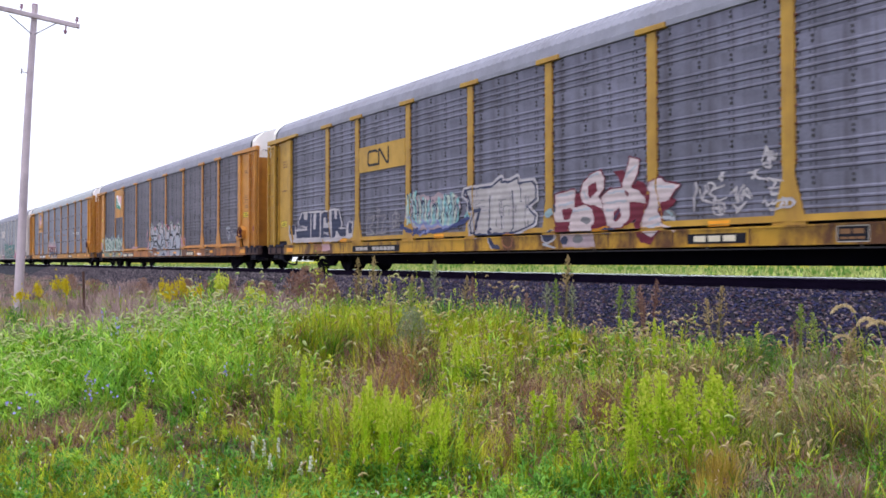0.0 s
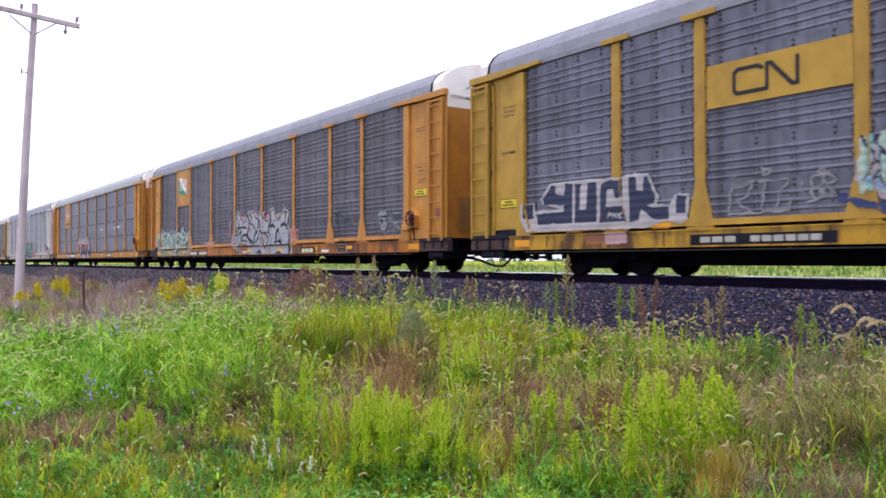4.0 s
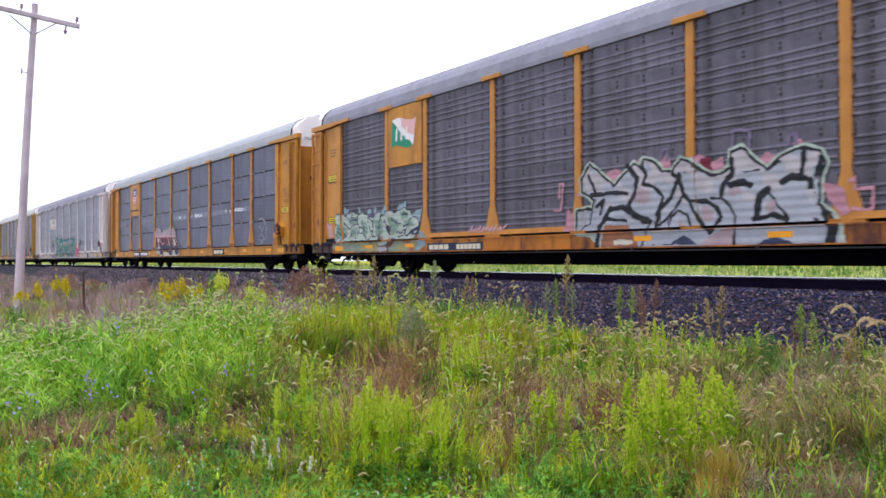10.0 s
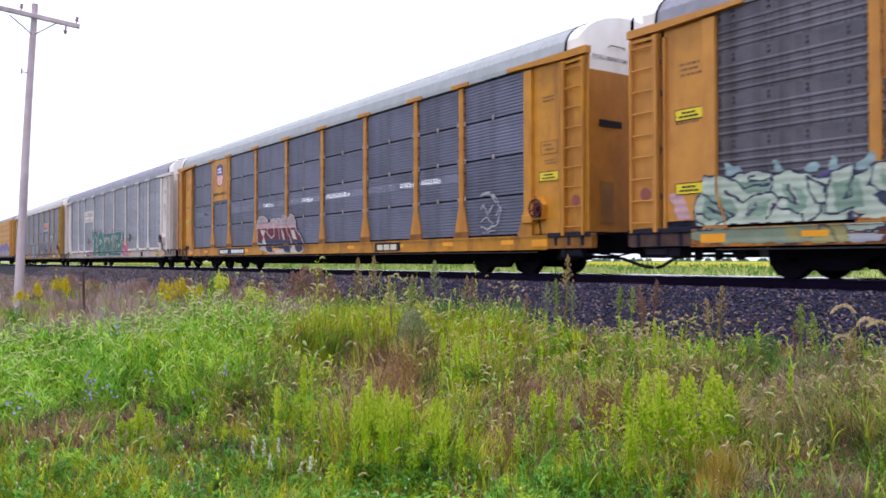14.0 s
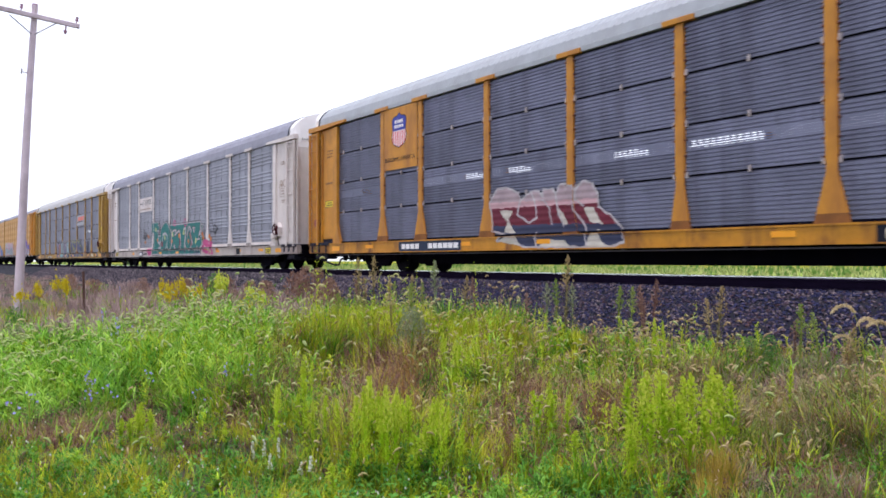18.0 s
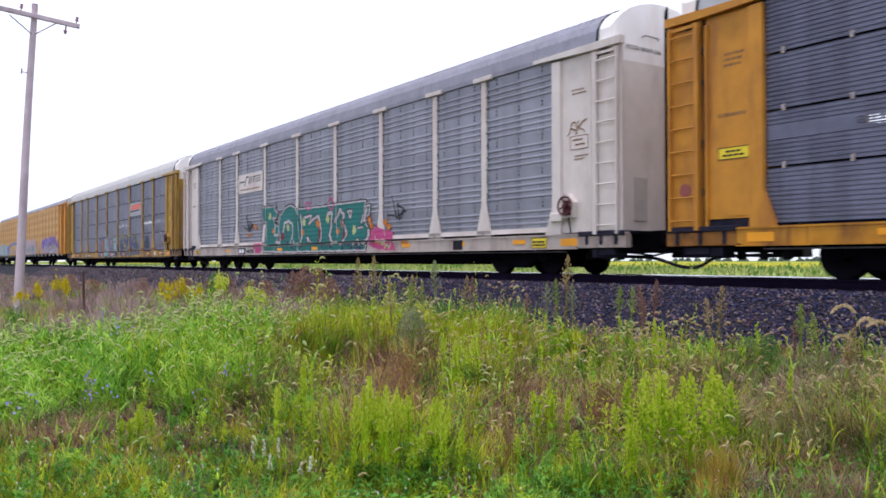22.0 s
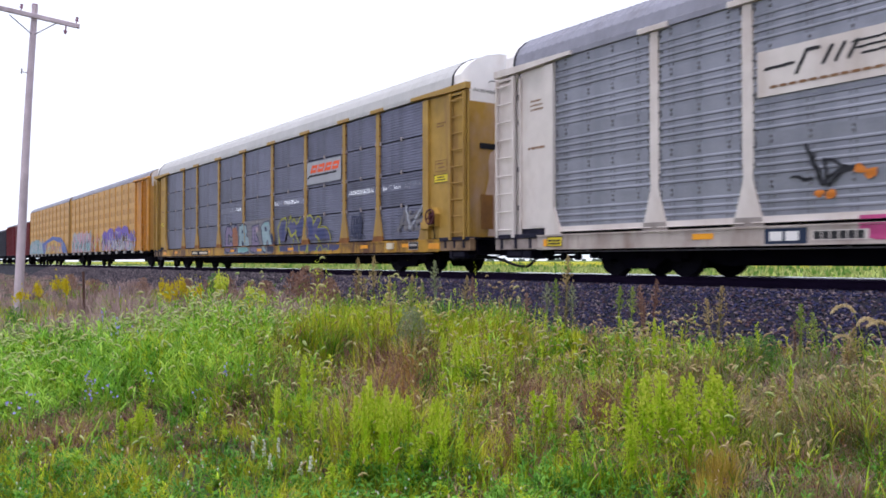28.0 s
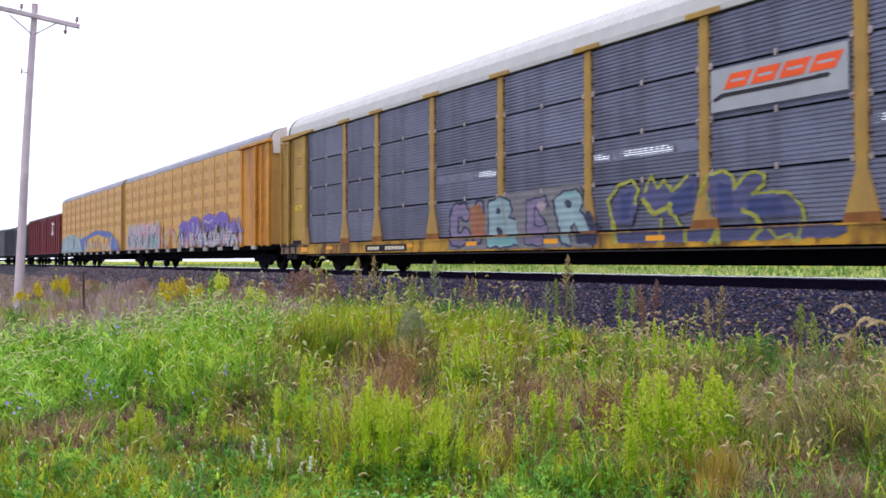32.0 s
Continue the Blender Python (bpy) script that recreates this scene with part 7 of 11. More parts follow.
def car_c(car):
    plate(car, "emblem_panel", -9.07, -7.33, 2.98, 4.78, M_yellow, "yellow panel between two posts", -HALF + 0.058, 0.02)
    c = Canvas(-8.8, -7.7, 3.4, 4.8, 0.012, 3, 0.0)
    cx = -8.25
    shield = [(cx - 0.36, 4.42), (cx - 0.26, 4.50), (cx - 0.1, 4.52), (cx, 4.60), (cx + 0.1, 4.52), (cx + 0.26, 4.50), (cx + 0.36, 4.42), (cx + 0.36, 4.3), (cx + 0.33, 4.15), (cx + 0.37, 3.95), (cx + 0.34, 3.78), (cx + 0.2, 3.68), (cx, 3.62), (cx - 0.2, 3.68), (cx - 0.34, 3.78), (cx - 0.37, 3.95), (cx - 0.33, 4.15), (cx - 0.36, 4.3)]
    c.fill([(cx + (x - cx) * 1.07, 4.1 + (z - 4.1) * 1.06) for x, z in shield], E_ink)
    c.fill(shield, E_blue)
    c.fill([(cx - 0.33, 4.10), (cx + 0.33, 4.10)] + shield[9:18], E_white, only=E_blue)
    for i in range(6):
        c.fill([(cx - 0.33 + i * 0.12, 4.09), (cx - 0.27 + i * 0.12, 4.09), (cx - 0.27 + i * 0.12, 3.6), (cx - 0.33 + i * 0.12, 3.6)], E_red, only=E_white)
    for z, a in ((4.36, 0.22), (4.22, 0.25)):
        for i in range(4):
            c.fill([(cx - a + i * a / 2, z - 0.045), (cx - a + i * a / 2 + a * 0.38, z - 0.045), (cx - a + i * a / 2 + a * 0.38, z + 0.045), (cx - a + i * a / 2, z + 0.045)], E_white)
    c.build(car, "blue shield emblem with red and white stripes", [(-9.1, -7.3, 3, 4.8, -HALF + 0.033)], "emblem")
    text_part(car, "BUILDING AMERICA", 0.175, E_ink, pose(-8.22, -HALF + 0.034, 3.27, 90, 0, 0), "black words on the yellow panel")
    plate(car, "reporting_mark", -8.2, -5.26, 0.585, 0.865, E_navy, "dark blue plate with white marks", bars=((0.5, 0.5, 0.05, 0.36, 4), (0.5, 0.5, 0.50, 0.97, 6)), bar_material=E_white)
    plate(car, "owner_mark", 5.0, 6.4, 0.585, 0.85, M_black, "black plate with three cream blocks", bars=((0.5, 0.6, 0.10, 0.90, 3),), bar_material=M_cream)
    c = Canvas(-4.9, 0.9, 0.55, 2.6, seed=24, rough=0.006)
    piece = [(-4.17, 1.73), (-3.88, 2.03), (-3.53, 2.05), (-3.12, 1.89), (-3.04, 1.70), (-2.67, 1.89), (-2.41, 1.89), (-2.29, 1.70), (-2.26, 1.91), (-1.98, 1.90), (-1.87, 1.76), (-1.72, 1.99), (-1.40, 1.93), (-1.29, 1.80), (-1.06, 2.01), (-0.79, 1.93), (-0.64, 1.68), (-0.63, 1.43), (-0.28, 1.23), (0.01, 0.98), (0.10, 0.71), (-0.24, 0.62), (-1.88, 0.64), (-2.94, 0.66), (-3.27, 0.91), (-3.82, 0.80), (-3.60, 0.97), (-4.03, 1.06), (-4.06, 1.45)]
    c.stroke(piece + piece[:1], 0.09, P_white)
    c.fill(piece, P_rose_grey)
    c.fill([(-4.24, 1.59), (-1.87, 1.56), (-0.59, 1.52), (0.06, 1.06), (0.25, 0.58), (-4.26, 0.62)], P_maroon, only=P_rose_grey)
    c.fill([(-4.24, 1.74), (-0.64, 1.63), (-0.59, 1.48), (-4.24, 1.58)], P_rose, only=P_rose_grey)
    c.fill([(-4.25, 1.16), (-1.64, 1.14), (0.16, 1.05), (0.15, 0.58), (-4.26, 0.58)], P_navy, only=P_maroon)
    c.fill([(-3.81, 1.53), (-3.31, 1.51), (-3.47, 1.29), (-3.23, 0.96), (-3.61, 1.00), (-3.52, 1.24)], P_cream_spray)
    c.fill([(-1.03, 1.45), (-0.75, 1.45), (-0.57, 1.16), (-0.44, 1.07), (-0.75, 1.12), (-0.88, 1.17)], P_cream_spray)
    c.fill([(-1.84, 1.53), (-1.61, 1.33), (-1.48, 1.11), (-1.64, 1.12)], P_cream_spray)
    c.fill([(-3.82, 0.80), (-3.20, 0.95), (-3.01, 0.68), (-3.41, 0.72)], P_cream_spray)
    c.fill([(-2.37, 0.64), (-2.12, 0.80), (-1.53, 0.75), (-1.36, 0.62)], P_cream_spray)
    c.fill([(-0.95, 0.62), (-0.75, 0.95), (-0.60, 0.96), (-0.50, 0.73), (-0.29, 0.61)], P_cream_spray)
    c.stroke([(-3.06, 1.70), (-3.16, 1.41), (-2.74, 1.19), (-2.48, 1.29), (-2.53, 1.63), (-2.67, 1.88)], 0.05, P_white)
    c.stroke([(-2.49, 0.96), (-2.46, 0.64)], 0.05, P_white)
    c.stroke([(-1.88, 1.76), (-1.78, 1.34), (-1.61, 1.08)], 0.05, P_white)
    c.stroke([(-1.29, 1.80), (-1.35, 1.44), (-0.97, 1.06), (-0.92, 0.62)], 0.05, P_white)
    c.stroke([(-2.29, 1.70), (-2.08, 1.52), (-1.99, 1.14)], 0.04, P_white)
    c.stroke([(-1.04, 1.50), (-1.29, 1.66), (-1.29, 1.80)], 0.04, P_white)
    c.build(car, "maroon and white letters with dark blue base", PLAIN_PLANES)
    c = Canvas(10.0, 11.6, 1.0, 2.2, 0.014, seed=25)
    c.stroke([(10.78, 1.52), (10.63, 1.21), (10.25, 1.09), (9.86, 1.24), (9.70, 1.58), (9.87, 1.91), (10.26, 2.01), (10.63, 1.85), (10.78, 1.52)], 0.04, P_silver)
    c.stroke([(9.96, 1.90), (10.34, 2.01), (10.58, 1.74)], 0.04, P_silver)
    c.stroke([(9.92, 1.57), (10.13, 1.70), (10.25, 1.48), (10.50, 1.66)], 0.04, P_silver)
    c.stroke([(10.00, 1.28), (10.25, 1.40), (10.46, 1.22)], 0.04, P_silver)
    c.stroke([(9.87, 1.79), (9.70, 2.01)], 0.04, P_silver)
    c.stroke([(10.62, 1.46), (10.78, 1.62)], 0.04, P_silver)
    c.stroke([(10.08, 1.00), (10.54, 1.05)], 0.04, P_silver)
    c.build(car, "faint silver spray-can drawing", PLAIN_PLANES)


def car_d(car):
    plate(car, "emblem_panel", -7.0, -4.5, 3.10, 3.88, M_white, "cream name board across one bay", -HALF + 0.058, 0.02)
    c = Canvas(-6.95, -4.55, 3.1, 3.9, 0.012, 3, 0.0)
    c.stroke([(-6.85, 3.56), (-6.35, 3.58)], 0.05, E_ink)
    c.stroke([(-6.30, 3.40), (-6.12, 3.74), (-5.92, 3.74)], 0.06, E_ink)
    for x in (-5.85, -5.65, -5.45):
        c.stroke([(x, 3.48), (x + 0.14, 3.72)], 0.06, E_ink)
    for i in range(3):
        c.stroke([(-5.30 + 0.08 * (2 - i) - 0.1, 3.50 + 0.10 * i), (-4.65, 3.52 + 0.10 * i)], 0.035, E_ink)
    for i in range(12):
        c.stroke([(-6.75 + i * 0.17, 3.24), (-6.65 + i * 0.17, 3.24)], 0.05, E_grey)
    c.build(car, "black line emblem over small brown writing", [(-7.1, -4.4, 3, 4, -HALF + 0.033)], "emblem")
    plate(car, "reporting_mark", -6.86, -6.12, 0.59, 0.85, E_navy, "dark plate with two white blocks", bars=((0.5, 0.6, 0.12, 0.88, 2),), bar_material=E_white)
    plate(car, "number_mark", -6.05, -5.15, 0.64, 0.80, M_white, "", thick=0.003, bars=((0.5, 0.8, 0.05, 0.95, 6),), bar_material=E_ink)
    plate(car, "stencil_plate", 8.0, 8.4, 0.60, 0.84, M_black, "")
    plate(car, "yellow_plate", -12.13, -11.66, 0.63, 0.85, M_yellow_decal, "yellow stencilled plate", border=E_ink, bars=((0.6, 0.2, 0.1, 0.9, 3), (0.3, 0.2, 0.1, 0.9, 4)))
    plate(car, "yellow_plate", 11.0, 11.5, 0.60, 0.84, M_yellow_decal, "yellow stencilled plate", border=E_ink, bars=((0.6, 0.2, 0.1, 0.9, 3), (0.3, 0.2, 0.1, 0.9, 4)))
    c = Canvas(-6.2, 7.6, 0.55, 3.0, seed=34, rough=0.006)
    c.fill([(-5.30, 1.01), (-4.41, 1.02), (-4.54, 0.63), (-5.30, 0.64)], P_pink)
    c.fill([(3.73, 1.23), (4.08, 1.38), (4.40, 1.27), (4.96, 1.19), (5.22, 0.61), (4.17, 0.67), (3.73, 0.79)], P_pink)
    c.stroke([(-4.51, 2.38), (-3.50, 2.36), (-3.39, 2.40), (-3.41, 2.24), (-3.16, 2.15), (-3.23, 1.97), (-3.68, 1.98), (-3.50, 1.90), (-3.35, 1.66), (-3.05, 1.59), (-3.05, 1.34), (-3.23, 0.99), (-3.37, 0.70), (-4.26, 0.71), (-4.20, 1.14), (-4.07, 1.82), (-4.41, 1.88), (-4.59, 2.10), (-4.51, 2.38)], 0.19, P_black)
    c.stroke([(-3.00, 1.51), (-2.83, 1.98), (-2.44, 2.25), (-2.00, 2.33), (-1.63, 2.23), (-1.34, 1.94), (-1.27, 1.16), (-1.33, 0.66), (-3.33, 0.69), (-3.23, 0.98), (-2.76, 0.98), (-2.89, 1.35), (-3.00, 1.51)], 0.19, P_black)
    c.stroke([(-1.37, 2.14), (-1.21, 2.15), (0.35, 2.14), (1.78, 2.15), (3.38, 2.16), (3.25, 1.88), (3.64, 2.01), (3.60, 1.77), (3.39, 1.68), (3.41, 1.46), (3.61, 1.27), (3.64, 0.98), (3.46, 0.87), (3.48, 0.67), (-1.26, 0.68), (-1.37, 2.14)], 0.19, P_black)
    c.stroke([(-4.51, 2.38), (-3.50, 2.36), (-3.39, 2.40), (-3.41, 2.24), (-3.16, 2.15), (-3.23, 1.97), (-3.68, 1.98), (-3.50, 1.90), (-3.35, 1.66), (-3.05, 1.59), (-3.05, 1.34), (-3.23, 0.99), (-3.37, 0.70), (-4.26, 0.71), (-4.20, 1.14), (-4.07, 1.82), (-4.41, 1.88), (-4.59, 2.10), (-4.51, 2.38)], 0.11, P_white)
    c.stroke([(-3.00, 1.51), (-2.83, 1.98), (-2.44, 2.25), (-2.00, 2.33), (-1.63, 2.23), (-1.34, 1.94), (-1.27, 1.16), (-1.33, 0.66), (-3.33, 0.69), (-3.23, 0.98), (-2.76, 0.98), (-2.89, 1.35), (-3.00, 1.51)], 0.11, P_white)
    c.stroke([(-1.37, 2.14), (-1.21, 2.15), (0.35, 2.14), (1.78, 2.15), (3.38, 2.16), (3.25, 1.88), (3.64, 2.01), (3.60, 1.77), (3.39, 1.68), (3.41, 1.46), (3.61, 1.27), (3.64, 0.98), (3.46, 0.87), (3.48, 0.67), (-1.26, 0.68), (-1.37, 2.14)], 0.11, P_white)
    c.fill([(-4.51, 2.38), (-3.50, 2.36), (-3.39, 2.40), (-3.41, 2.24), (-3.16, 2.15), (-3.23, 1.97), (-3.68, 1.98), (-3.50, 1.90), (-3.35, 1.66), (-3.05, 1.59), (-3.05, 1.34), (-3.23, 0.99), (-3.37, 0.70), (-4.26, 0.71), (-4.20, 1.14), (-4.07, 1.82), (-4.41, 1.88), (-4.59, 2.10)], P_teal)
    c.fill([(-3.00, 1.51), (-2.83, 1.98), (-2.44, 2.25), (-2.00, 2.33), (-1.63, 2.23), (-1.34, 1.94), (-1.27, 1.16), (-1.33, 0.66), (-3.33, 0.69), (-3.23, 0.98), (-2.76, 0.98), (-2.89, 1.35)], P_teal)
    c.fill([(-1.37, 2.14), (-1.21, 2.15), (0.35, 2.14), (1.78, 2.15), (3.38, 2.16), (3.25, 1.88), (3.64, 2.01), (3.60, 1.77), (3.39, 1.68), (3.41, 1.46), (3.61, 1.27), (3.64, 0.98), (3.46, 0.87), (3.48, 0.67), (-1.26, 0.68)], P_teal)
    c.stroke([(-3.32, 1.64), (-3.38, 1.31), (-3.11, 1.30)], 0.10, P_white)
    c.stroke([(-2.63, 1.27), (-2.48, 1.72), (-2.12, 1.79), (-1.81, 1.65), (-1.78, 1.32), (-1.90, 0.94)], 0.10, P_white)
    c.stroke([(-2.35, 1.19), (-2.25, 1.61), (-1.97, 1.64)], 0.05, P_navy)
    c.stroke([(-3.11, 1.03), (-2.79, 0.99)], 0.10, P_white)
    c.stroke([(-1.14, 1.93), (-1.03, 1.65), (-1.05, 0.93)], 0.18, P_black)
    c.stroke([(-1.14, 1.93), (-1.03, 1.65), (-1.05, 0.93)], 0.12, P_white)
    c.stroke([(-0.82, 1.85), (-0.29, 1.90), (-0.38, 1.74)], 0.15, P_black)
    c.stroke([(-0.82, 1.85), (-0.29, 1.90), (-0.38, 1.74)], 0.09, P_white)
    c.stroke([(-0.58, 1.12), (-0.28, 0.95)], 0.17, P_black)
    c.stroke([(-0.58, 1.12), (-0.28, 0.95)], 0.11, P_white)
    c.stroke([(-0.47, 1.62), (-0.06, 1.79), (0.25, 1.84), (0.40, 1.57), (0.47, 0.97)], 0.17, P_black)
    c.stroke([(-0.47, 1.62), (-0.06, 1.79), (0.25, 1.84), (0.40, 1.57), (0.47, 0.97)], 0.11, P_white)
    c.stroke([(0.96, 1.92), (1.21, 1.93), (1.17, 1.40), (1.05, 1.19), (1.34, 0.90)], 0.18, P_black)
    c.stroke([(0.96, 1.92), (1.21, 1.93), (1.17, 1.40), (1.05, 1.19), (1.34, 0.90)], 0.12, P_white)
    c.stroke([(1.47, 1.62), (1.78, 1.99), (2.04, 1.80), (1.97, 1.61), (2.21, 1.22), (2.07, 0.96), (1.88, 0.87)], 0.18, P_black)
    c.stroke([(1.47, 1.62), (1.78, 1.99), (2.04, 1.80), (1.97, 1.61), (2.21, 1.22), (2.07, 0.96), (1.88, 0.87)], 0.12, P_white)
    c.stroke([(2.28, 1.92), (2.56, 1.92), (2.46, 1.69), (2.28, 1.92)], 0.13, P_black)
    c.stroke([(2.28, 1.92), (2.56, 1.92), (2.46, 1.69), (2.28, 1.92)], 0.07, P_white)
    c.stroke([(3.43, 1.99), (3.17, 1.52)], 0.16, P_black)
    c.stroke([(3.43, 1.99), (3.17, 1.52)], 0.10, P_white)
    c.stroke([(3.59, 1.26), (3.59, 0.97), (3.35, 0.88)], 0.19, P_black)
    c.stroke([(3.59, 1.26), (3.59, 0.97), (3.35, 0.88)], 0.13, P_white)
    c.stroke([(2.72, 0.83), (2.99, 0.99), (3.12, 0.83)], 0.15, P_black)
    c.stroke([(2.72, 0.83), (2.99, 0.99), (3.12, 0.83)], 0.09, P_white)
    c.stroke([(3.46, 1.89), (3.34, 1.58)], 0.18, P_black)
    c.stroke([(3.46, 1.89), (3.34, 1.58)], 0.12, P_white)
    c.stroke([(2.95, 1.35), (3.26, 1.37)], 0.12, P_black)
    c.stroke([(2.95, 1.35), (3.26, 1.37)], 0.06, P_white)
    c.stroke([(1.79, 1.73), (2.04, 1.63), (2.07, 1.34)], 0.06, P_navy)
    c.fill([(-2.81, 1.35), (-2.50, 1.37), (-2.50, 1.09), (-2.79, 1.10)], P_maroon)
    c.fill([(0.27, 1.48), (0.43, 1.37), (0.39, 0.94), (0.25, 0.97)], P_maroon)
    c.fill([(1.24, 1.05), (1.45, 0.90), (1.22, 0.89)], P_maroon)
    c.fill([(1.97, 1.34), (2.17, 1.21), (2.09, 1.01), (1.95, 1.04)], P_maroon)
    c.fill([(-0.36, 1.00), (-0.17, 0.91), (-0.36, 0.90)], P_maroon)
    c.fill([(2.93, 0.96), (3.04, 0.90), (2.93, 0.88)], P_maroon)
    c.fill([(0.04, 1.69), (0.33, 1.71), (0.33, 1.44), (0.10, 1.50)], P_orange)
    c.fill([(1.77, 1.68), (1.93, 1.64), (2.04, 1.38), (1.91, 1.36)], P_rust)
    for x, z in [(-3.80, 2.02), (-0.86, 1.69), (0.91, 1.72), (-2.18, 1.55), (2.70, 1.29)]:
        c.blot(x, z, 0.12, 0.14, P_lemon_spray)
    for x, z in [(-3.46, 1.46), (-0.95, 1.33), (1.63, 1.29), (3.63, 1.58), (3.74, 1.39)]:
        c.blot(x, z, 0.10, 0.10, P_orange)
    for x, z in [(-1.57, 0.97), (-0.27, 0.92), (-3.14, 0.95), (3.11, 0.72), (2.24, 0.84), (0.76, 0.87), (-2.13, 0.99), (-1.76, 0.80), (2.61, 0.73), (2.45, 0.84), (-0.95, 0.84), (2.03, 0.73), (2.90, 0.84), (1.23, 0.78), (0.54, 0.89), (0.31, 0.92), (3.20, 0.70), (0.84, 0.86), (3.06, 0.75), (2.91, 0.71), (0.56, 0.85), (1.18, 0.83)]:
        c.blot(x, z, 0.09, 0.05, P_navy, only=P_teal)
    c.stroke([(-0.34, 2.22), (-0.40, 2.13), (-0.54, 2.11), (-0.67, 2.16), (-0.73, 2.26), (-0.67, 2.35), (-0.53, 2.37), (-0.40, 2.32), (-0.34, 2.22)], 0.06, P_pink)
    c.stroke([(1.39, 2.19), (1.33, 2.08), (1.17, 2.04), (1.01, 2.11), (0.94, 2.23), (1.01, 2.35), (1.17, 2.38), (1.33, 2.32), (1.39, 2.19)], 0.06, P_pink)
    c.fill([(4.07, 0.97), (4.34, 0.96), (4.34, 0.82), (4.06, 0.83)], P_orange)
    c.stroke([(4.39, 0.91), (4.49, 0.79), (4.60, 0.91), (4.62, 0.70), (4.73, 0.81), (4.85, 0.69), (4.95, 0.80)], 0.05, P_lemon_spray)
    for x, z in [(4.56, 1.47), (4.76, 1.33), (5.62, 0.85), (5.80, 0.84)]:
        c.blot(x, z, 0.11, 0.09, P_orange)
    c.build(car, "big teal letters outlined in white and black", PLANES)
    for x0, sc in ((-6.35, 1.0), (4.75, 0.9)):
        c = Canvas(x0 - 0.3, x0 + 1.4, 1.0, 2.5, 0.014, seed=35)
        c.stroke([(x0 + 0.2, 2.2), (x0 + 0.45, 1.55), (x0 + 0.75, 1.75), (x0 + 0.95, 1.75)], 0.06 * sc, P_black)
        c.stroke([(x0 + 0.5, 1.95), (x0 + 0.85, 1.78), (x0 + 0.55, 1.5), (x0 + 0.5, 1.95)], 0.05 * sc, P_black)
        c.stroke([(x0 - 0.05, 1.68), (x0 + 0.3, 1.64)], 0.05, P_black)
        if x0 < 0:
            for dx, dz in ((0.4, 1.38), (0.6, 1.36), (1.05, 1.72), (1.22, 1.66)):
                c.blot(x0 + dx, dz, 0.09, 0.07, P_orange)
        c.build(car, "black spray-can tag", PLANES)
    c = Canvas(11.9, 12.8, 2.6, 3.6, 0.014, seed=36)
    c.letters("AK", 12.1, 3.05, 0.5, 0.3, 0.03, [(0, E_grey)], 0.2)
    c.build(car, "thin brown scribble on the white end panel", PLANES)


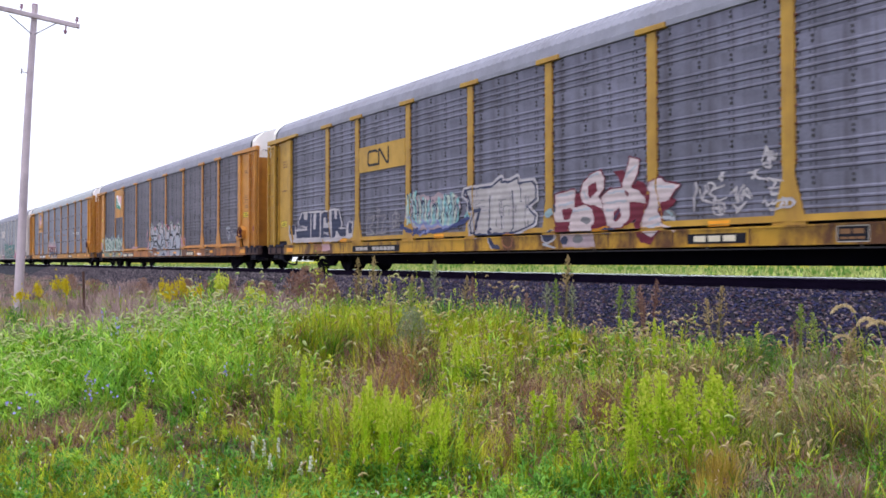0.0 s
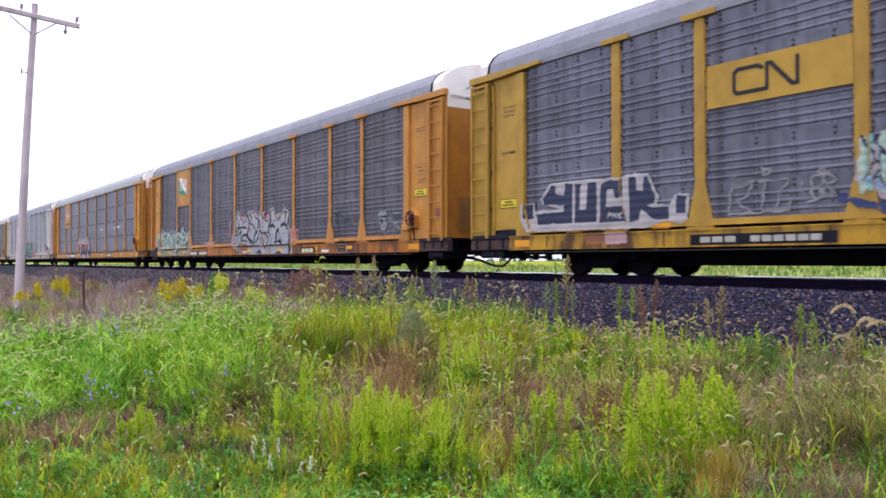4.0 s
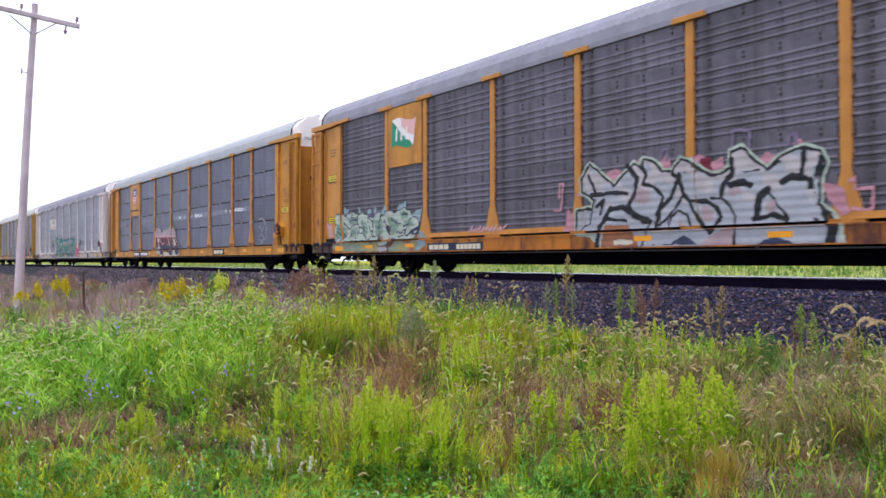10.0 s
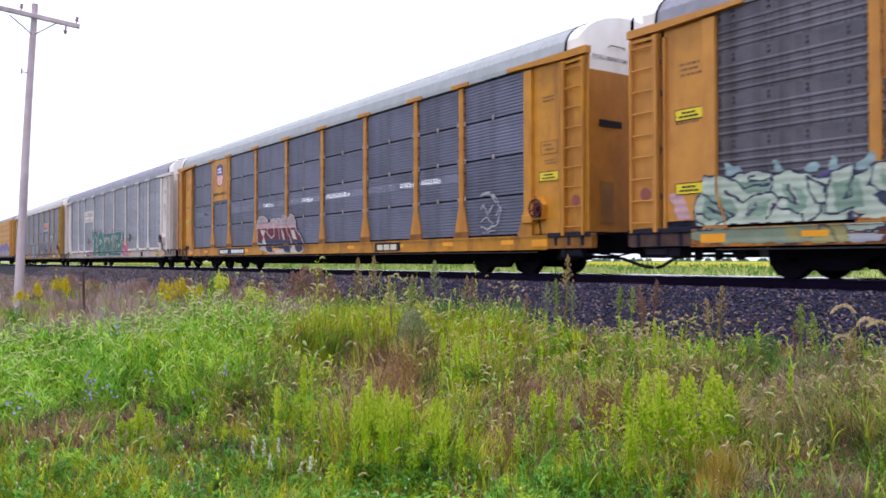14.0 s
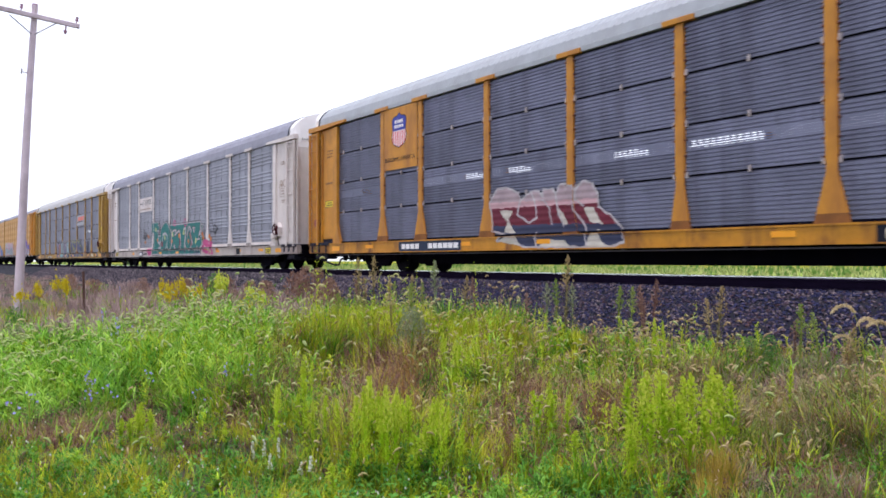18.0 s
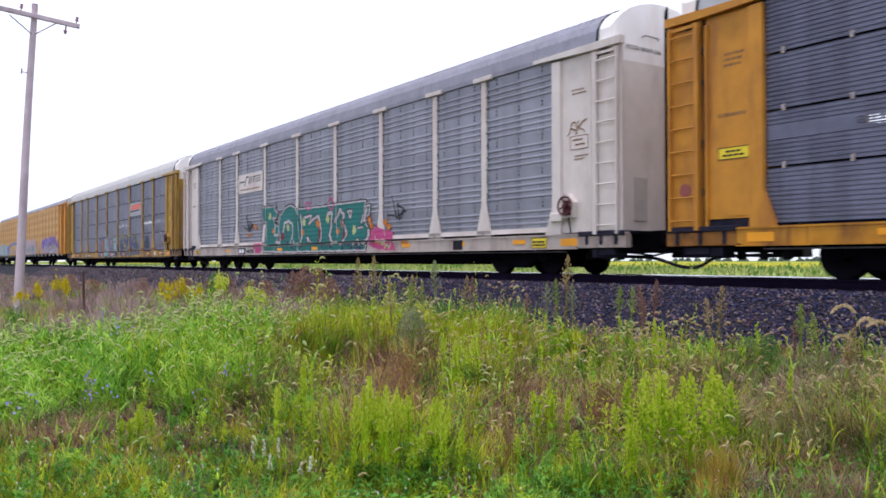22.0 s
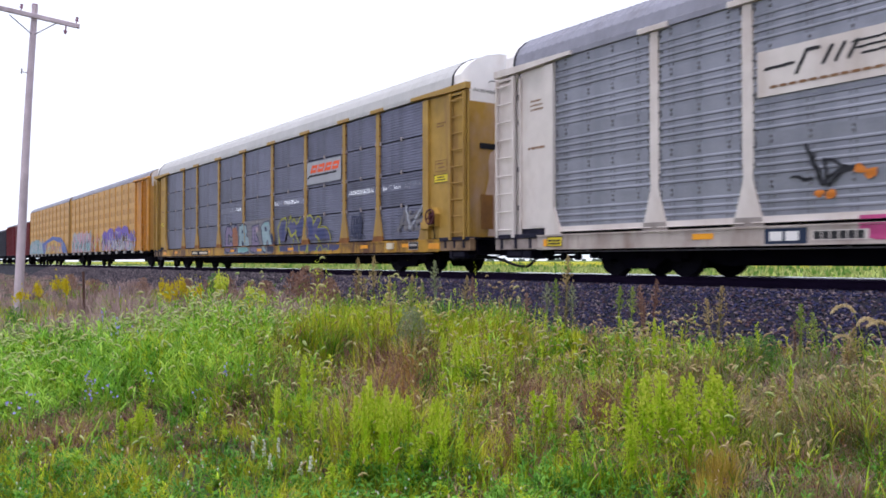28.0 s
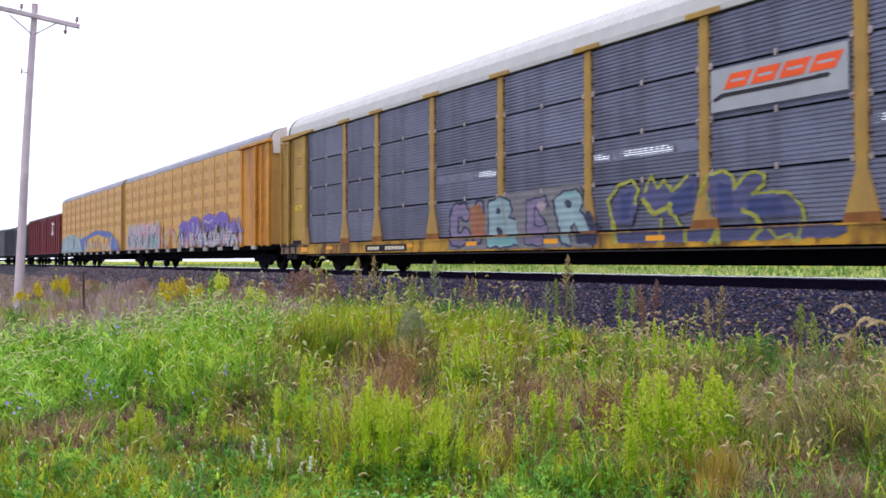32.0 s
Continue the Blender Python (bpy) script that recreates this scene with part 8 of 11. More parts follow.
def car_e(car):
    rng = np.random.default_rng(48)
    ys = np.linspace(-0.80, 1.25, 24)
    top = 3.0 + 0.9 * np.clip((ys + 0.8) / 0.8, 0, 1) + rng.normal(0, 0.05, 24)
    rows = np.linspace(0.0, 1.0, 5)
    v = [(13.524 - 0.06 * (y / 1.3) ** 2, y + (0.10 * math.sin(9 * k) if i == 0 else 0.0), 0.96 + (z - 0.96) * k) for i, (y, z) in enumerate(zip(ys, top)) for k in rows]
    tagged(sheet("bare_patch", v, [(i * 5 + j, (i + 1) * 5 + j, (i + 1) * 5 + j + 1, i * 5 + j + 1) for i in range(23) for j in range(4)], M_bare, car), "pinkish white primer where the yellow has peeled")
    plate(car, "emblem_panel", 4.46, 6.92, 2.98, 3.74, M_pale_panel, "pale board across one bay", -HALF + 0.058, 0.02)
    c = Canvas(4.5, 6.95, 2.95, 3.75, 0.012, 3, 0.0)
    for i in range(4):
        x = 4.72 + i * 0.52
        c.fill([(x, 3.36), (x + 0.44, 3.36), (x + 0.58, 3.62), (x + 0.14, 3.62)], E_orange)
        c.stroke([(x + 0.18, 3.49), (x + 0.40, 3.49)], 0.05, M_pale_panel)
    c.stroke([(4.55, 3.2), (4.7, 3.26), (6.6, 3.27)], 0.07, E_ink)
    c.build(car, "four slanted orange-red blocks over a dark line", [(4.4, 7.0, 2.9, 3.8, -HALF + 0.033)], "emblem")
    plate(car, "reporting_mark", -7.75, -5.45, 0.60, 0.80, M_black, "black plate with pale marks", bars=((0.5, 0.5, 0.06, 0.36, 4), (0.5, 0.5, 0.50, 0.95, 6)), bar_material=M_cream)
    plate(car, "stencil_plate", 10.97, 11.45, 0.63, 0.85, M_black, "", border=E_white_worn, bars=((0.6, 0.3, 0.1, 0.9, 3),), bar_material=E_white_worn)
    plate(car, "cream_box", 9.9, 10.2, 0.66, 0.84, M_cream, "small cream junction box", thick=0.08)
    c = Canvas(-3.8, 2.0, 0.55, 2.4, seed=44)
    c.fill([(-3.5, 0.6), (-3.2, 1.7), (-1.5, 1.9), (1.2, 2.0), (1.6, 0.6)], P_faint)
    c.letters("CI", -3.45, 0.72, 1.6, 1.05, 0.30, [(0.14, P_navy), (0.0, P_lilac)], 0.0, 0.05)
    c.fill([(-2.64, 1.67), (-2.25, 1.76), (-2.00, 1.41), (-2.06, 0.89), (-2.57, 0.90)], P_rust)
    c.stroke([(-1.86, 1.76), (-1.45, 1.86), (-1.10, 1.73), (-1.03, 1.51), (-1.15, 1.34), (-0.81, 1.23), (-0.69, 1.00), (-0.76, 0.71), (-1.22, 0.66), (-1.87, 0.67), (-1.86, 1.76)], 0.10, P_navy)
    c.fill([(-1.86, 1.76), (-1.45, 1.86), (-1.10, 1.73), (-1.03, 1.51), (-1.15, 1.34), (-0.81, 1.23), (-0.69, 1.00), (-0.76, 0.71), (-1.22, 0.66), (-1.87, 0.67)], P_sky)
    c.blot(-1.52, 1.52, 0.10, 0.08, P_navy)
    c.blot(-1.43, 1.02, 0.12, 0.10, P_navy)
    c.fill([(-1.84, 0.96), (-0.76, 0.93), (-0.78, 0.70), (-1.84, 0.69)], P_aqua, only=P_sky)
    c.fill([(1.18, 1.19), (1.48, 1.37), (1.77, 0.99), (1.71, 0.65), (1.12, 0.68)], P_navy)
    c.fill([(-0.99, 1.65), (-0.43, 1.62), (-0.43, 0.68), (-0.76, 0.69)], P_faint)
    c.stroke([(-0.48, 1.69), (0.11, 1.76), (0.21, 1.57), (-0.19, 1.52), (0.00, 1.29), (0.19, 1.09), (0.10, 0.67), (-0.49, 0.71), (-0.48, 1.69)], 0.09, P_navy)
    c.fill([(-0.48, 1.69), (0.11, 1.76), (0.21, 1.57), (-0.19, 1.52), (0.00, 1.29), (0.19, 1.09), (0.10, 0.67), (-0.49, 0.71)], P_lilac)
    c.stroke([(-0.21, 1.53), (-0.23, 1.12), (0.16, 1.11)], 0.05, P_navy)
    c.blot(0.00, 1.56, 0.15, 0.11, P_rose_grey)
    c.stroke([(0.41, 1.64), (0.67, 1.83), (1.10, 1.83), (1.26, 1.66), (1.20, 1.40), (1.35, 1.20), (1.48, 0.93), (1.16, 0.91), (1.06, 1.17), (0.91, 1.08), (0.96, 0.68), (0.71, 0.69), (0.57, 1.09), (0.46, 1.44), (0.41, 1.64)], 0.10, P_navy)
    c.fill([(0.41, 1.64), (0.67, 1.83), (1.10, 1.83), (1.26, 1.66), (1.20, 1.40), (1.35, 1.20), (1.48, 0.93), (1.16, 0.91), (1.06, 1.17), (0.91, 1.08), (0.96, 0.68), (0.71, 0.69), (0.57, 1.09), (0.46, 1.44)], P_sky)
    c.blot(0.86, 1.57, 0.11, 0.09, P_navy)
    c.stroke([(0.67, 1.76), (1.06, 1.75)], 0.05, P_aqua)
    c.build(car, "pale blue and lilac letters with dark outline", PLAIN_PLANES)
    c = Canvas(0.9, 6.9, 0.55, 2.6, seed=45, rough=0.006)
    c.fill([(2.03, 1.04), (2.15, 1.60), (2.36, 1.76), (2.70, 1.81), (2.78, 1.44), (2.61, 1.03)], P_dusk)
    c.fill([(2.78, 1.59), (2.94, 1.84), (3.56, 1.73), (3.93, 1.88), (4.18, 1.89), (4.11, 1.25), (3.63, 1.15), (3.17, 1.19)], P_dusk)
    c.fill([(4.35, 1.27), (4.40, 1.84), (4.63, 1.90), (4.86, 1.80), (4.92, 1.58), (5.21, 1.80), (5.46, 1.80), (5.40, 1.56), (5.27, 1.46), (5.70, 1.45), (6.05, 1.30), (6.17, 1.04), (4.55, 1.06)], P_dusk)
    c.fill([(2.19, 0.91), (3.92, 0.92), (6.10, 0.95), (7.12, 0.84), (6.70, 0.68), (4.62, 0.66), (2.19, 0.67)], P_dusk)
    c.fill([(2.36, 1.65), (2.61, 1.69), (2.53, 1.15), (2.32, 1.12)], P_blue, only=P_dusk)
    c.fill([(3.48, 1.46), (4.07, 1.76), (4.06, 1.28), (3.63, 1.19)], P_blue, only=P_dusk)
    c.fill([(4.56, 1.73), (4.83, 1.65), (4.89, 1.21), (4.62, 1.17)], P_blue, only=P_dusk)
    c.fill([(5.15, 1.36), (5.76, 1.37), (5.87, 1.11), (5.21, 1.09)], P_blue, only=P_dusk)
    c.stroke([(2.23, 0.69), (2.10, 1.16), (1.99, 1.55), (2.28, 1.85), (2.62, 1.93), (2.78, 1.74), (2.69, 1.44)], 0.07, P_lime)
    c.stroke([(2.94, 1.67), (3.10, 1.98), (3.25, 1.71), (3.41, 1.86), (3.60, 1.63), (3.93, 1.89)], 0.06, P_lime)
    c.stroke([(2.90, 1.51), (3.17, 1.21), (3.56, 1.37)], 0.10, P_lime)
    c.stroke([(3.52, 1.40), (3.56, 1.21)], 0.10, P_lime)
    c.stroke([(3.63, 1.16), (3.78, 0.98)], 0.06, P_lime)
    c.stroke([(4.21, 1.53), (4.39, 1.87), (4.70, 1.92), (4.89, 1.80), (4.92, 1.58), (5.12, 1.81), (5.28, 1.85), (5.49, 1.78), (5.46, 1.60), (5.27, 1.46)], 0.06, P_lime)
    c.stroke([(5.27, 1.48), (5.88, 1.46), (6.13, 1.24), (6.19, 1.01), (6.10, 0.64)], 0.05, P_lime)
    c.stroke([(5.08, 1.20), (5.33, 1.06), (5.45, 0.86), (5.27, 0.66)], 0.08, P_lime)
    c.stroke([(5.58, 0.85), (5.75, 0.69), (5.99, 0.74), (6.04, 0.64)], 0.05, P_lime)
    c.stroke([(3.33, 1.11), (3.36, 0.64)], 0.06, P_lime)
    c.stroke([(4.46, 0.64), (4.59, 0.84), (4.62, 0.64)], 0.10, P_lime)
    c.stroke([(3.92, 0.91), (3.92, 0.68)], 0.08, P_lime)
    c.stroke([(2.12, 1.10), (2.23, 0.69)], 0.12, P_lime)
    c.stroke([(4.37, 1.52), (4.43, 1.21)], 0.04, P_lime)
    c.build(car, "dark blue shapes with yellow outlines", PLAIN_PLANES)
    c = Canvas(7.0, 8.7, 0.95, 2.4, 0.016, seed=46)
    c.stroke([(7.66, 1.74), (7.61, 1.49), (7.57, 1.10)], 0.07, P_navy)
    c.stroke([(7.66, 1.72), (7.93, 1.71), (7.98, 1.33)], 0.07, P_navy)
    c.stroke([(7.77, 1.68), (7.81, 1.04)], 0.07, P_navy)
    c.stroke([(7.93, 1.69), (7.88, 1.06)], 0.07, P_navy)
    c.stroke([(8.07, 1.68), (8.04, 1.01)], 0.07, P_navy)
    c.stroke([(7.70, 1.39), (8.11, 1.41)], 0.07, P_navy)
    c.stroke([(7.58, 1.31), (7.75, 1.07), (7.93, 1.28)], 0.07, P_navy)
    c.stroke([(8.11, 1.85), (8.16, 1.63), (8.13, 1.05)], 0.07, P_navy)
    c.stroke([(8.22, 1.71), (8.19, 1.02)], 0.07, P_navy)
    c.stroke([(7.93, 1.28), (8.26, 1.13)], 0.07, P_navy)
    c.build(car, "dark blue scribbled tag", PLAIN_PLANES)
    c = Canvas(9.5, 11.7, 0.95, 2.1, 0.016, seed=47)
    c.letters("AKE", 10.3, 1.15, 1.3, 0.6, 0.10, [(0, P_faint)], 0.3)
    c.letters("V", 10.5, 1.2, 0.9, 0.7, 0.06, [(0, P_silver)], 0.3)
    c.build(car, "faded pale spray-can tag", PLAIN_PLANES)


E_white_worn = mat("worn_white_stencil", (0.42, 0.38, 0.36), 0.6, var=0.35, grain=40)
M_bare = mat("peeled_primer", (0.58, 0.44, 0.38), 0.6, var=0.15, dirt=(0.34, 0.20, 0.13), dirt_amount=0.6, dirt_scale=1.6, streak=0.5)
M_pale_panel = mat("pale_board", (0.34, 0.34, 0.38), 0.55, var=0.12)
for k, (deco, (car, x)) in enumerate(zip((car_a, car_b, car_c, car_d, car_e), CARS)):
    common_details(car, STYLES[k], k)
    deco(car)


# ---- the cars that follow ----
def articulated_unit(x_mid, length, right_end, number):
    """One half of a two-unit articulated car carrier with smooth yellow sides."""
    car = empty("articulated_autorack", pose(0, TRACK_Y, 0), "smooth yellow articulated autorack car with painted lower sides", "railway car", "cars of the freight train")
    CARS.append((car, x_mid))
    h = length / 2
    n = 12 if right_end else 11
    step = (length - (3.4 if right_end else 0.6)) / n
    for side in (-1, 1):
        turn = pose(0, 0, 0, 0, 0, 0 if side < 0 else 180)
        for i in range(n):
            a = -h + 0.3 + i * step
            def pan(bm):
                box(bm, -step / 2 + 0.02, step / 2 - 0.02, -1.52, -1.47, 0.98, 5.02)
                box(bm, -step / 2 - 0.04, -step / 2 + 0.03, -1.57, -1.5, 0.98, 5.02, 0.008)
            o = shared("f_panel%.2f" % step, "side_panel", pan, M_yellow_smooth, car)
            o.matrix_basis = (turn if side < 0 else turn @ Matrix.Diagonal((-1, 1, 1, 1))) @ pose(a + step / 2, 0, 0)
            if side < 0:
                def vent(bm):
                    box(bm, -step * 0.36, step * 0.36, -1.526, -1.52, 0, 0.30)
                for r in range(4):
                    shared("f_vent%.2f" % step, "vent", vent, M_vent, car, "", pose(a + step / 2, 0, 2.55 + r * 0.62))
    def underside(bm):
        box(bm, -h, h, -1.5, 1.5, 0.78, 0.97)
        prism(bm, [(-h + 2.2, 0.78), (-h + 3.2, 0.45), (h - 3.2, 0.45), (h - 2.2, 0.78)], -0.9, 0.9)
    part("underframe", bm_of(underside), M_dark, car, "black underframe")
    for x in np.arange(-h + 1, h - 0.5, 1.9):
        shared("pocket", "stake_pocket", lambda bm: box(bm, 0, 0.5, -1.56, -1.5, 0.80, 0.95), E_white_worn, car, "", pose(x, 0, 0))
    def roof(bm):
        arc = [(y * 0.97, z - 4.90 + 5.03) for y, z in roof_arc(12, 1.57, 4.90, 0.62)]
        k = 60
        rings = [[bm.verts.new((-h + 0.1 + (length - 0.2) * i / k, y, z + (0.015 if i % 2 else 0.0))) for y, z in arc] for i in range(k + 1)]
        for a, b in zip(rings, rings[1:]):
            for j in range(len(arc) - 1):
                bm.faces.new((a[j], a[j + 1], b[j + 1], b[j]))
    part("roof", bm_of(roof), M_roof, car, "grey steel roof")
    ends = (-1, 1)
    for s in ends:
        def end(bm):
            arc = [(y * 0.95, z - 4.90 + 5.02) for y, z in roof_arc(12, 1.57, 4.90, 0.60)]
            vs = [bm.verts.new((s * (h - 0.12), y, z)) for y, z in arc + [(-1.49, 0.97), (1.49, 0.97)]]
            bm.faces.new(vs)
        part("end_wall", bm_of(end), M_yellow_smooth if (s > 0) == right_end or s > 0 else M_dark, car)
    if right_end:
        for k, (a, b) in enumerate(((h - 3.05, h - 2.8), (h - 1.5, h - 1.3), (h - 0.35, h - 0.1))):
            part("end_post", bm_of(lambda bm: box(bm, a, b, -1.60, -1.48, 0.9, 5.0, 0.01)), M_yellow, car)
        part("end_side_panel", bm_of(lambda bm: box(bm, h - 3.0, h - 0.12, -1.54, -1.49, 0.95, 5.0)), M_yellow, car)
        part("bracket", bm_of(lambda bm: box(bm, h - 3.2, h, -1.66, -1.48, 4.92, 5.04, 0.01)), M_yellow, car)
        def ladder(bm):
            for x in (h - 1.25, h - 0.65):
                box(bm, x - 0.03, x + 0.03, -1.68, -1.6, 0.9, 4.8)
            for z in np.arange(1.1, 4.8, 0.43):
                rod(bm, (h - 1.25, -1.65, z), (h - 0.65, -1.65, z), 0.017, 6)
        part("ladder", bm_of(ladder), M_yellow, car)
        def white_top(bm):
            arc = [(y * 0.93, z - 4.90 + 5.03) for y, z in roof_arc(12, 1.57, 4.90, 0.62)]
            prism(bm, [(-1.40, 4.5)] + arc[::-1] + [(1.40, 4.5)], h - 0.1, h - 0.02, "x")
        part("end_door_top", bm_of(white_top), M_white, car, "white painted upper end door")
    else:
        def bellows(bm):
            box(bm, h + 0.0, h + 0.5, -1.35, 1.35, 1.0, 5.3, 0.03)
        part("diaphragm", bm_of(bellows), M_black, car, "black diaphragm between the two units")
    add_trucks(car, (-h + 1.9, h - 1.6) if right_end else (-h + 2.0,))
    return car


def bm_of(make):
    bm = bmesh.new()
    make(bm)
    return bm


M_yellow_smooth = mat("smooth_yellow_side", (0.56, 0.315, 0.09), 0.5, var=0.1, dirt=(0.36, 0.19, 0.07), dirt_amount=0.6, streak=0.3)
M_vent = mat("vent_shade", (0.44, 0.24, 0.075), 0.6, var=0.3, scale=1.2, dirt=(0.56, 0.315, 0.09), dirt_amount=0.8, dirt_scale=0.6)
E0 = 10.82 - 3 * PITCH
unit1 = articulated_unit(E0 - 25.95, 21.9, True, 1)
unit2 = articulated_unit(E0 - 47.05, 19.3, False, 2)
flat = [(-12, 12, 0.9, 5, -1.60)]


def scrawl(c, x0, x1, low, top, paints, count, seed, width=0.14):
    """Many short upright strokes of several colours between two heights."""
    rng = random.Random(seed)
    for _ in range(count):
        x, z = rng.uniform(x0, x1), rng.uniform(low, max(low + 0.05, top - 0.35))
        k = rng.uniform(0.25, 0.6)
        c.stroke([(x, z), (x + rng.uniform(-0.25, 0.25), min(top, z + k))], width * rng.uniform(0.6, 1.5), rng.choice(paints))


c = Canvas(-10.6, 8.8, 0.95, 2.9, 0.03, seed=51, rough=0.02)
c.fill([(-10.1, 1.0), (-9.5, 2.2), (-7.3, 2.4), (-3.6, 2.3), (-3.2, 1.0)], P_rose)
scrawl(c, -9.9, -3.4, 1.0, 2.45, (P_aqua, P_sky, P_white, P_rose, P_pink_pale, P_silver), 110, 1)
scrawl(c, -9.7, -3.6, 1.0, 1.8, (P_aqua, P_teal, P_sky), 60, 2, 0.10)
scrawl(c, -9.7, -3.6, 1.0, 2.2, (P_maroon, P_navy, P_pink), 26, 3, 0.07)
scrawl(c, -3.2, -0.2, 1.0, 2.1, (P_lemon_spray, P_orange, P_rose, P_maroon, P_yellow_spray), 46, 4)
for x, z, r in ((0.7, 2.0, 0.7), (2.2, 2.05, 0.9), (4.2, 2.1, 0.9), (5.8, 2.15, 0.8), (7.2, 1.75, 0.6), (8.0, 1.6, 0.35)):
    c.blot(x, z, r, r * 0.42, P_violet_bright)
scrawl(c, 0.0, 8.2, 1.0, 2.1, (P_violet_bright, P_lilac, P_violet_bright, P_silver), 90, 5)
scrawl(c, 0.0, 8.2, 0.98, 1.6, (P_white, P_silver, P_pink_pale), 80, 6)
scrawl(c, 0.0, 8.2, 0.98, 2.0, (P_navy, P_black), 40, 7, 0.06)
c.stroke([(3.6, 2.2), (4.2, 2.05), (4.7, 2.2)], 0.07, P_white)
c.build(unit1, "violet, pink and aqua painted letters along the lower side", flat)
c = Canvas(-9.6, 9.5, 0.95, 2.8, 0.03, seed=52, rough=0.02)
c.fill([(-9.4, 1.0), (-9.1, 1.9), (-5.4, 2.4), (-2.6, 2.0), (-1.2, 1.0)], P_sky)
scrawl(c, -9.3, -1.6, 1.0, 2.3, (P_aqua, P_sky, P_white, P_silver, P_teal), 90, 8)
c.fill([(-1.5, 1.0), (-2.4, 1.9), (2.9, 2.45), (6.7, 2.25), (8.6, 1.6), (9.3, 1.0)], P_blue_bright)
c.fill([(-0.9, 1.0), (0.6, 1.9), (3.5, 2.15), (6.2, 1.8), (7.4, 1.0)], P_yellow_spray)
scrawl(c, -0.6, 7.2, 1.0, 1.9, (P_yellow_spray, P_orange, P_lemon_spray, P_rose, P_maroon), 70, 9, 0.12)
scrawl(c, -2.0, 9.0, 1.0, 1.6, (P_blue_bright, P_lilac, P_sky), 24, 10, 0.12)
c.build(unit2, "aqua, yellow and blue painted letters along the lower side", flat)


def boxcar(x_mid, length, top, material, label, roofm, bars):
    car = empty("boxcar", pose(0, TRACK_Y, 0), label, "railway car", "cars of the freight train")
    CARS.append((car, x_mid))
    h = length / 2
    part("body", bm_of(lambda bm: box(bm, -h, h, -1.45, 1.45, 0.95, top, 0.02)), material, car)
    for x in np.arange(-h, h + 0.01, length / 16):
        if abs(x) > 1.7:
            part("side_rib", bm_of(lambda bm: box(bm, x - 0.04, x + 0.04, -1.53, -1.44, 1.0, top - 0.1)), material, car)
    for s in (-1, 1):
        d = part("sliding_door", bm_of(lambda bm: (box(bm, -1.5, 1.5, s * 1.46 - 0.04, s * 1.46 + 0.04, 1.05, top - 0.2, 0.01), [box(bm, x - 0.03, x + 0.03, s * 1.5 - 0.05, s * 1.5 + 0.05, 1.1, top - 0.25) for x in (-1.1, -0.4, 0.4, 1.1)])), material, car, "corrugated sliding door")
    part("side_sill", bm_of(lambda bm: box(bm, -h, h, -1.52, 1.52, 0.72, 0.97)), M_dark, car)
    def roof(bm):
        prism(bm, [(-1.55, top - 0.02), (1.55, top - 0.02), (1.5, top + 0.06), (0, top + 0.22), (-1.5, top + 0.06)], -h - 0.05, h + 0.05, "x")
    part("roof", bm_of(roof), roofm, car)
    def lad(bm):
        for z in np.arange(1.1, top - 0.2, 0.4):
            rod(bm, (h - 0.6, -1.58, z), (h - 0.08, -1.58, z), 0.02, 6)
            rod(bm, (-h + 0.08, -1.58, z), (-h + 0.6, -1.58, z), 0.02, 6)
    part("ladder", bm_of(lad), material, car)
    if bars:
        plate(car, "side_mark", h - 3.6, h - 2.2, 2.5, 3.7, material, "white marks on the red side", -1.54, 0.004, bars=((0.85, 0.18, 0.2, 1.0, 4), (0.45, 0.5, 0.35, 0.6, 1), (0.15, 0.12, 0.0, 0.9, 3)), bar_material=E_white)
    add_trucks(car, (-h + 2.3, h - 2.3))
    return car


M_slate = mat("slate_blue_paint", (0.05, 0.055, 0.075), 0.6, var=0.2, dirt=(0.03, 0.03, 0.035), dirt_amount=0.5)
M_grey_car = mat("grey_car_paint", (0.16, 0.16, 0.18), 0.6, var=0.2, dirt=(0.1, 0.09, 0.09), dirt_amount=0.5)
boxcar(E0 - 66.0, 16.2, 4.25, M_red_paint, "dark red boxcar with white side marks", M_roof, True)
boxcar(E0 - 83.5, 16.4, 4.0, M_slate, "dark slate-blue boxcar with sliding side doors", M_roof, False)
boxcar(E0 - 101.0, 16.4, 4.1, M_grey_car, "dull grey boxcar with sliding side doors", M_roof, False)
# ---- utility pole ----
M_insulator = mat("pole_fittings", (0.30, 0.16, 0.24), 0.35, var=0.2)
M_iron = mat("galvanised_iron", (0.25, 0.22, 0.25), 0.5, 0.6, var=0.2)


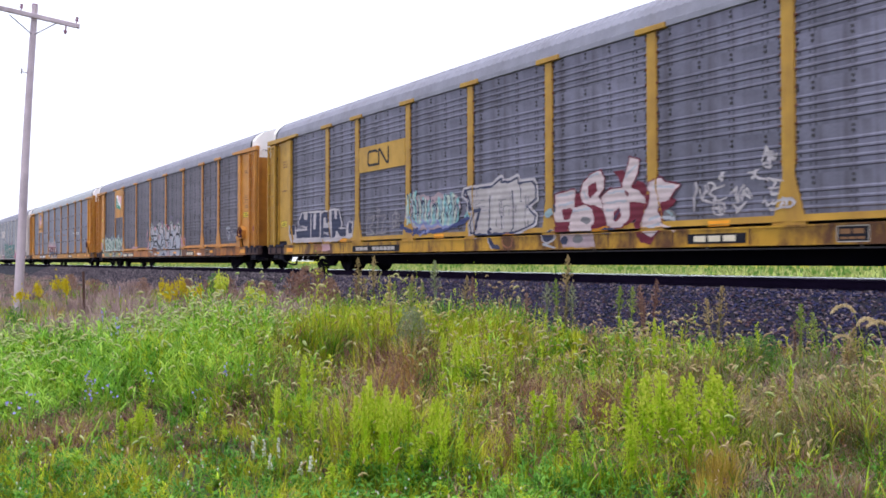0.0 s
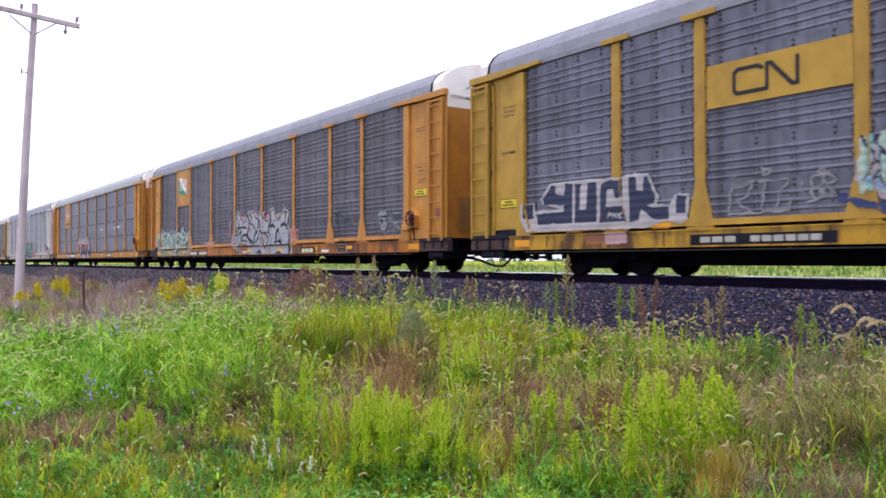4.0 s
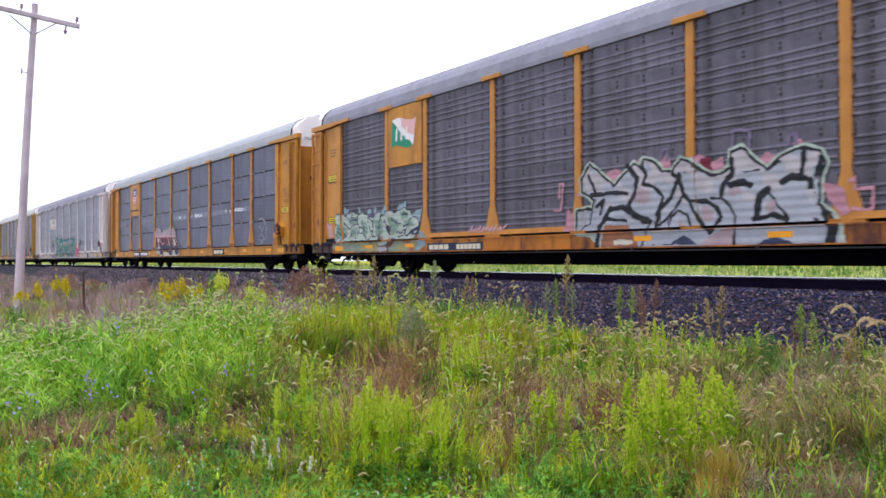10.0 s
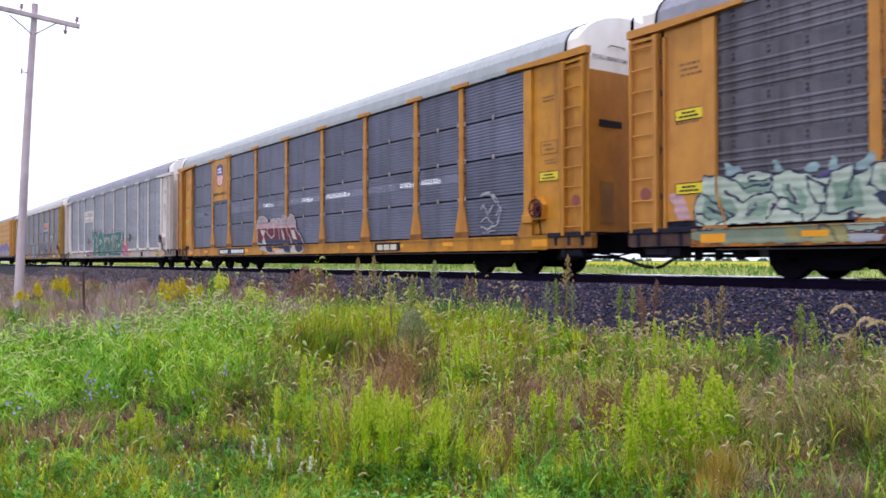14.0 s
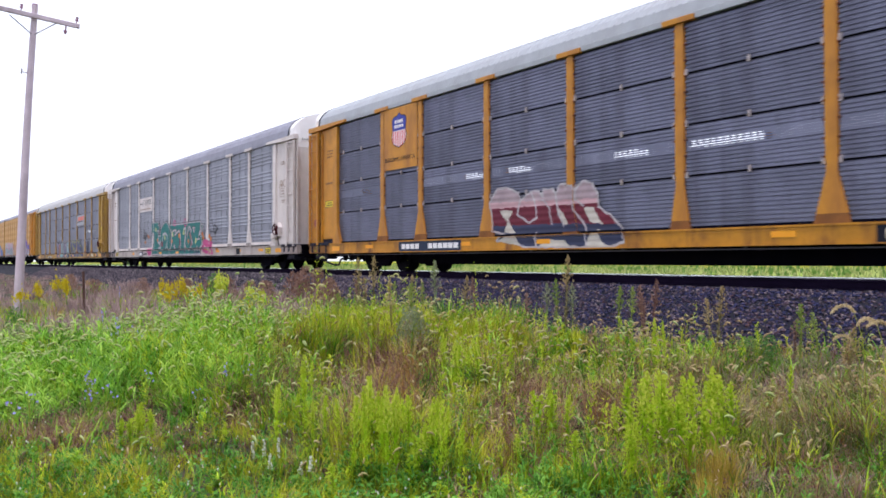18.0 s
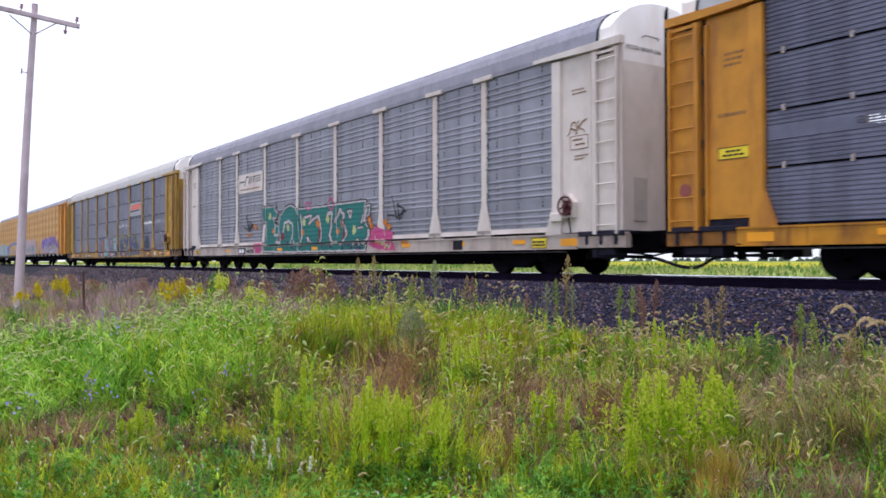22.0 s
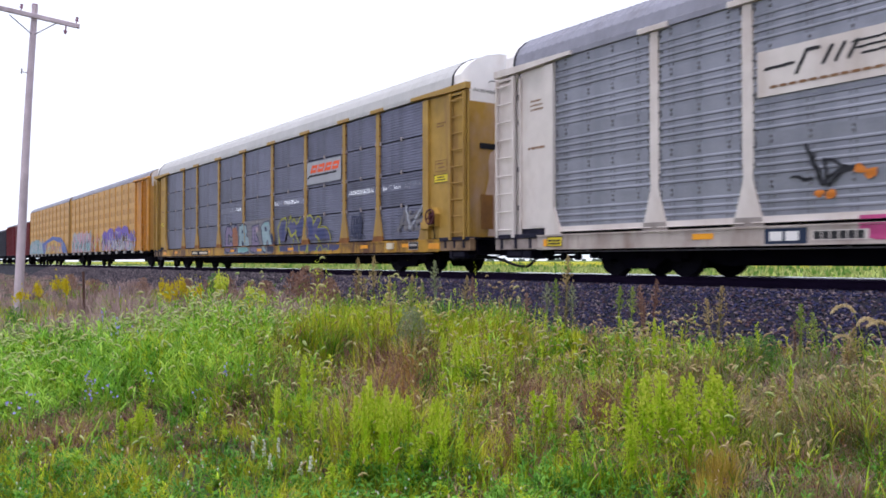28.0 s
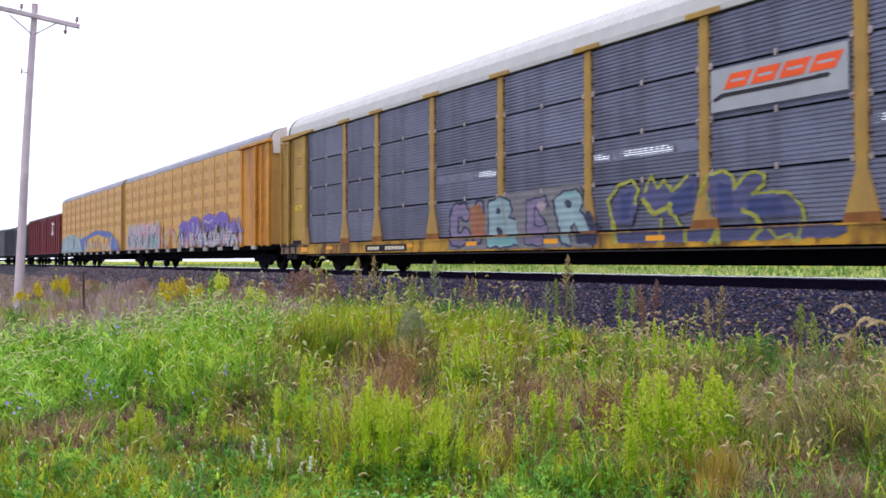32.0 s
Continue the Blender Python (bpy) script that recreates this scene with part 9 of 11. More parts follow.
def utility_pole():
    pole = empty("utility_pole", pose(-25.6, 3.3, -1.25, -2.4, 1.6, 0), "weathered grey wooden utility pole with one crossarm", "utility pole")
    bm = bmesh.new()
    n, sides = 12, 16
    rings = []
    for i in range(n + 1):
        t = i / n
        r = 0.130 - 0.048 * t
        rings.append([bm.verts.new((0.02 * math.sin(t * 7) + r * math.cos(a * 6.2832 / sides), 0.015 * math.cos(t * 5) + r * math.sin(a * 6.2832 / sides), 9.2 * t - 0.1)) for a in range(sides)])
    for p, q in zip(rings, rings[1:]):
        for a in range(sides):
            bm.faces.new((p[a], p[(a + 1) % sides], q[(a + 1) % sides], q[a]))
    bm.faces.new(rings[-1])
    part("shaft", bm, M_pole, pole, "cracked grey wooden shaft")
    turn = pose(0, 0, 0, 0, 0, 80)
    tilt = turn @ pose(0, 0, 8.75) @ pose(0, 0, 0, 0, 4.5, 0) @ pose(0, 0, -8.53)
    bm = bmesh.new()
    box(bm, -1.22, 1.22, -0.17, -0.07, 8.47, 8.60, 0.012)
    arm = part("crossarm", bm, M_pole, pole, "wooden crossarm bolted below the top")
    arm.matrix_basis = tilt
    for s in (-1, 1):
        bm = bmesh.new()
        rod(bm, (s * 0.62, -0.13, 8.47), (s * 0.04, -0.12, 8.02), 0.016, 6)
        br = part("arm_brace", bm, M_iron, pole)
        br.matrix_basis = turn @ pose(0, 0, 0.2)
    for x in (-1.12, -0.35, 1.12):
        bm = bmesh.new()
        rod(bm, (x, -0.12, 8.58), (x, -0.12, 8.70), 0.014, 6)
        rod(bm, (x, -0.12, 8.68), (x, -0.12, 8.74), 0.05, 10, 0.035)
        rod(bm, (x, -0.12, 8.74), (x, -0.12, 8.79), 0.03, 10, 0.045)
        ins = part("insulator", bm, M_insulator, pole, "small brown pin insulator")
        ins.matrix_basis = tilt
    for x in (-0.95, 0.86):
        bm = bmesh.new()
        rod(bm, (x, -0.12, 8.48), (x, -0.12, 8.30), 0.022, 6)
        rod(bm, (x, -0.12, 8.32), (x, -0.12, 8.22), 0.055, 8, 0.03)
        hg = part("hanger", bm, M_insulator, pole)
        hg.matrix_basis = tilt
    bm = bmesh.new()
    box(bm, -0.13, 0.13, -0.15, 0.15, 9.0, 9.14, 0.02)
    cap = part("top_pin", bm, M_insulator, pole)
    cap.scale = (0.5, 0.5, 1)
    bm = bmesh.new()
    rod(bm, (-0.24, 0, 7.1), (-0.07, 0, 7.1), 0.015, 6)
    rod(bm, (-0.24, 0, 7.05), (-0.24, 0, 7.2), 0.02, 6)
    st = part("step_bolt", bm, M_iron, pole)
    st.matrix_basis = turn


utility_pole()

def iron_stake(x, y, h):
    bm = bmesh.new()
    box(bm, -0.02, 0.02, -0.03, 0.03, 0, h, 0.004)
    ob = part("fence_stake", bm, M_rustpost, None)
    ob.matrix_basis = pose(x, y, -1.32, 1.5, -1.0, 20)
    tagged(ob, "thin rusty iron stake standing in dry grass", "fence post")


M_rustpost = mat("rusty_iron", (0.09, 0.045, 0.035), 0.8, var=0.3)
iron_stake(-23.7, 4.75, 1.35)

# ---- plants ----
M_lush = leaf_mat("lush_grass", (0.022, 0.095, 0.008), (0.18, 0.38, 0.016), (0.52, 0.67, 0.05))
M_foxtail = leaf_mat("foxtail_leaves", (0.08, 0.24, 0.022), (0.24, 0.47, 0.035), (0.50, 0.66, 0.10))
M_seed_fuzz = leaf_mat("dried_seed_tufts", (0.20, 0.11, 0.07), (0.38, 0.26, 0.15), (0.58, 0.46, 0.28))
M_yellowgreen = leaf_mat("yellow_green_grass", (0.06, 0.105, 0.005), (0.37, 0.42, 0.008), (0.72, 0.64, 0.045))
M_dry = leaf_mat("dry_grass", (0.22, 0.08, 0.02), (0.45, 0.26, 0.08), (0.66, 0.52, 0.25))
M_reddish = leaf_mat("reddish_grass", (0.075, 0.03, 0.03), (0.20, 0.095, 0.075), (0.42, 0.27, 0.17))
M_olive = leaf_mat("olive_grass", (0.035, 0.065, 0.012), (0.15, 0.20, 0.035), (0.36, 0.36, 0.11))
M_straw = leaf_mat("golden_straw", (0.30, 0.20, 0.03), (0.56, 0.40, 0.07), (0.74, 0.62, 0.24))
M_head_cream = leaf_mat("cream_foxtail_heads", (0.34, 0.34, 0.11), (0.46, 0.43, 0.18), (0.60, 0.52, 0.28))
M_mauve = leaf_mat("mauve_dry_grass", (0.22, 0.14, 0.14), (0.36, 0.25, 0.24), (0.48, 0.36, 0.31))
# near-black green: the shade between tufts is put into these leaves
M_shade_leaves = leaf_mat("shade_green_leaves", (0.006, 0.028, 0.008), (0.014, 0.058, 0.014), (0.035, 0.12, 0.028), glow=0.15)
M_head_green = leaf_mat("green_foxtail_heads", (0.28, 0.36, 0.11), (0.40, 0.46, 0.17), (0.50, 0.52, 0.25))
M_head_tan = leaf_mat("tan_foxtail_heads", (0.28, 0.19, 0.085), (0.42, 0.30, 0.15), (0.54, 0.41, 0.22))
M_horse = leaf_mat("horseweed_leaves", (0.36, 0.57, 0.012), (0.51, 0.71, 0.02), (0.69, 0.80, 0.06), glow=0.7, by_object=True)
M_horse_top = leaf_mat("horseweed_tops", (0.46, 0.58, 0.03), (0.60, 0.68, 0.05), (0.72, 0.72, 0.14), glow=0.5, by_object=True)
M_horse_stuff = leaf_mat("feathery_weed_leaves", (0.22, 0.36, 0.006), (0.48, 0.60, 0.014), (0.70, 0.71, 0.05), glow=0.5)
M_head_giant = leaf_mat("pale_foxtail_heads", (0.52, 0.38, 0.20), (0.66, 0.52, 0.30), (0.74, 0.62, 0.40), by_object=True)
M_head_olive = leaf_mat("olive_foxtail_heads", (0.30, 0.25, 0.09), (0.45, 0.36, 0.16), (0.60, 0.48, 0.26))
M_horse_spike = leaf_mat("ripening_weed_tops", (0.15, 0.24, 0.04), (0.25, 0.34, 0.06), (0.40, 0.42, 0.14), glow=0.35, by_object=True)
M_spike = leaf_mat("olive_seed_plumes", (0.16, 0.15, 0.05), (0.28, 0.24, 0.10), (0.40, 0.31, 0.16), by_object=True)
M_ripe = leaf_mat("ripe_tan_tops", (0.30, 0.22, 0.09), (0.46, 0.34, 0.16), (0.58, 0.46, 0.24), glow=0.4, by_object=True)
M_stem = leaf_mat("green_stems", (0.24, 0.32, 0.03), (0.34, 0.36, 0.06), glow=0.2, by_object=True)
M_gold = leaf_mat("goldenrod_bloom", (0.50, 0.36, 0.005), (0.66, 0.52, 0.012), (0.70, 0.62, 0.04))
M_blue = leaf_mat("chicory_bloom", (0.30, 0.26, 0.75), (0.45, 0.40, 0.85))
M_bush = leaf_mat("mid_green_leaves", (0.07, 0.17, 0.03), (0.12, 0.26, 0.05), (0.20, 0.34, 0.08), by_object=True)
M_rustplant = leaf_mat("dry_seed_stalks", (0.10, 0.04, 0.04), (0.19, 0.085, 0.07), (0.30, 0.16, 0.12))
M_dock = leaf_mat("dock_seed_heads", (0.19, 0.095, 0.08), (0.29, 0.165, 0.125), (0.40, 0.26, 0.19), by_object=True)
M_pale = leaf_mat("white_bloom", (0.70, 0.68, 0.60), (0.82, 0.80, 0.75))
M_grey_plume = leaf_mat("grey_green_plume", (0.16, 0.20, 0.09), (0.26, 0.29, 0.16), (0.33, 0.34, 0.21))
M_clover = leaf_mat("clover_leaves", (0.03, 0.12, 0.010), (0.10, 0.27, 0.022), (0.23, 0.42, 0.05))


def quads(name, v, material, label, category="grass", parent=None, kind="stuff"):
    """A mesh from an array (pieces, 4 rows of 2 points): strips of three quads each."""
    n, k = v.shape[0], v.shape[1]
    me = bpy.data.meshes.new(name)
    idx = np.arange(k - 1)[:, None] * 2 + np.array([0, 1, 3, 2])[None]
    f = (np.arange(n)[:, None, None] * (2 * k) + idx[None]).reshape(-1)
    me.vertices.add(n * k * 2)
    me.vertices.foreach_set("co", v.astype(np.float32).reshape(-1))
    me.loops.add(len(f))
    me.loops.foreach_set("vertex_index", f.astype(np.int32))
    me.polygons.add(len(f) // 4)
    me.polygons.foreach_set("loop_start", np.arange(0, len(f), 4, dtype=np.int32))
    me.update(calc_edges=True)
    me.materials.append(material)
    ob = new(name, me)
    ob.parent = parent
    return tagged(ob, label, category, kind=kind) if label else ob


def strips(rng, x, y, z, h, width, bend, levels=4, taper=0.15, heading=None):
    """Curved blades from their feet: arrays of equal length."""
    n = len(x)
    a = rng.uniform(0, 2 * np.pi, n) if heading is None else heading
    t = np.linspace(0, 1, levels)[None]
    out = (bend * h)[:, None] * t ** 2
    up = h[:, None] * (t - 0.35 * np.minimum(bend, 1.3)[:, None] * t ** 2)
    cx, cy, cz = x[:, None] + np.cos(a)[:, None] * out, y[:, None] + np.sin(a)[:, None] * out, z[:, None] + up
    b = a + rng.uniform(0.6, 2.5, n)
    w = width[:, None] * np.array([0.7, 1.0, 0.75, taper])[None, :levels] if levels == 4 else width[:, None] * np.linspace(1, taper, levels)[None]
    dx, dy = np.cos(b)[:, None] * w / 2, np.sin(b)[:, None] * w / 2
    left, right = np.stack([cx - dx, cy - dy, cz], -1), np.stack([cx + dx, cy + dy, cz], -1)
    return np.stack([left, right], 2), np.stack([cx, cy, cz], -1), a


AHEAD, ASIDE = np.array([-0.8073, 0.5900]), np.array([0.5900, 0.8073])


def smooth(v, a, b):
    return np.clip((v - a) / (b - a), 0, 1)


def scatter(rng, n, near, far, power=1.0, lo=-0.66, hi=0.66):
    """Places on the verge in a fan fitted to the camera's view, thinning out away from it; none on the stones."""
    w = near + (far - near) * rng.random(n) ** power
    u = rng.uniform(lo, hi, n)
    p = w[:, None] * (AHEAD[None] + u[:, None] * ASIDE[None])
    ok = p[:, 1] < 10.0 + 1.5 * smooth(-p[:, 0], 15, 24) + 0.5 * np.sin(p[:, 0] * 0.9) + 0.3 * np.sin(p[:, 0] * 2.3)
    return p[ok, 0], p[ok, 1], u[ok], w[ok]


def clump(x, y, s=1.0, seed=0.0):
    """A smooth patch pattern between 0 and 1."""
    return 0.5 + 0.25 * (np.sin(x * 1.7 * s + seed) * np.sin(y * 2.1 * s + 1.3 * seed) + np.sin(x * 0.8 * s - y * 1.1 * s + seed * 2.1) * np.cos(y * 0.6 * s + x * 0.5 * s))


def mound(u, w):
    """The tall lush stand of grass at the back of the verge."""
    return smooth(w, 7.2, 8.8) * (1 - 0.6 * smooth(w, 11.5, 14)) * (1 - smooth(u, -0.27, -0.16))


def ridge(u, w):
    """The upright yellow-green stand that runs on from the mound towards the stones."""
    return np.exp(-((u + 0.11) / 0.15) ** 2) * smooth(w, 9.2, 11.2) * (1 - 0.8 * smooth(w, 13.2, 15.5))


def sward_height(x, y, u, w):
    """How tall the growth stands: a short strip in front, a tall stand behind, knee-high weeds between."""
    c = clump(x, y, 1.6, 0.7) + 0.35 * np.sin(x * 5.1 + 1.7 * np.sin(y * 3.3)) * np.sin(y * 4.7 + 1.3 * np.sin(x * 2.9))
    middle = np.exp(-((u - 0.02) / 0.22) ** 2) * smooth(w, 5.0, 6.6)
    right = smooth(u, 0.15, 0.3)
    h = 0.13 + 0.58 * mound(u, w) * (0.28 + 0.82 * smooth(u, -0.57, -0.28)) + 0.34 * middle * (1 - 0.5 * mound(u, w)) + 0.24 * right * smooth(w, 4.2, 6.0)
    h = h + 0.42 * ridge(u, w) * (1 - 0.7 * mound(u, w))
    h = h * (0.38 + 1.10 * np.clip(c, 0, 1.2))
    return np.where(y > 8.8, h * 0.6, h)


def grow(name, seed, n, near, far, material, label, weight, width=(0.004, 0.008), scale=1.0, power=0.75, bend=(0.1, 0.7), lo=-0.66, hi=0.66, tuft=40, radius=0.10):
    """Tufts: each with a height of its own, its blades fanning out from the middle."""
    rng = np.random.default_rng(seed)
    x, y, u, w = scatter(rng, n // tuft, near, far, power, lo, hi)
    keep = rng.random(len(x)) < weight(x, y, u, w)
    x, y, u, w = x[keep], y[keep], u[keep], w[keep]
    hh = sward_height(x, y, u, w) * rng.uniform(0.55, 1.35, len(x)) * scale
    x, y, w, hh = (np.repeat(q, tuft) for q in (x, y, w, hh))
    m = len(x)
    a = rng.uniform(0, 2 * np.pi, m)
    r = radius * np.sqrt(rng.random(m)) * (0.5 + hh)
    x, y = x + r * np.cos(a), y + r * np.sin(a)
    h = np.minimum(hh * rng.uniform(0.35, 1.1, m), 0.85)
    wd = rng.uniform(*width, m) * np.clip(w / 8.0, 0.9, 3.0)
    v, mid, a = strips(rng, x, y, ground_z(x, y) - 0.02, h, wd, rng.uniform(*bend, m) * (0.4 + 0.8 * r / radius), heading=a + rng.normal(0, 0.7, m))
    return quads(name, v, material, label)


def patches(u, w, spots):
    return np.clip(sum(np.exp(-(((u - cu) / su) ** 2 + ((w - cw) / sw) ** 2)) * k for cu, cw, su, sw, k in spots), 0, 1)


def brown(u, w):
    """Patches where the growth has dried or gone to seed."""
    return patches(u, w, ((-0.49, 6.9, 0.12, 0.9, 1.0), (-0.36, 6.5, 0.07, 0.5, 0.6), (-0.26, 7.4, 0.035, 1.0, 0.9), (-0.09, 8.8, 0.055, 1.7, 1.0), (0.03, 5.2, 0.05, 0.5, 0.7), (0.09, 6.2, 0.05, 0.8, 0.9), (0.17, 8.0, 0.06, 1.1, 0.9),
                           (0.48, 6.8, 0.11, 1.7, 0.72), (0.52, 4.8, 0.14, 0.6, 0.5), (-0.02, 7.0, 0.05, 0.8, 0.75), (0.26, 6.2, 0.06, 0.9, 0.8), (0.0, 9.9, 0.06, 1.0, 0.6), (0.33, 8.4, 0.06, 1.1, 0.9), (-0.17, 6.2, 0.05, 0.5, 0.7), (0.10, 9.0, 0.05, 0.8, 0.7),
                           (-0.22, 8.7, 0.035, 0.9, 0.8), (-0.105, 8.2, 0.045, 0.9, 1.0), (0.085, 7.4, 0.045, 0.8, 0.9), (-0.13, 7.0, 0.03, 0.5, 0.8), (0.22, 7.6, 0.05, 0.9, 0.7),
                           (-0.20, 10.2, 0.035, 1.2, 0.5), (-0.12, 10.0, 0.03, 1.0, 0.4), (-0.05, 9.4, 0.03, 0.7, 0.6), (-0.42, 7.2, 0.06, 0.4, 0.7)))


def w_lush(x, y, u, w):
    k = 1.5 * mound(u, w) + 0.8 * smooth(clump(x, y, 1.3, 2.0), 0.5, 0.66) * (1 - 0.6 * smooth(u, 0.0, 0.4)) + 0.12
    return np.clip(k * (1 - 0.9 * brown(u, w)), 0, 1)


def w_yellow(x, y, u, w):
    k = 0.05 + 1.3 * np.exp(-((u - 0.0) / 0.24) ** 2) * smooth(clump(x, y, 1.7, 4.0), 0.38, 0.6)
    return np.clip(k * (1 - 0.95 * brown(u, w)), 0, 1)


def w_dry(x, y, u, w):
    return np.clip(0.5 * brown(u, w) + 0.9 * smooth(clump(x, y, 1.9, 6.0), 0.48, 0.66) * smooth(u, -0.25, 0.0) + 0.05 + 0.3 * (w < 6.4), 0, 1)


def w_red(x, y, u, w):
    return np.clip(1.2 * brown(u, w) + 0.5 * smooth(clump(x, y, 1.4, 9.0), 0.58, 0.7) * (u > -0.15) + 0.02, 0, 1)


grow("verge_grass", 11, 62000, 4.2, 15, M_lush, "lush bright green grass on the verge", w_lush, (0.008, 0.016), 1.1, bend=(0.3, 1.1), tuft=22, radius=0.12)
grow("verge_grass", 12, 52000, 4.0, 14, M_yellowgreen, "yellow-green grass on the verge", w_yellow, (0.006, 0.011), 1.0, bend=(0.1, 0.6), tuft=26, radius=0.08)
grow("dry_grass", 13, 30000, 4.2, 14, M_dry, "dry straw-coloured grass among the weeds", w_dry, (0.003, 0.007), 1.1, tuft=20)
grow("reddish_grass", 14, 56000, 4.2, 13, M_reddish, "fine reddish-brown grass gone to seed", w_red, (0.004, 0.008), 0.95, bend=(0.2, 1.1), radius=0.14)
grow("undergrowth", 15, 30000, 4.0, 14, M_shade_leaves, "low green undergrowth darkened to stand for shade between tufts", lambda x, y, u, w: 0.75 + 0 * x, (0.008, 0.015), 0.45, bend=(0.3, 1.1))
grow("short_turf", 19, 42000, 4.2, 7.6, M_yellowgreen, "short yellow-green turf of the front strip", lambda x, y, u, w: (1 - smooth(w, 6.4, 7.6)) * (1 - 0.85 * smooth(u, -0.08, 0.12)) * (1 - 0.5 * brown(u, w)), (0.005, 0.009), 1.25, bend=(0.2, 1.0), tuft=18, radius=0.16)
grow("short_dry_turf", 20, 30000, 4.2, 8.2, M_seed_fuzz, "short dried turf of the front strip", lambda x, y, u, w: np.clip((brown(u, w) * 0.55 + 0.06) * (0.35 + 0.65 * (np.abs(u) > 0.3)), 0, 1), (0.004, 0.008), 1.1, bend=(0.2, 1.0), tuft=18, radius=0.16)
grow("verge_grass", 22, 26000, 9.0, 15, M_yellowgreen, "upright yellow-green grass behind the weeds", lambda x, y, u, w: ridge(u, w) * (1 - 0.6 * brown(u, w)), (0.006, 0.011), 1.05, bend=(0.05, 0.4), lo=-0.36, hi=0.16, tuft=26, radius=0.09)
grow("verge_grass", 23, 12000, 9.0, 15, M_lush, "upright green grass behind the weeds", lambda x, y, u, w: ridge(u, w) * smooth(clump(x, y, 1.6, 2.4), 0.45, 0.6), (0.008, 0.014), 1.0, bend=(0.1, 0.6), lo=-0.36, hi=0.12, tuft=22)
grow("olive_grass", 24, 34000, 4.4, 9.5, M_olive, "fine olive grass among the dried weeds", lambda x, y, u, w: smooth(u, 0.26, 0.36) * smooth(clump(x, y, 2.1, 3.1), 0.36, 0.56), (0.005, 0.010), 0.95, bend=(0.3, 1.2), lo=0.24, tuft=24, radius=0.13)
grow("verge_grass", 25, 14000, 4.4, 9.0, M_lush, "bright green grass among the dried weeds", lambda x, y, u, w: np.clip(0.8 * smooth(clump(x, y, 2.6, 8.2), 0.55, 0.68) * (u > 0.3) + patches(u, w, ((0.17, 5.2, 0.08, 0.4, 0.9),)), 0, 1), (0.007, 0.012), 0.9, bend=(0.2, 0.9), lo=0.05, tuft=18, radius=0.08)
grow("mauve_grass", 26, 16000, 7.6, 10.2, M_mauve, "mauve seed haze of dry grass beside the stones", lambda x, y, u, w: patches(u, w, ((0.50, 8.8, 0.12, 0.8, 0.9),)), (0.003, 0.006), 1.0, lo=0.3, tuft=30, radius=0.14)
grow("mauve_grass", 28, 22000, 4.5, 8.6, M_mauve, "low mauve seed tufts of dry grass", lambda x, y, u, w: smooth(u, 0.28, 0.38) * smooth(clump(x, y, 2.4, 5.3), 0.5, 0.62), (0.003, 0.007), 0.8, bend=(0.3, 1.2), lo=0.24, tuft=30, radius=0.12)
grow("straw_tuft", 27, 30000, 4.7, 6.0, M_straw, "golden straw-coloured grass tuft", lambda x, y, u, w: patches(u, w, ((0.352, 5.2, 0.022, 0.22, 1.0),)), (0.004, 0.008), 1.25, bend=(0.05, 0.45), lo=0.25, hi=0.45, tuft=30, radius=0.08)
grow("far_verge_grass", 16, 26000, 14, 75, M_lush, "green weeds farther along the verge", lambda x, y, u, w: np.clip(1.3 * smooth(clump(x, y, 0.6, 1.0), 0.5, 0.7) * (1 - smooth(w, 22, 40)) + 0.1, 0, 1), (0.008, 0.014), 1.8, 1.6, radius=0.25)
grow("far_dry_grass", 17, 44000, 13, 90, M_mauve, "mauve-brown dry grass along the track", lambda x, y, u, w: np.clip(0.7 + 0.4 * clump(x, y, 0.4, 3.0), 0, 1), (0.006, 0.012), 1.9, 1.6, hi=-0.16, bend=(0.1, 0.45), radius=0.3)
grow("far_dry_grass", 18, 12000, 14, 60, M_dry, "straw-coloured dry grass along the track", lambda x, y, u, w: smooth(clump(x, y, 0.7, 5.0), 0.45, 0.7), (0.005, 0.010), 2.2, 1.6, radius=0.25)


def leafy(name, seed, n, near, far, material, label, weight, scale=1.0, leaves=26, size=(0.03, 0.07), width=(0.008, 0.015), power=0.8):
    """Upright weeds: leaves all the way up thin stems, larger below."""
    rng = np.random.default_rng(seed)
    x, y, u, w = scatter(rng, n, near, far, power)
    keep = rng.random(len(x)) < weight(x, y, u, w)
    x, y, u, w = x[keep], y[keep], u[keep], w[keep]
    h = (sward_height(x, y, u, w) + 0.04) * rng.uniform(0.6, 1.35, len(x)) * scale
    x, y, w, h = (np.repeat(q, leaves) for q in (x, y, w, h))
    m = len(x)
    t = rng.random(m) ** 0.8
    z = ground_z(x, y) + h * t
    far_up = np.clip(w / 8, 0.9, 2.2)
    v, _, _ = strips(rng, x + rng.normal(0, 0.012, m), y + rng.normal(0, 0.012, m), z, rng.uniform(*size, m) * (1.25 - 0.6 * t) * far_up ** 0.5, rng.uniform(*width, m) * (1.2 - 0.5 * t) * far_up, rng.uniform(0.5, 1.6, m), levels=4)
    return quads(name, v, material, label, "weeds")


def verge_cover():
    rng = np.random.default_rng(61)
    n = 26000
    x, y = rng.uniform(-16, 14, n), rng.uniform(-9, 9.6, n)
    ok = np.hypot(x, y) > 0.9
    x, y = x[ok], y[ok]
    v, _, _ = strips(rng, x, y, ground_z(x, y) - 0.02, rng.uniform(0.08, 0.26, len(x)) * (0.6 + clump(x, y, 1.2, 3.0)), rng.uniform(0.008, 0.016, len(x)), rng.uniform(0.2, 1.0, len(x)))
    quads("verge_turf", v, M_lush, "short green turf of the verge")


verge_cover()


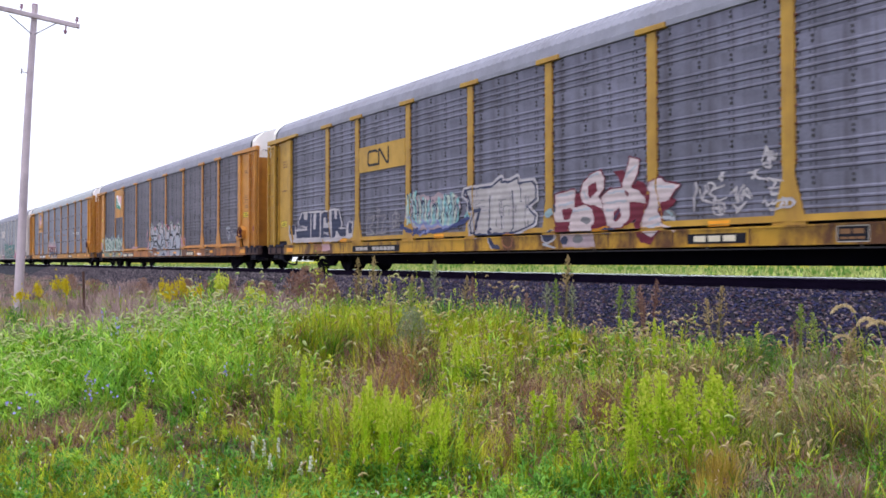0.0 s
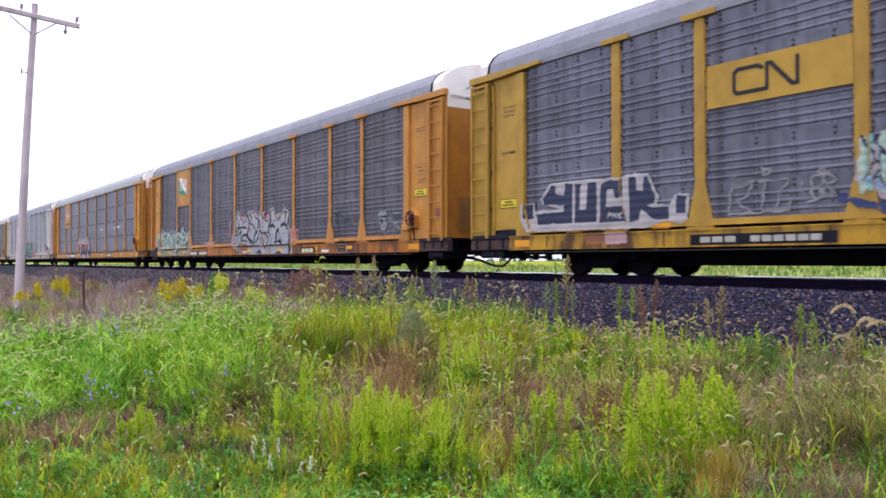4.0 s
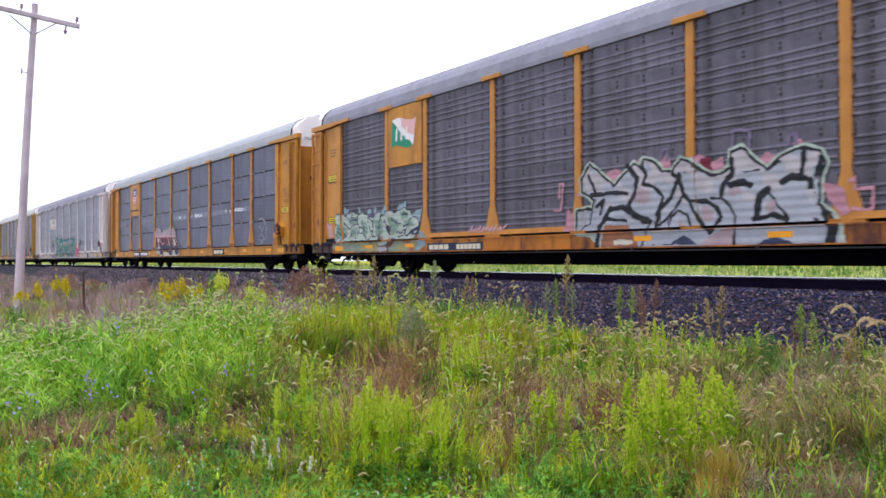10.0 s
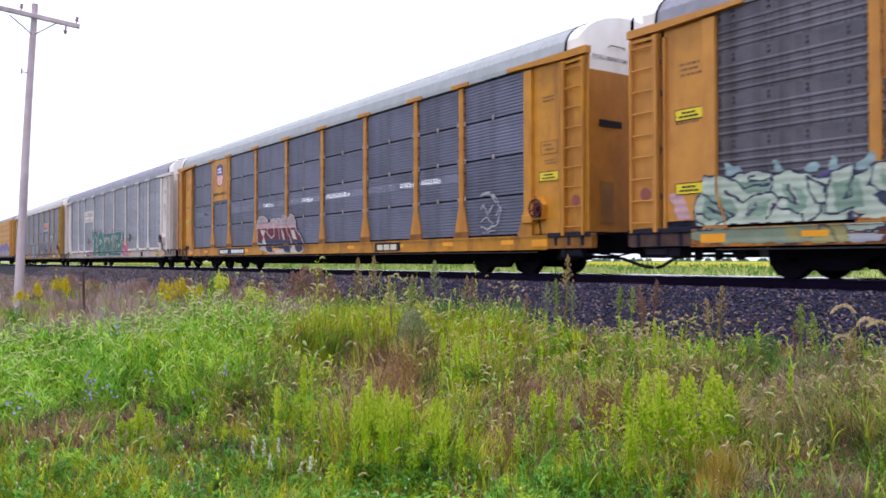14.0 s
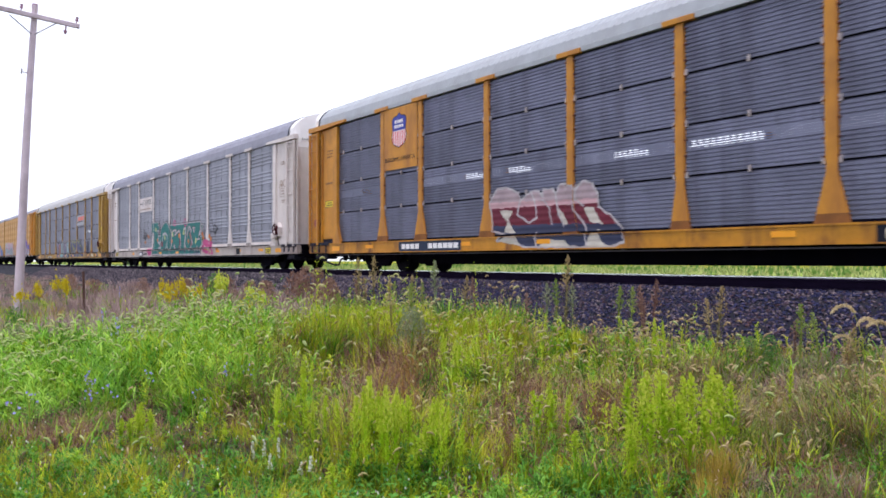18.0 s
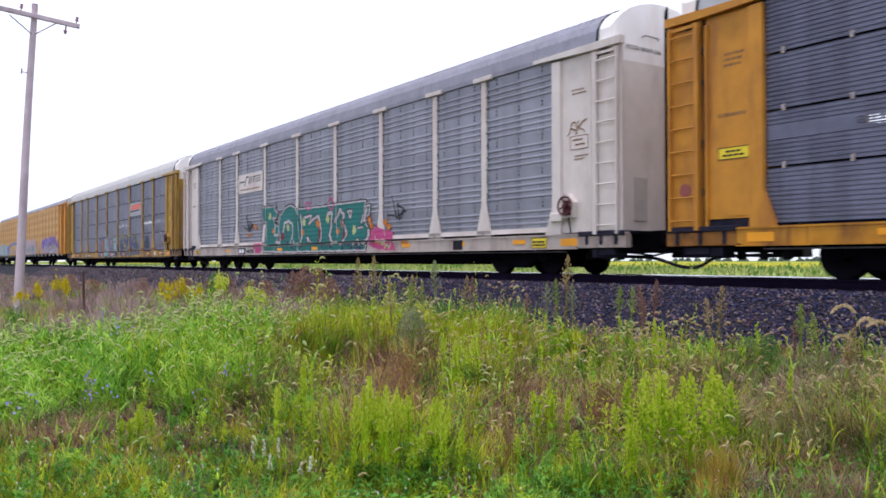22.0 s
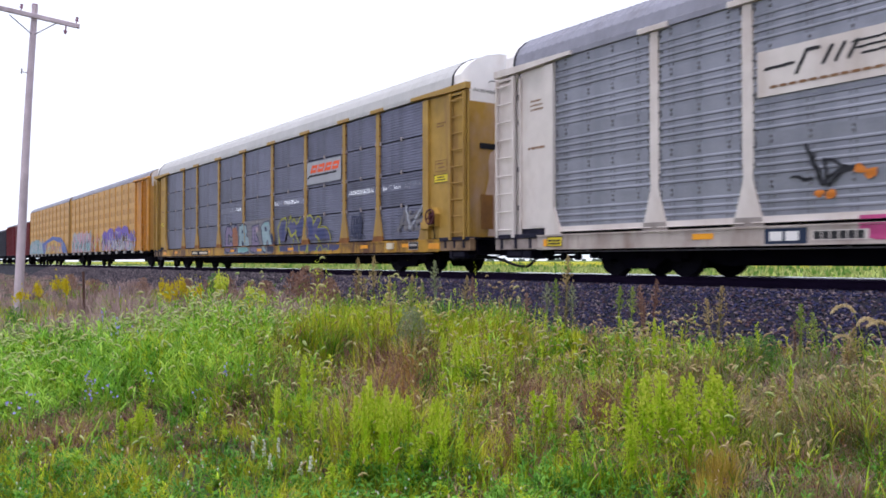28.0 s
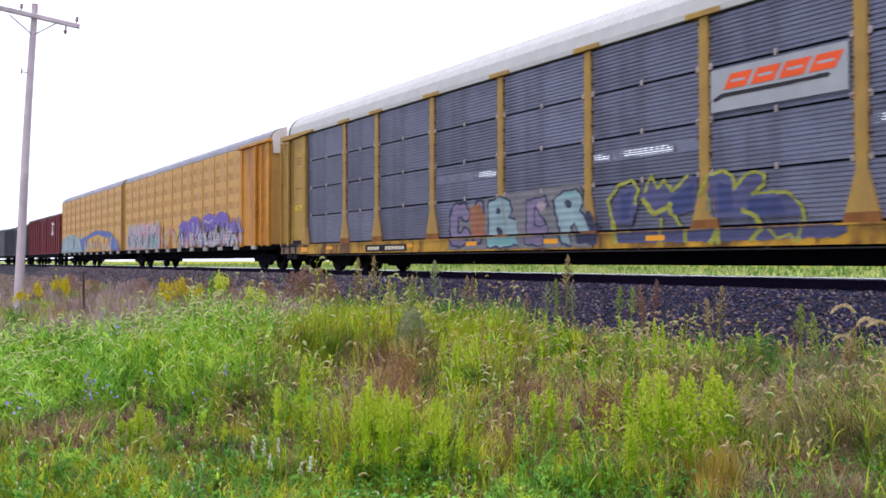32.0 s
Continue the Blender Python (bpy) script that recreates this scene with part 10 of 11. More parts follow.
def open_turf():
    """Grass over the rest of the verge, outside the fan grown to fit the camera's view."""
    rng = np.random.default_rng(62)
    n = 150000
    x, y = rng.uniform(-34, 18, n), rng.uniform(-12, 9.9, n)
    w, s = x * AHEAD[0] + y * AHEAD[1], x * ASIDE[0] + y * ASIDE[1]
    view_fan = (w > 4.1) & (w < 15) & (np.abs(s) < 0.64 * w)
    ok = ~view_fan & (np.hypot(x, y) > 0.5)
    x, y = x[ok], y[ok]
    for k, (mt, lab) in enumerate(((M_lush, "knee-high green grass of the open verge"), (M_yellowgreen, "yellow-green grass of the open verge"), (M_seed_fuzz, "dry grass of the open verge"))):
        near = np.hypot(x, y)
        turn = np.arange(len(x)) % 7
        q = (turn < 3, (turn >= 3) & (turn < 6), turn == 6)[k]
        h = np.minimum(rng.uniform(0.10, 0.34, q.sum()) * (0.5 + clump(x[q], y[q], 1.2, 3.0)), 0.08 + 0.10 * near[q])
        v, _, _ = strips(rng, x[q], y[q], ground_z(x[q], y[q]) - 0.02, h, rng.uniform(0.016, 0.034, q.sum()), rng.uniform(0.3, 1.1, q.sum()), levels=2)
        quads("open_turf", v, mt, lab)


open_turf()
W_STAND = lambda x, y, u, w: np.clip(1.3 * mound(u, w) + 0.2 * smooth(clump(x, y, 1.5, 1.0), 0.5, 0.65), 0, 1) * (1 - 0.85 * brown(u, w))
leafy("foxtail_leaves", 40, 3600, 6.0, 15, M_foxtail, "broad arching leaves of the tall foxtail stand", W_STAND, 0.95, 9, (0.13, 0.26), (0.010, 0.017))
leafy("leafy_weeds", 41, 1900, 5.0, 15, M_lush, "bright green leafy weeds on the verge", W_STAND, 0.9, 24, (0.05, 0.10), (0.014, 0.026))
leafy("leafy_weeds", 42, 1900, 4.3, 13, M_horse_stuff, "feathery yellow-green weeds on the verge", lambda x, y, u, w: np.clip(1.4 * smooth(clump(x, y, 2.0, 7.0), 0.52, 0.64) * np.exp(-((u - 0.05) / 0.33) ** 2) + 0.03, 0, 1) * (1 - 0.8 * brown(u, w)), 1.2, 36, (0.03, 0.07), (0.007, 0.013))
leafy("leafy_weeds", 43, 3600, 4.3, 13, M_rustplant, "brown dry weeds among the grass", lambda x, y, u, w: np.clip(1.2 * brown(u, w) + 0.05, 0, 1), 0.9, 24, (0.02, 0.05), (0.006, 0.012))
leafy("leafy_weeds", 44, 2400, 4.3, 8, M_clover, "low green leafy weeds in the near verge", lambda x, y, u, w: np.clip(1 - 0.6 * brown(u, w), 0, 1) * (1 - 0.8 * smooth(u, 0.1, 0.3)) * (1 - 0.7 * smooth(w, 5.6, 6.6)), 0.85, 16, (0.03, 0.07), (0.010, 0.02))
leafy("leafy_weeds", 45, 1200, 4.3, 12, M_seed_fuzz, "soft pinkish seed tufts of dry grass", lambda x, y, u, w: np.clip(0.7 * brown(u, w), 0, 1), 1.05, 22, (0.02, 0.04), (0.006, 0.011))


def clover_cover():
    """Small leaves close to the ground in the mown strip."""
    rng = np.random.default_rng(21)
    x, y, u, w = scatter(rng, 26000, 3.8, 7.2, 0.9)
    keep = rng.random(len(x)) < np.clip(1.1 - smooth(w, 5.3, 6.3), 0, 1) * (1 - 0.75 * smooth(u, -0.1, 0.1)) * smooth(clump(x, y, 1.5, 5.0), 0.38, 0.55) * (1 - brown(u, w))
    x, y = x[keep], y[keep]
    n = len(x)
    z = ground_z(x, y) + rng.uniform(0.03, 0.17, n)
    s = rng.uniform(0.008, 0.017, n)
    a = rng.uniform(0, 6.28, n)
    tilt = rng.uniform(-0.5, 0.5, (n, 2))
    rows = []
    for t, wd in ((-1.0, 0.35), (-0.2, 1.0), (0.5, 1.0), (1.0, 0.4)):
        cx, cy = x + np.cos(a) * s * t, y + np.sin(a) * s * t
        dx, dy = -np.sin(a) * s * wd * 0.8, np.cos(a) * s * wd * 0.8
        cz = z + tilt[:, 0] * s * t
        rows.append(np.stack([np.stack([cx - dx, cy - dy, cz - tilt[:, 1] * s], -1), np.stack([cx + dx, cy + dy, cz + tilt[:, 1] * s], -1)], 1))
    quads("clover_leaves", np.stack(rows, 1), M_clover, "low clover leaves covering the near verge", "clover")


clover_cover()


def tube_mesh(name, paths, radii, material, label, category, sides=4):
    """Many bent tapering tubes in one mesh: paths (n, k, 3), radii (n, k)."""
    n, k, _ = paths.shape
    d = np.gradient(paths, axis=1)
    d /= np.linalg.norm(d, axis=2, keepdims=True) + 1e-9
    ref = np.where(np.abs(d[..., 2:3]) > 0.9, np.array([1.0, 0, 0]), np.array([0, 0, 1.0]))
    e1 = np.cross(d, ref)
    e1 /= np.linalg.norm(e1, axis=2, keepdims=True) + 1e-9
    e2 = np.cross(d, e1)
    ang = np.arange(sides) * 2 * np.pi / sides
    v = paths[:, :, None] + radii[:, :, None, None] * (np.cos(ang)[None, None, :, None] * e1[:, :, None] + np.sin(ang)[None, None, :, None] * e2[:, :, None])
    i, j = np.meshgrid(np.arange(k - 1), np.arange(sides), indexing="ij")
    q = np.stack([i * sides + j, i * sides + (j + 1) % sides, (i + 1) * sides + (j + 1) % sides, (i + 1) * sides + j], -1).reshape(-1, 4)
    f = (np.arange(n)[:, None, None] * (k * sides) + q[None]).reshape(-1)
    me = bpy.data.meshes.new(name)
    me.vertices.add(n * k * sides)
    me.vertices.foreach_set("co", v.astype(np.float32).reshape(-1))
    me.loops.add(len(f))
    me.loops.foreach_set("vertex_index", f.astype(np.int32))
    me.polygons.add(len(f) // 4)
    me.polygons.foreach_set("loop_start", np.arange(0, len(f), 4, dtype=np.int32))
    me.update(calc_edges=True)
    me.materials.append(material)
    return tagged(new(name, me), label, category, kind="stuff")


def foxtails(seed, n, near, far, material, label, weight, size=(0.05, 0.09), tall=1.18, droop=(0.6, 1.5), fat=1.0):
    """Foxtail grass: thin stems with nodding bristly heads."""
    rng = np.random.default_rng(seed)
    x, y, u, w = scatter(rng, n, near, far, 0.8)
    keep = rng.random(len(x)) < weight(x, y, u, w)
    x, y, u, w = x[keep], y[keep], u[keep], w[keep]
    h = (sward_height(x, y, u, w) + 0.05) * rng.uniform(0.85, tall, len(x)) + 0.05
    z = ground_z(x, y) - 0.02
    a = rng.uniform(0, 6.28, len(x))
    v, c, a = strips(rng, x, y, z, h, np.clip(w / 8, 0.9, 2) * 0.003, rng.uniform(0.08, 0.3, len(x)), heading=a)
    quads("foxtail_stems", v, M_yellowgreen, "thin green foxtail stems")
    tip, length = c[:, -1], rng.uniform(*size, len(x))
    dr = rng.uniform(*droop, len(x))
    pts, th = [tip], np.full(len(x), 0.25)
    k = 6
    for i in range(k - 1):
        th = th + dr / (k - 1) * 1.6
        step = length / (k - 1)
        pts.append(pts[-1] + np.stack([np.sin(th) * np.cos(a) * step, np.sin(th) * np.sin(a) * step, np.cos(th) * step], -1))
    paths = np.stack(pts, 1)
    r = fat * rng.uniform(0.006, 0.0105, len(x))[:, None] * np.clip(w / 9, 0.9, 1.8)[:, None] * np.array([0.35, 0.85, 1.0, 1.0, 0.8, 0.15])[None]
    tube_mesh("foxtail_heads", paths, r, material, label, "grass")


foxtails(31, 4200, 5.5, 15, M_head_green, "pale green nodding foxtail seed heads", lambda x, y, u, w: np.clip(mound(u, w) * 1.3 * smooth(w, 7.6, 9.0) + 0.10, 0, 1) * (1 - 0.8 * brown(u, w)), (0.07, 0.115), 1.25, (0.6, 1.4), fat=1.35)
foxtails(32, 2000, 5.0, 14, M_head_tan, "tan nodding foxtail seed heads", lambda x, y, u, w: np.clip(smooth(u, -0.2, 0.05) * smooth(y, 5.6, 7.4) * (1 - 0.5 * smooth(u, 0.3, 0.4)) + 0.02, 0, 1), (0.06, 0.10), 1.35, fat=1.2)
foxtails(34, 1700, 5.2, 11, M_head_olive, "tan nodding foxtails among the weeds", lambda x, y, u, w: np.clip(0.8 * smooth(u, -0.3, -0.1) * smooth(clump(x, y, 1.1, 4.4), 0.45, 0.6), 0, 1), (0.05, 0.085), 1.35)
foxtails(35, 1500, 8.4, 15, M_head_cream, "cream hooked foxtail heads over the tall stand", lambda x, y, u, w: np.clip(0.75 * ridge(u, w) + 0.45 * mound(u, w) * smooth(w, 9.0, 10.6), 0, 1), (0.09, 0.14), 1.4, (0.6, 1.4), 1.35)
foxtails(36, 1000, 6.4, 9.2, M_head_cream, "cream hooked foxtail heads among the weeds", lambda x, y, u, w: np.clip(patches(u, w, ((-0.22, 7.9, 0.06, 0.9, 0.9), (0.12, 8.4, 0.12, 0.9, 0.6), (0.02, 7.4, 0.08, 0.6, 0.4))), 0, 1), (0.07, 0.11), 1.5, (1.0, 2.0), 1.2)
foxtails(37, 1500, 4.7, 6.0, M_head_tan, "tan foxtail heads over a straw tuft", lambda x, y, u, w: patches(u, w, ((0.352, 5.25, 0.03, 0.22, 0.9),)), (0.05, 0.08), 1.5, (0.1, 0.6), 1.1)
foxtails(33, 90, 4.6, 8, M_head_tan, "tan upright foxtail seed heads", lambda x, y, u, w: 0.6 + 0 * x, (0.05, 0.08), 1.0, (0.1, 0.5))


def plant_base(name, x, y, h, label, category, group, turn=0.0):
    return empty(name, pose(x, y, float(ground_z(np.array(x), np.array(y))) - 0.02, 0, 0, turn), label, category, group)


def strip_part(name, v, material, parent, label=""):
    ob = stuff(quads(name, v, material, "", parent=parent))
    if label:
        tagged(ob, label)
    return ob


def blobs(rng, centres, size):
    """Little four-sided tufts as crossed strips."""
    n = len(centres)
    a = rng.uniform(0, 3.14, n)
    s = rng.uniform(0.6, 1.3, n) * size
    rows = []
    for t, wd in ((-1, 0.25), (-0.3, 1.0), (0.4, 0.9), (1, 0.2)):
        dx, dy = np.cos(a) * s * wd * 0.6, np.sin(a) * s * wd * 0.6
        c = centres + np.stack([0 * s, 0 * s, s * t], -1) + rng.normal(0, 0.15, (n, 3)) * s[:, None]
        rows.append(np.stack([c - np.stack([dx, dy, 0 * s], -1), c + np.stack([dx, dy, 0 * s], -1)], 1))
    return np.stack(rows, 1)


PROTO = {}


def horseweed(variant, x, y, h, spike=0, wide=None):
    """A slim leafy weed: stem, many narrow upswept leaves, a branching top."""
    key = ("horse", variant, spike)
    if key not in PROTO:
        rng = np.random.default_rng(100 + variant + 20 * spike)
        p = plant_base("horseweed", 0, 0, 1, "tall feathery yellow-green horseweed on the verge" if not spike else "single tall weed with a seed spike beside the ballast", "weed", "tall weeds of the verge")
        bm = bmesh.new()
        rod(bm, (0, 0, 0), (0.02, 0.01, 0.6), 0.006, 5, 0.005)
        rod(bm, (0.02, 0.01, 0.6), (0.0, 0.02, 0.98), 0.005, 5, 0.002)
        part("stem", bm, M_stem if not spike else (M_stem, M_spike, M_rustplant, M_stem)[variant], p)
        n = 230 if not spike else 90
        t = rng.uniform(0.08, 0.86, n) if not spike else rng.uniform(0.1, 0.75, n)
        ln = (0.13 - 0.07 * t) * rng.uniform(0.7, 1.2, n)
        v, c, a = strips(rng, 0.01 + 0 * t, 0.01 + 0 * t, t, ln * 0.9, np.full(n, 0.014), rng.uniform(0.5, 1.1, n))
        strip_part("leaves", v, M_horse if not spike else (M_horse_spike, M_spike, M_dock, M_grey_plume)[variant], p)
        m = 220 if not spike else 240
        low, span = (0.58, 0.42) if not spike else (0.56, 0.44)
        k = rng.integers(0, 26, m)                     # upswept side branches
        kt, ka = k / 26.0, k * 2.4
        reach = (0.085 if not spike else 0.115) * (1 - kt) ** 0.8 + 0.012
        s = rng.random(m)
        jit = rng.normal(0, 0.006, (m, 3))
        c = np.stack([np.cos(ka) * reach * s, np.sin(ka) * reach * s, low + span * np.clip(kt * 0.92 + 0.10 * s * (1 - kt), 0, 1)], -1) + jit
        strip_part("flower_spike", blobs(rng, c, 0.014 if not spike else 0.0125), M_horse_top if not spike else (M_horse_spike, M_ripe, M_dock, M_grey_plume)[variant], p)
        PROTO[key] = p
    return place(key, x, y, h, wide)


USED = set()


def place(key, x, y, h, wide=None):
    p = PROTO[key]
    rng = random.Random(x * 91.7 + y * 13.1)
    m = pose(x, y, float(ground_z(np.array(x), np.array(y))) - 0.02, rng.uniform(-5, 5), rng.uniform(-5, 5), rng.uniform(0, 360))
    if key in USED:
        o = copy_thing(p, m)
    else:
        USED.add(key)
        o = p
        o.matrix_basis = m
    wd = wide if wide else 0.5 + 0.5 * h
    o.scale = (wd, wd, h)
    return o


NEAR_WEEDS = [(-5.91, 2.98, 0.47), (-5.73, 2.97, 0.55), (-5.58, 3.03, 0.55), (-6.5, 3.11, 0.41), (-5.28, 3.07, 0.48), (-4.73, 2.98, 0.74), (-4.74, 3.05, 0.7), (-4.92, 3.06, 0.63), (-4.53, 3.22, 0.69), (-4.41, 3.19, 0.69), (-4.54, 3.34, 0.59), (-4.34, 3.29, 0.49), (-4.73, 3.25, 0.46), (-3.99, 6.94, 0.64), (-4.31, 3.91, 0.42), (-4.24, 3.76, 0.37)]
for i, (x, y, h) in enumerate([(-4.15, 4.86, 0.72), (-4.01, 4.87, 0.80), (-4.08, 5.12, 0.80), (-3.82, 4.96, 0.80), (-3.89, 5.2, 0.75), (-3.7, 5.12, 0.80), (-3.82, 5.47, 0.82), (-3.63, 5.39, 0.78), (-3.64, 5.55, 0.70),
                               (-3.56, 4.82, 0.66), (-3.72, 4.6, 0.66), (-3.43, 4.99, 0.64), (-5.44, 3.43, 0.60), (-5.3, 3.29, 0.55), (-4.89, 3.5, 0.58), (-4.71, 3.42, 0.46), (-5.48, 3.21, 0.45), (-4.66, 3.15, 0.40), (-4.73, 4.58, 0.6), (-4.6, 4.41, 0.55),
                               (-6.86, 1.83, 0.4), (-6.68, 1.74, 0.36), (-6.72, 1.86, 0.36), (-3.66, 4.34, 0.5), (-3.97, 4.09, 0.4), (-4.74, 2.53, 0.3), (-6.81, 5.96, 0.75), (-6.87, 5.88, 0.66), (-7.77, 3.8, 0.6), (-6.63, 5.35, 0.6)] + NEAR_WEEDS):
    horseweed(i % 4, x, y, h, wide=None if i < 30 else 0.5)
    if i < 24:
        horseweed((i + 1) % 4, x + 0.09 * math.sin(i * 2.3), y - 0.10, h * (0.72 + 0.09 * (i % 4)))
for kind, spots in ((0, [(-14.11, 9.0, 1.04), (-12.98, 9.0, 1.02), (-9.57, 9.4, 1.08), (-8.28, 9.5, 0.96), (-7.99, 9.4, 0.99), (-5.04, 9.0, 0.93), (-4.77, 9.0, 0.84), (-10.66, 5.77, 1.05), (-9.83, 6.55, 1.2), (-5.39, 8.58, 0.49)]),
                    (1, [(-14.92, 8.6, 1.57), (-14.2, 8.6, 1.62), (-14.6, 8.5, 1.15), (-13.76, 9.2, 1.16), (-9.66, 9.7, 1.49), (-6.58, 9.6, 1.08), (-6.62, 9.5, 0.9), (-11.96, 9.2, 1.15), (-9.71, 6.22, 1.24), (-4.14, 8.4, 0.82)]),
                    (2, [(-11.66, 9.3, 1.12), (-7.68, 9.6, 1.1), (-7.85, 9.6, 1.0), (-7.75, 9.5, 0.85), (-10.3, 9.4, 0.85), (-15.3, 8.7, 1.05), (-5.2, 9.2, 0.7)]),
                    (3, [(-12.58, 9.0, 1.47), (-10.02, 9.6, 1.0), (-9.1, 9.3, 1.0), (-13.4, 8.9, 1.0)])):
    for x, y, h in spots:
        horseweed(kind, x, y, h, spike=1)
# a looser scatter of the same weeds through the verge
rng_w = random.Random(8)
spot_w = [(rng_w.uniform(5.8, 11.5), rng_w.triangular(-0.36, 0.40, 0.0)) for _ in range(34)]
for i in range(136):
    w, u = spot_w[i // 4]
    w, u = w + rng_w.gauss(0, 0.16), u + rng_w.gauss(0, 0.016)
    x, y = w * (-0.8073 + u * 0.59), w * (0.59 + u * 0.8073)
    if y < 9.0 and brown(u, w) < 0.35:
        horseweed(i % 4, round(x, 2), round(y, 2), rng_w.uniform(0.42, 0.8), wide=rng_w.uniform(0.45, 0.7))


def bloom_plant(key, name, label, bloom, x, y, h, seed, head, leafy=60, leaf_material=None, wide=None, stem_material=None, tuft=0.018):
    """A branching weed: stem, leaves and a bloom whose tufts follow head(rng)."""
    if key not in PROTO:
        rng = np.random.default_rng(seed)
        p = plant_base(name, 0, 0, 1, label, "weed", "flowering weeds of the verge")
        c = head(rng)
        bm = bmesh.new()
        rod(bm, (0, 0, 0), (0, 0, 0.72), 0.006, 5, 0.004)
        for q in c[:: max(1, len(c) // 9)]:
            rod(bm, (0, 0, min(0.7, q[2] * 0.6)), tuple(q), 0.0025, 4, 0.002)
        stuff(part("stem", bm, stem_material or M_stem, p))
        if leafy:
            t = rng.uniform(0.05, 0.75, leafy)
            v, _, _ = strips(rng, 0 * t, 0 * t, t, rng.uniform(0.06, 0.15, leafy), np.full(leafy, 0.014), rng.uniform(0.5, 1.2, leafy))
            strip_part("leaves", v, leaf_material or M_lush, p)
        strip_part("bloom", blobs(rng, c, tuft), bloom, p)
        PROTO[key] = p
    return place(key, x, y, h, wide)


def plume(rng, n=130, spread=0.2, low=0.62):
    t = rng.random(n)
    r = spread * np.sqrt(rng.random(n)) * (1 - 0.7 * t)
    a = rng.uniform(0, 6.28, n)
    return np.stack([r * np.cos(a), r * np.sin(a), low + (1 - low) * t], -1)


def heads(rng):
    """A cluster of nodding flower plumes of unequal height."""
    out = []
    for _ in range(7):
        a, r, top = rng.uniform(0, 6.28), 0.20 * math.sqrt(rng.random()), rng.uniform(0.72, 1.0)
        q = rng.normal(0, 1, (34, 3)) * np.array([0.045, 0.045, 0.075])
        out.append(q + np.array([r * math.cos(a), r * math.sin(a), top - 0.35 * r]))
    return np.concatenate(out)


for i, (x, y, h) in enumerate([(-23.97, 3.2, 0.85), (-26.31, 4.0, 0.9), (-26.44, 4.6, 1.2), (-26.1, 4.75, 1.05), (-22.32, 6.7, 1.2), (-21.69, 6.9, 1.12), (-21.04, 7.0, 1.04), (-13.45, 5.35, 0.7), (-22.0, 6.6, 0.95)]):
    bloom_plant("gold%d" % (i % 2), "goldenrod", "goldenrod in full yellow bloom", M_gold, x, y, h, 50 + i, heads, wide=0.85, tuft=0.03)
for i, (x, y, h) in enumerate([(-20.63, 7.4, 1.22), (-17.58, 7.2, 0.95), (-17.3, 7.3, 0.85), (-20.2, 7.5, 1.1)]):
    bloom_plant("bud%d" % (i % 2), "goldenrod", "goldenrod with lime-green buds not yet open", M_horse_top, x, y, h, 60 + i, heads, wide=0.8, tuft=0.03, leaf_material=M_horse_stuff)
for i, (x, y, h) in enumerate([(-8.1, 1.65, 0.5), (-8.07, 1.7, 0.44), (-7.81, 1.72, 0.4), (-7.77, 1.6, 0.36), (-7.87, 1.13, 0.42), (-7.75, 0.95, 0.36), (-7.8, 2.92, 0.5), (-7.68, 3.08, 0.52), (-6.98, 2.35, 0.40), (-18.95, 4.59, 0.95),
                               (-8.08, 2.19, 0.48), (-10.41, 2.73, 0.72), (-10.58, 2.5, 0.7), (-11.56, 4.55, 0.86), (-11.68, 2.68, 0.8), (-12.85, 2.78, 0.8)]):
    bloom_plant("chic%d" % (i % 3), "chicory", "chicory with small violet-blue flowers", M_blue, x, y, h * 1.08 + 0.03, 70 + i, lambda rng: plume(rng, 7, 0.16, 0.72), 26, wide=0.8, tuft=0.026)
for i, (x, y, h) in enumerate([(-26.74, 8.6, 0.86), (-25.33, 8.8, 0.87), (-23.55, 8.9, 0.89), (-22.2, 9.0, 0.8), (-19.68, 9.2, 1.1), (-19.02, 9.3, 1.25), (-18.29, 9.3, 1.21), (-18.6, 9.0, 1.1), (-17.76, 9.4, 0.97), (-27.98, 8.4, 0.75),
                               (-24.4, 8.7, 0.8), (-21.0, 9.0, 0.85), (-17.3, 8.9, 0.9), (-30.0, 8.0, 0.9), (-33.0, 7.0, 0.9), (-28.3, 5.3, 1.2), (-16.3, 8.6, 0.95), (-20.3, 8.8, 0.9)]):
    bloom_plant("dock%d" % (i % 3), "dock", "dry rust-brown dock gone to seed", M_dock, x, y, h, 90 + i, lambda rng: plume(rng, 300, 0.30, 0.22), 40, M_dock, tuft=0.026, wide=1.45, stem_material=M_dock)
for i, (x, y, h) in enumerate([(-5.35, 2.21, 0.36), (-5.3, 2.28, 0.38), (-5.15, 2.3, 0.42), (-5.09, 2.23, 0.34), (-4.93, 2.44, 0.32), (-4.97, 2.39, 0.28)]):
    bloom_plant("white%d" % (i % 2), "white_vervain", "weed with slender white flower spikes", M_pale, x, y, h, 110 + i, lambda rng: np.concatenate([plume(rng, 60, 0.03, 0.66) + np.array([dx, dy, -0.0]) for dx, dy in ((0, 0),)]), 24, wide=0.6)
for i, (x, y, h) in enumerate([(-8.75, 5.84, 0.85), (-8.6, 5.75, 0.8), (-8.9, 5.95, 0.8)]):
    bloom_plant("plume%d" % (i % 2), "bushy_weed", "soft grey-green bushy weed among grasses", M_grey_plume, x, y, h, 120 + i, lambda rng: plume(rng, 420, 0.30, 0.40), 40, M_grey_plume, wide=1.1)
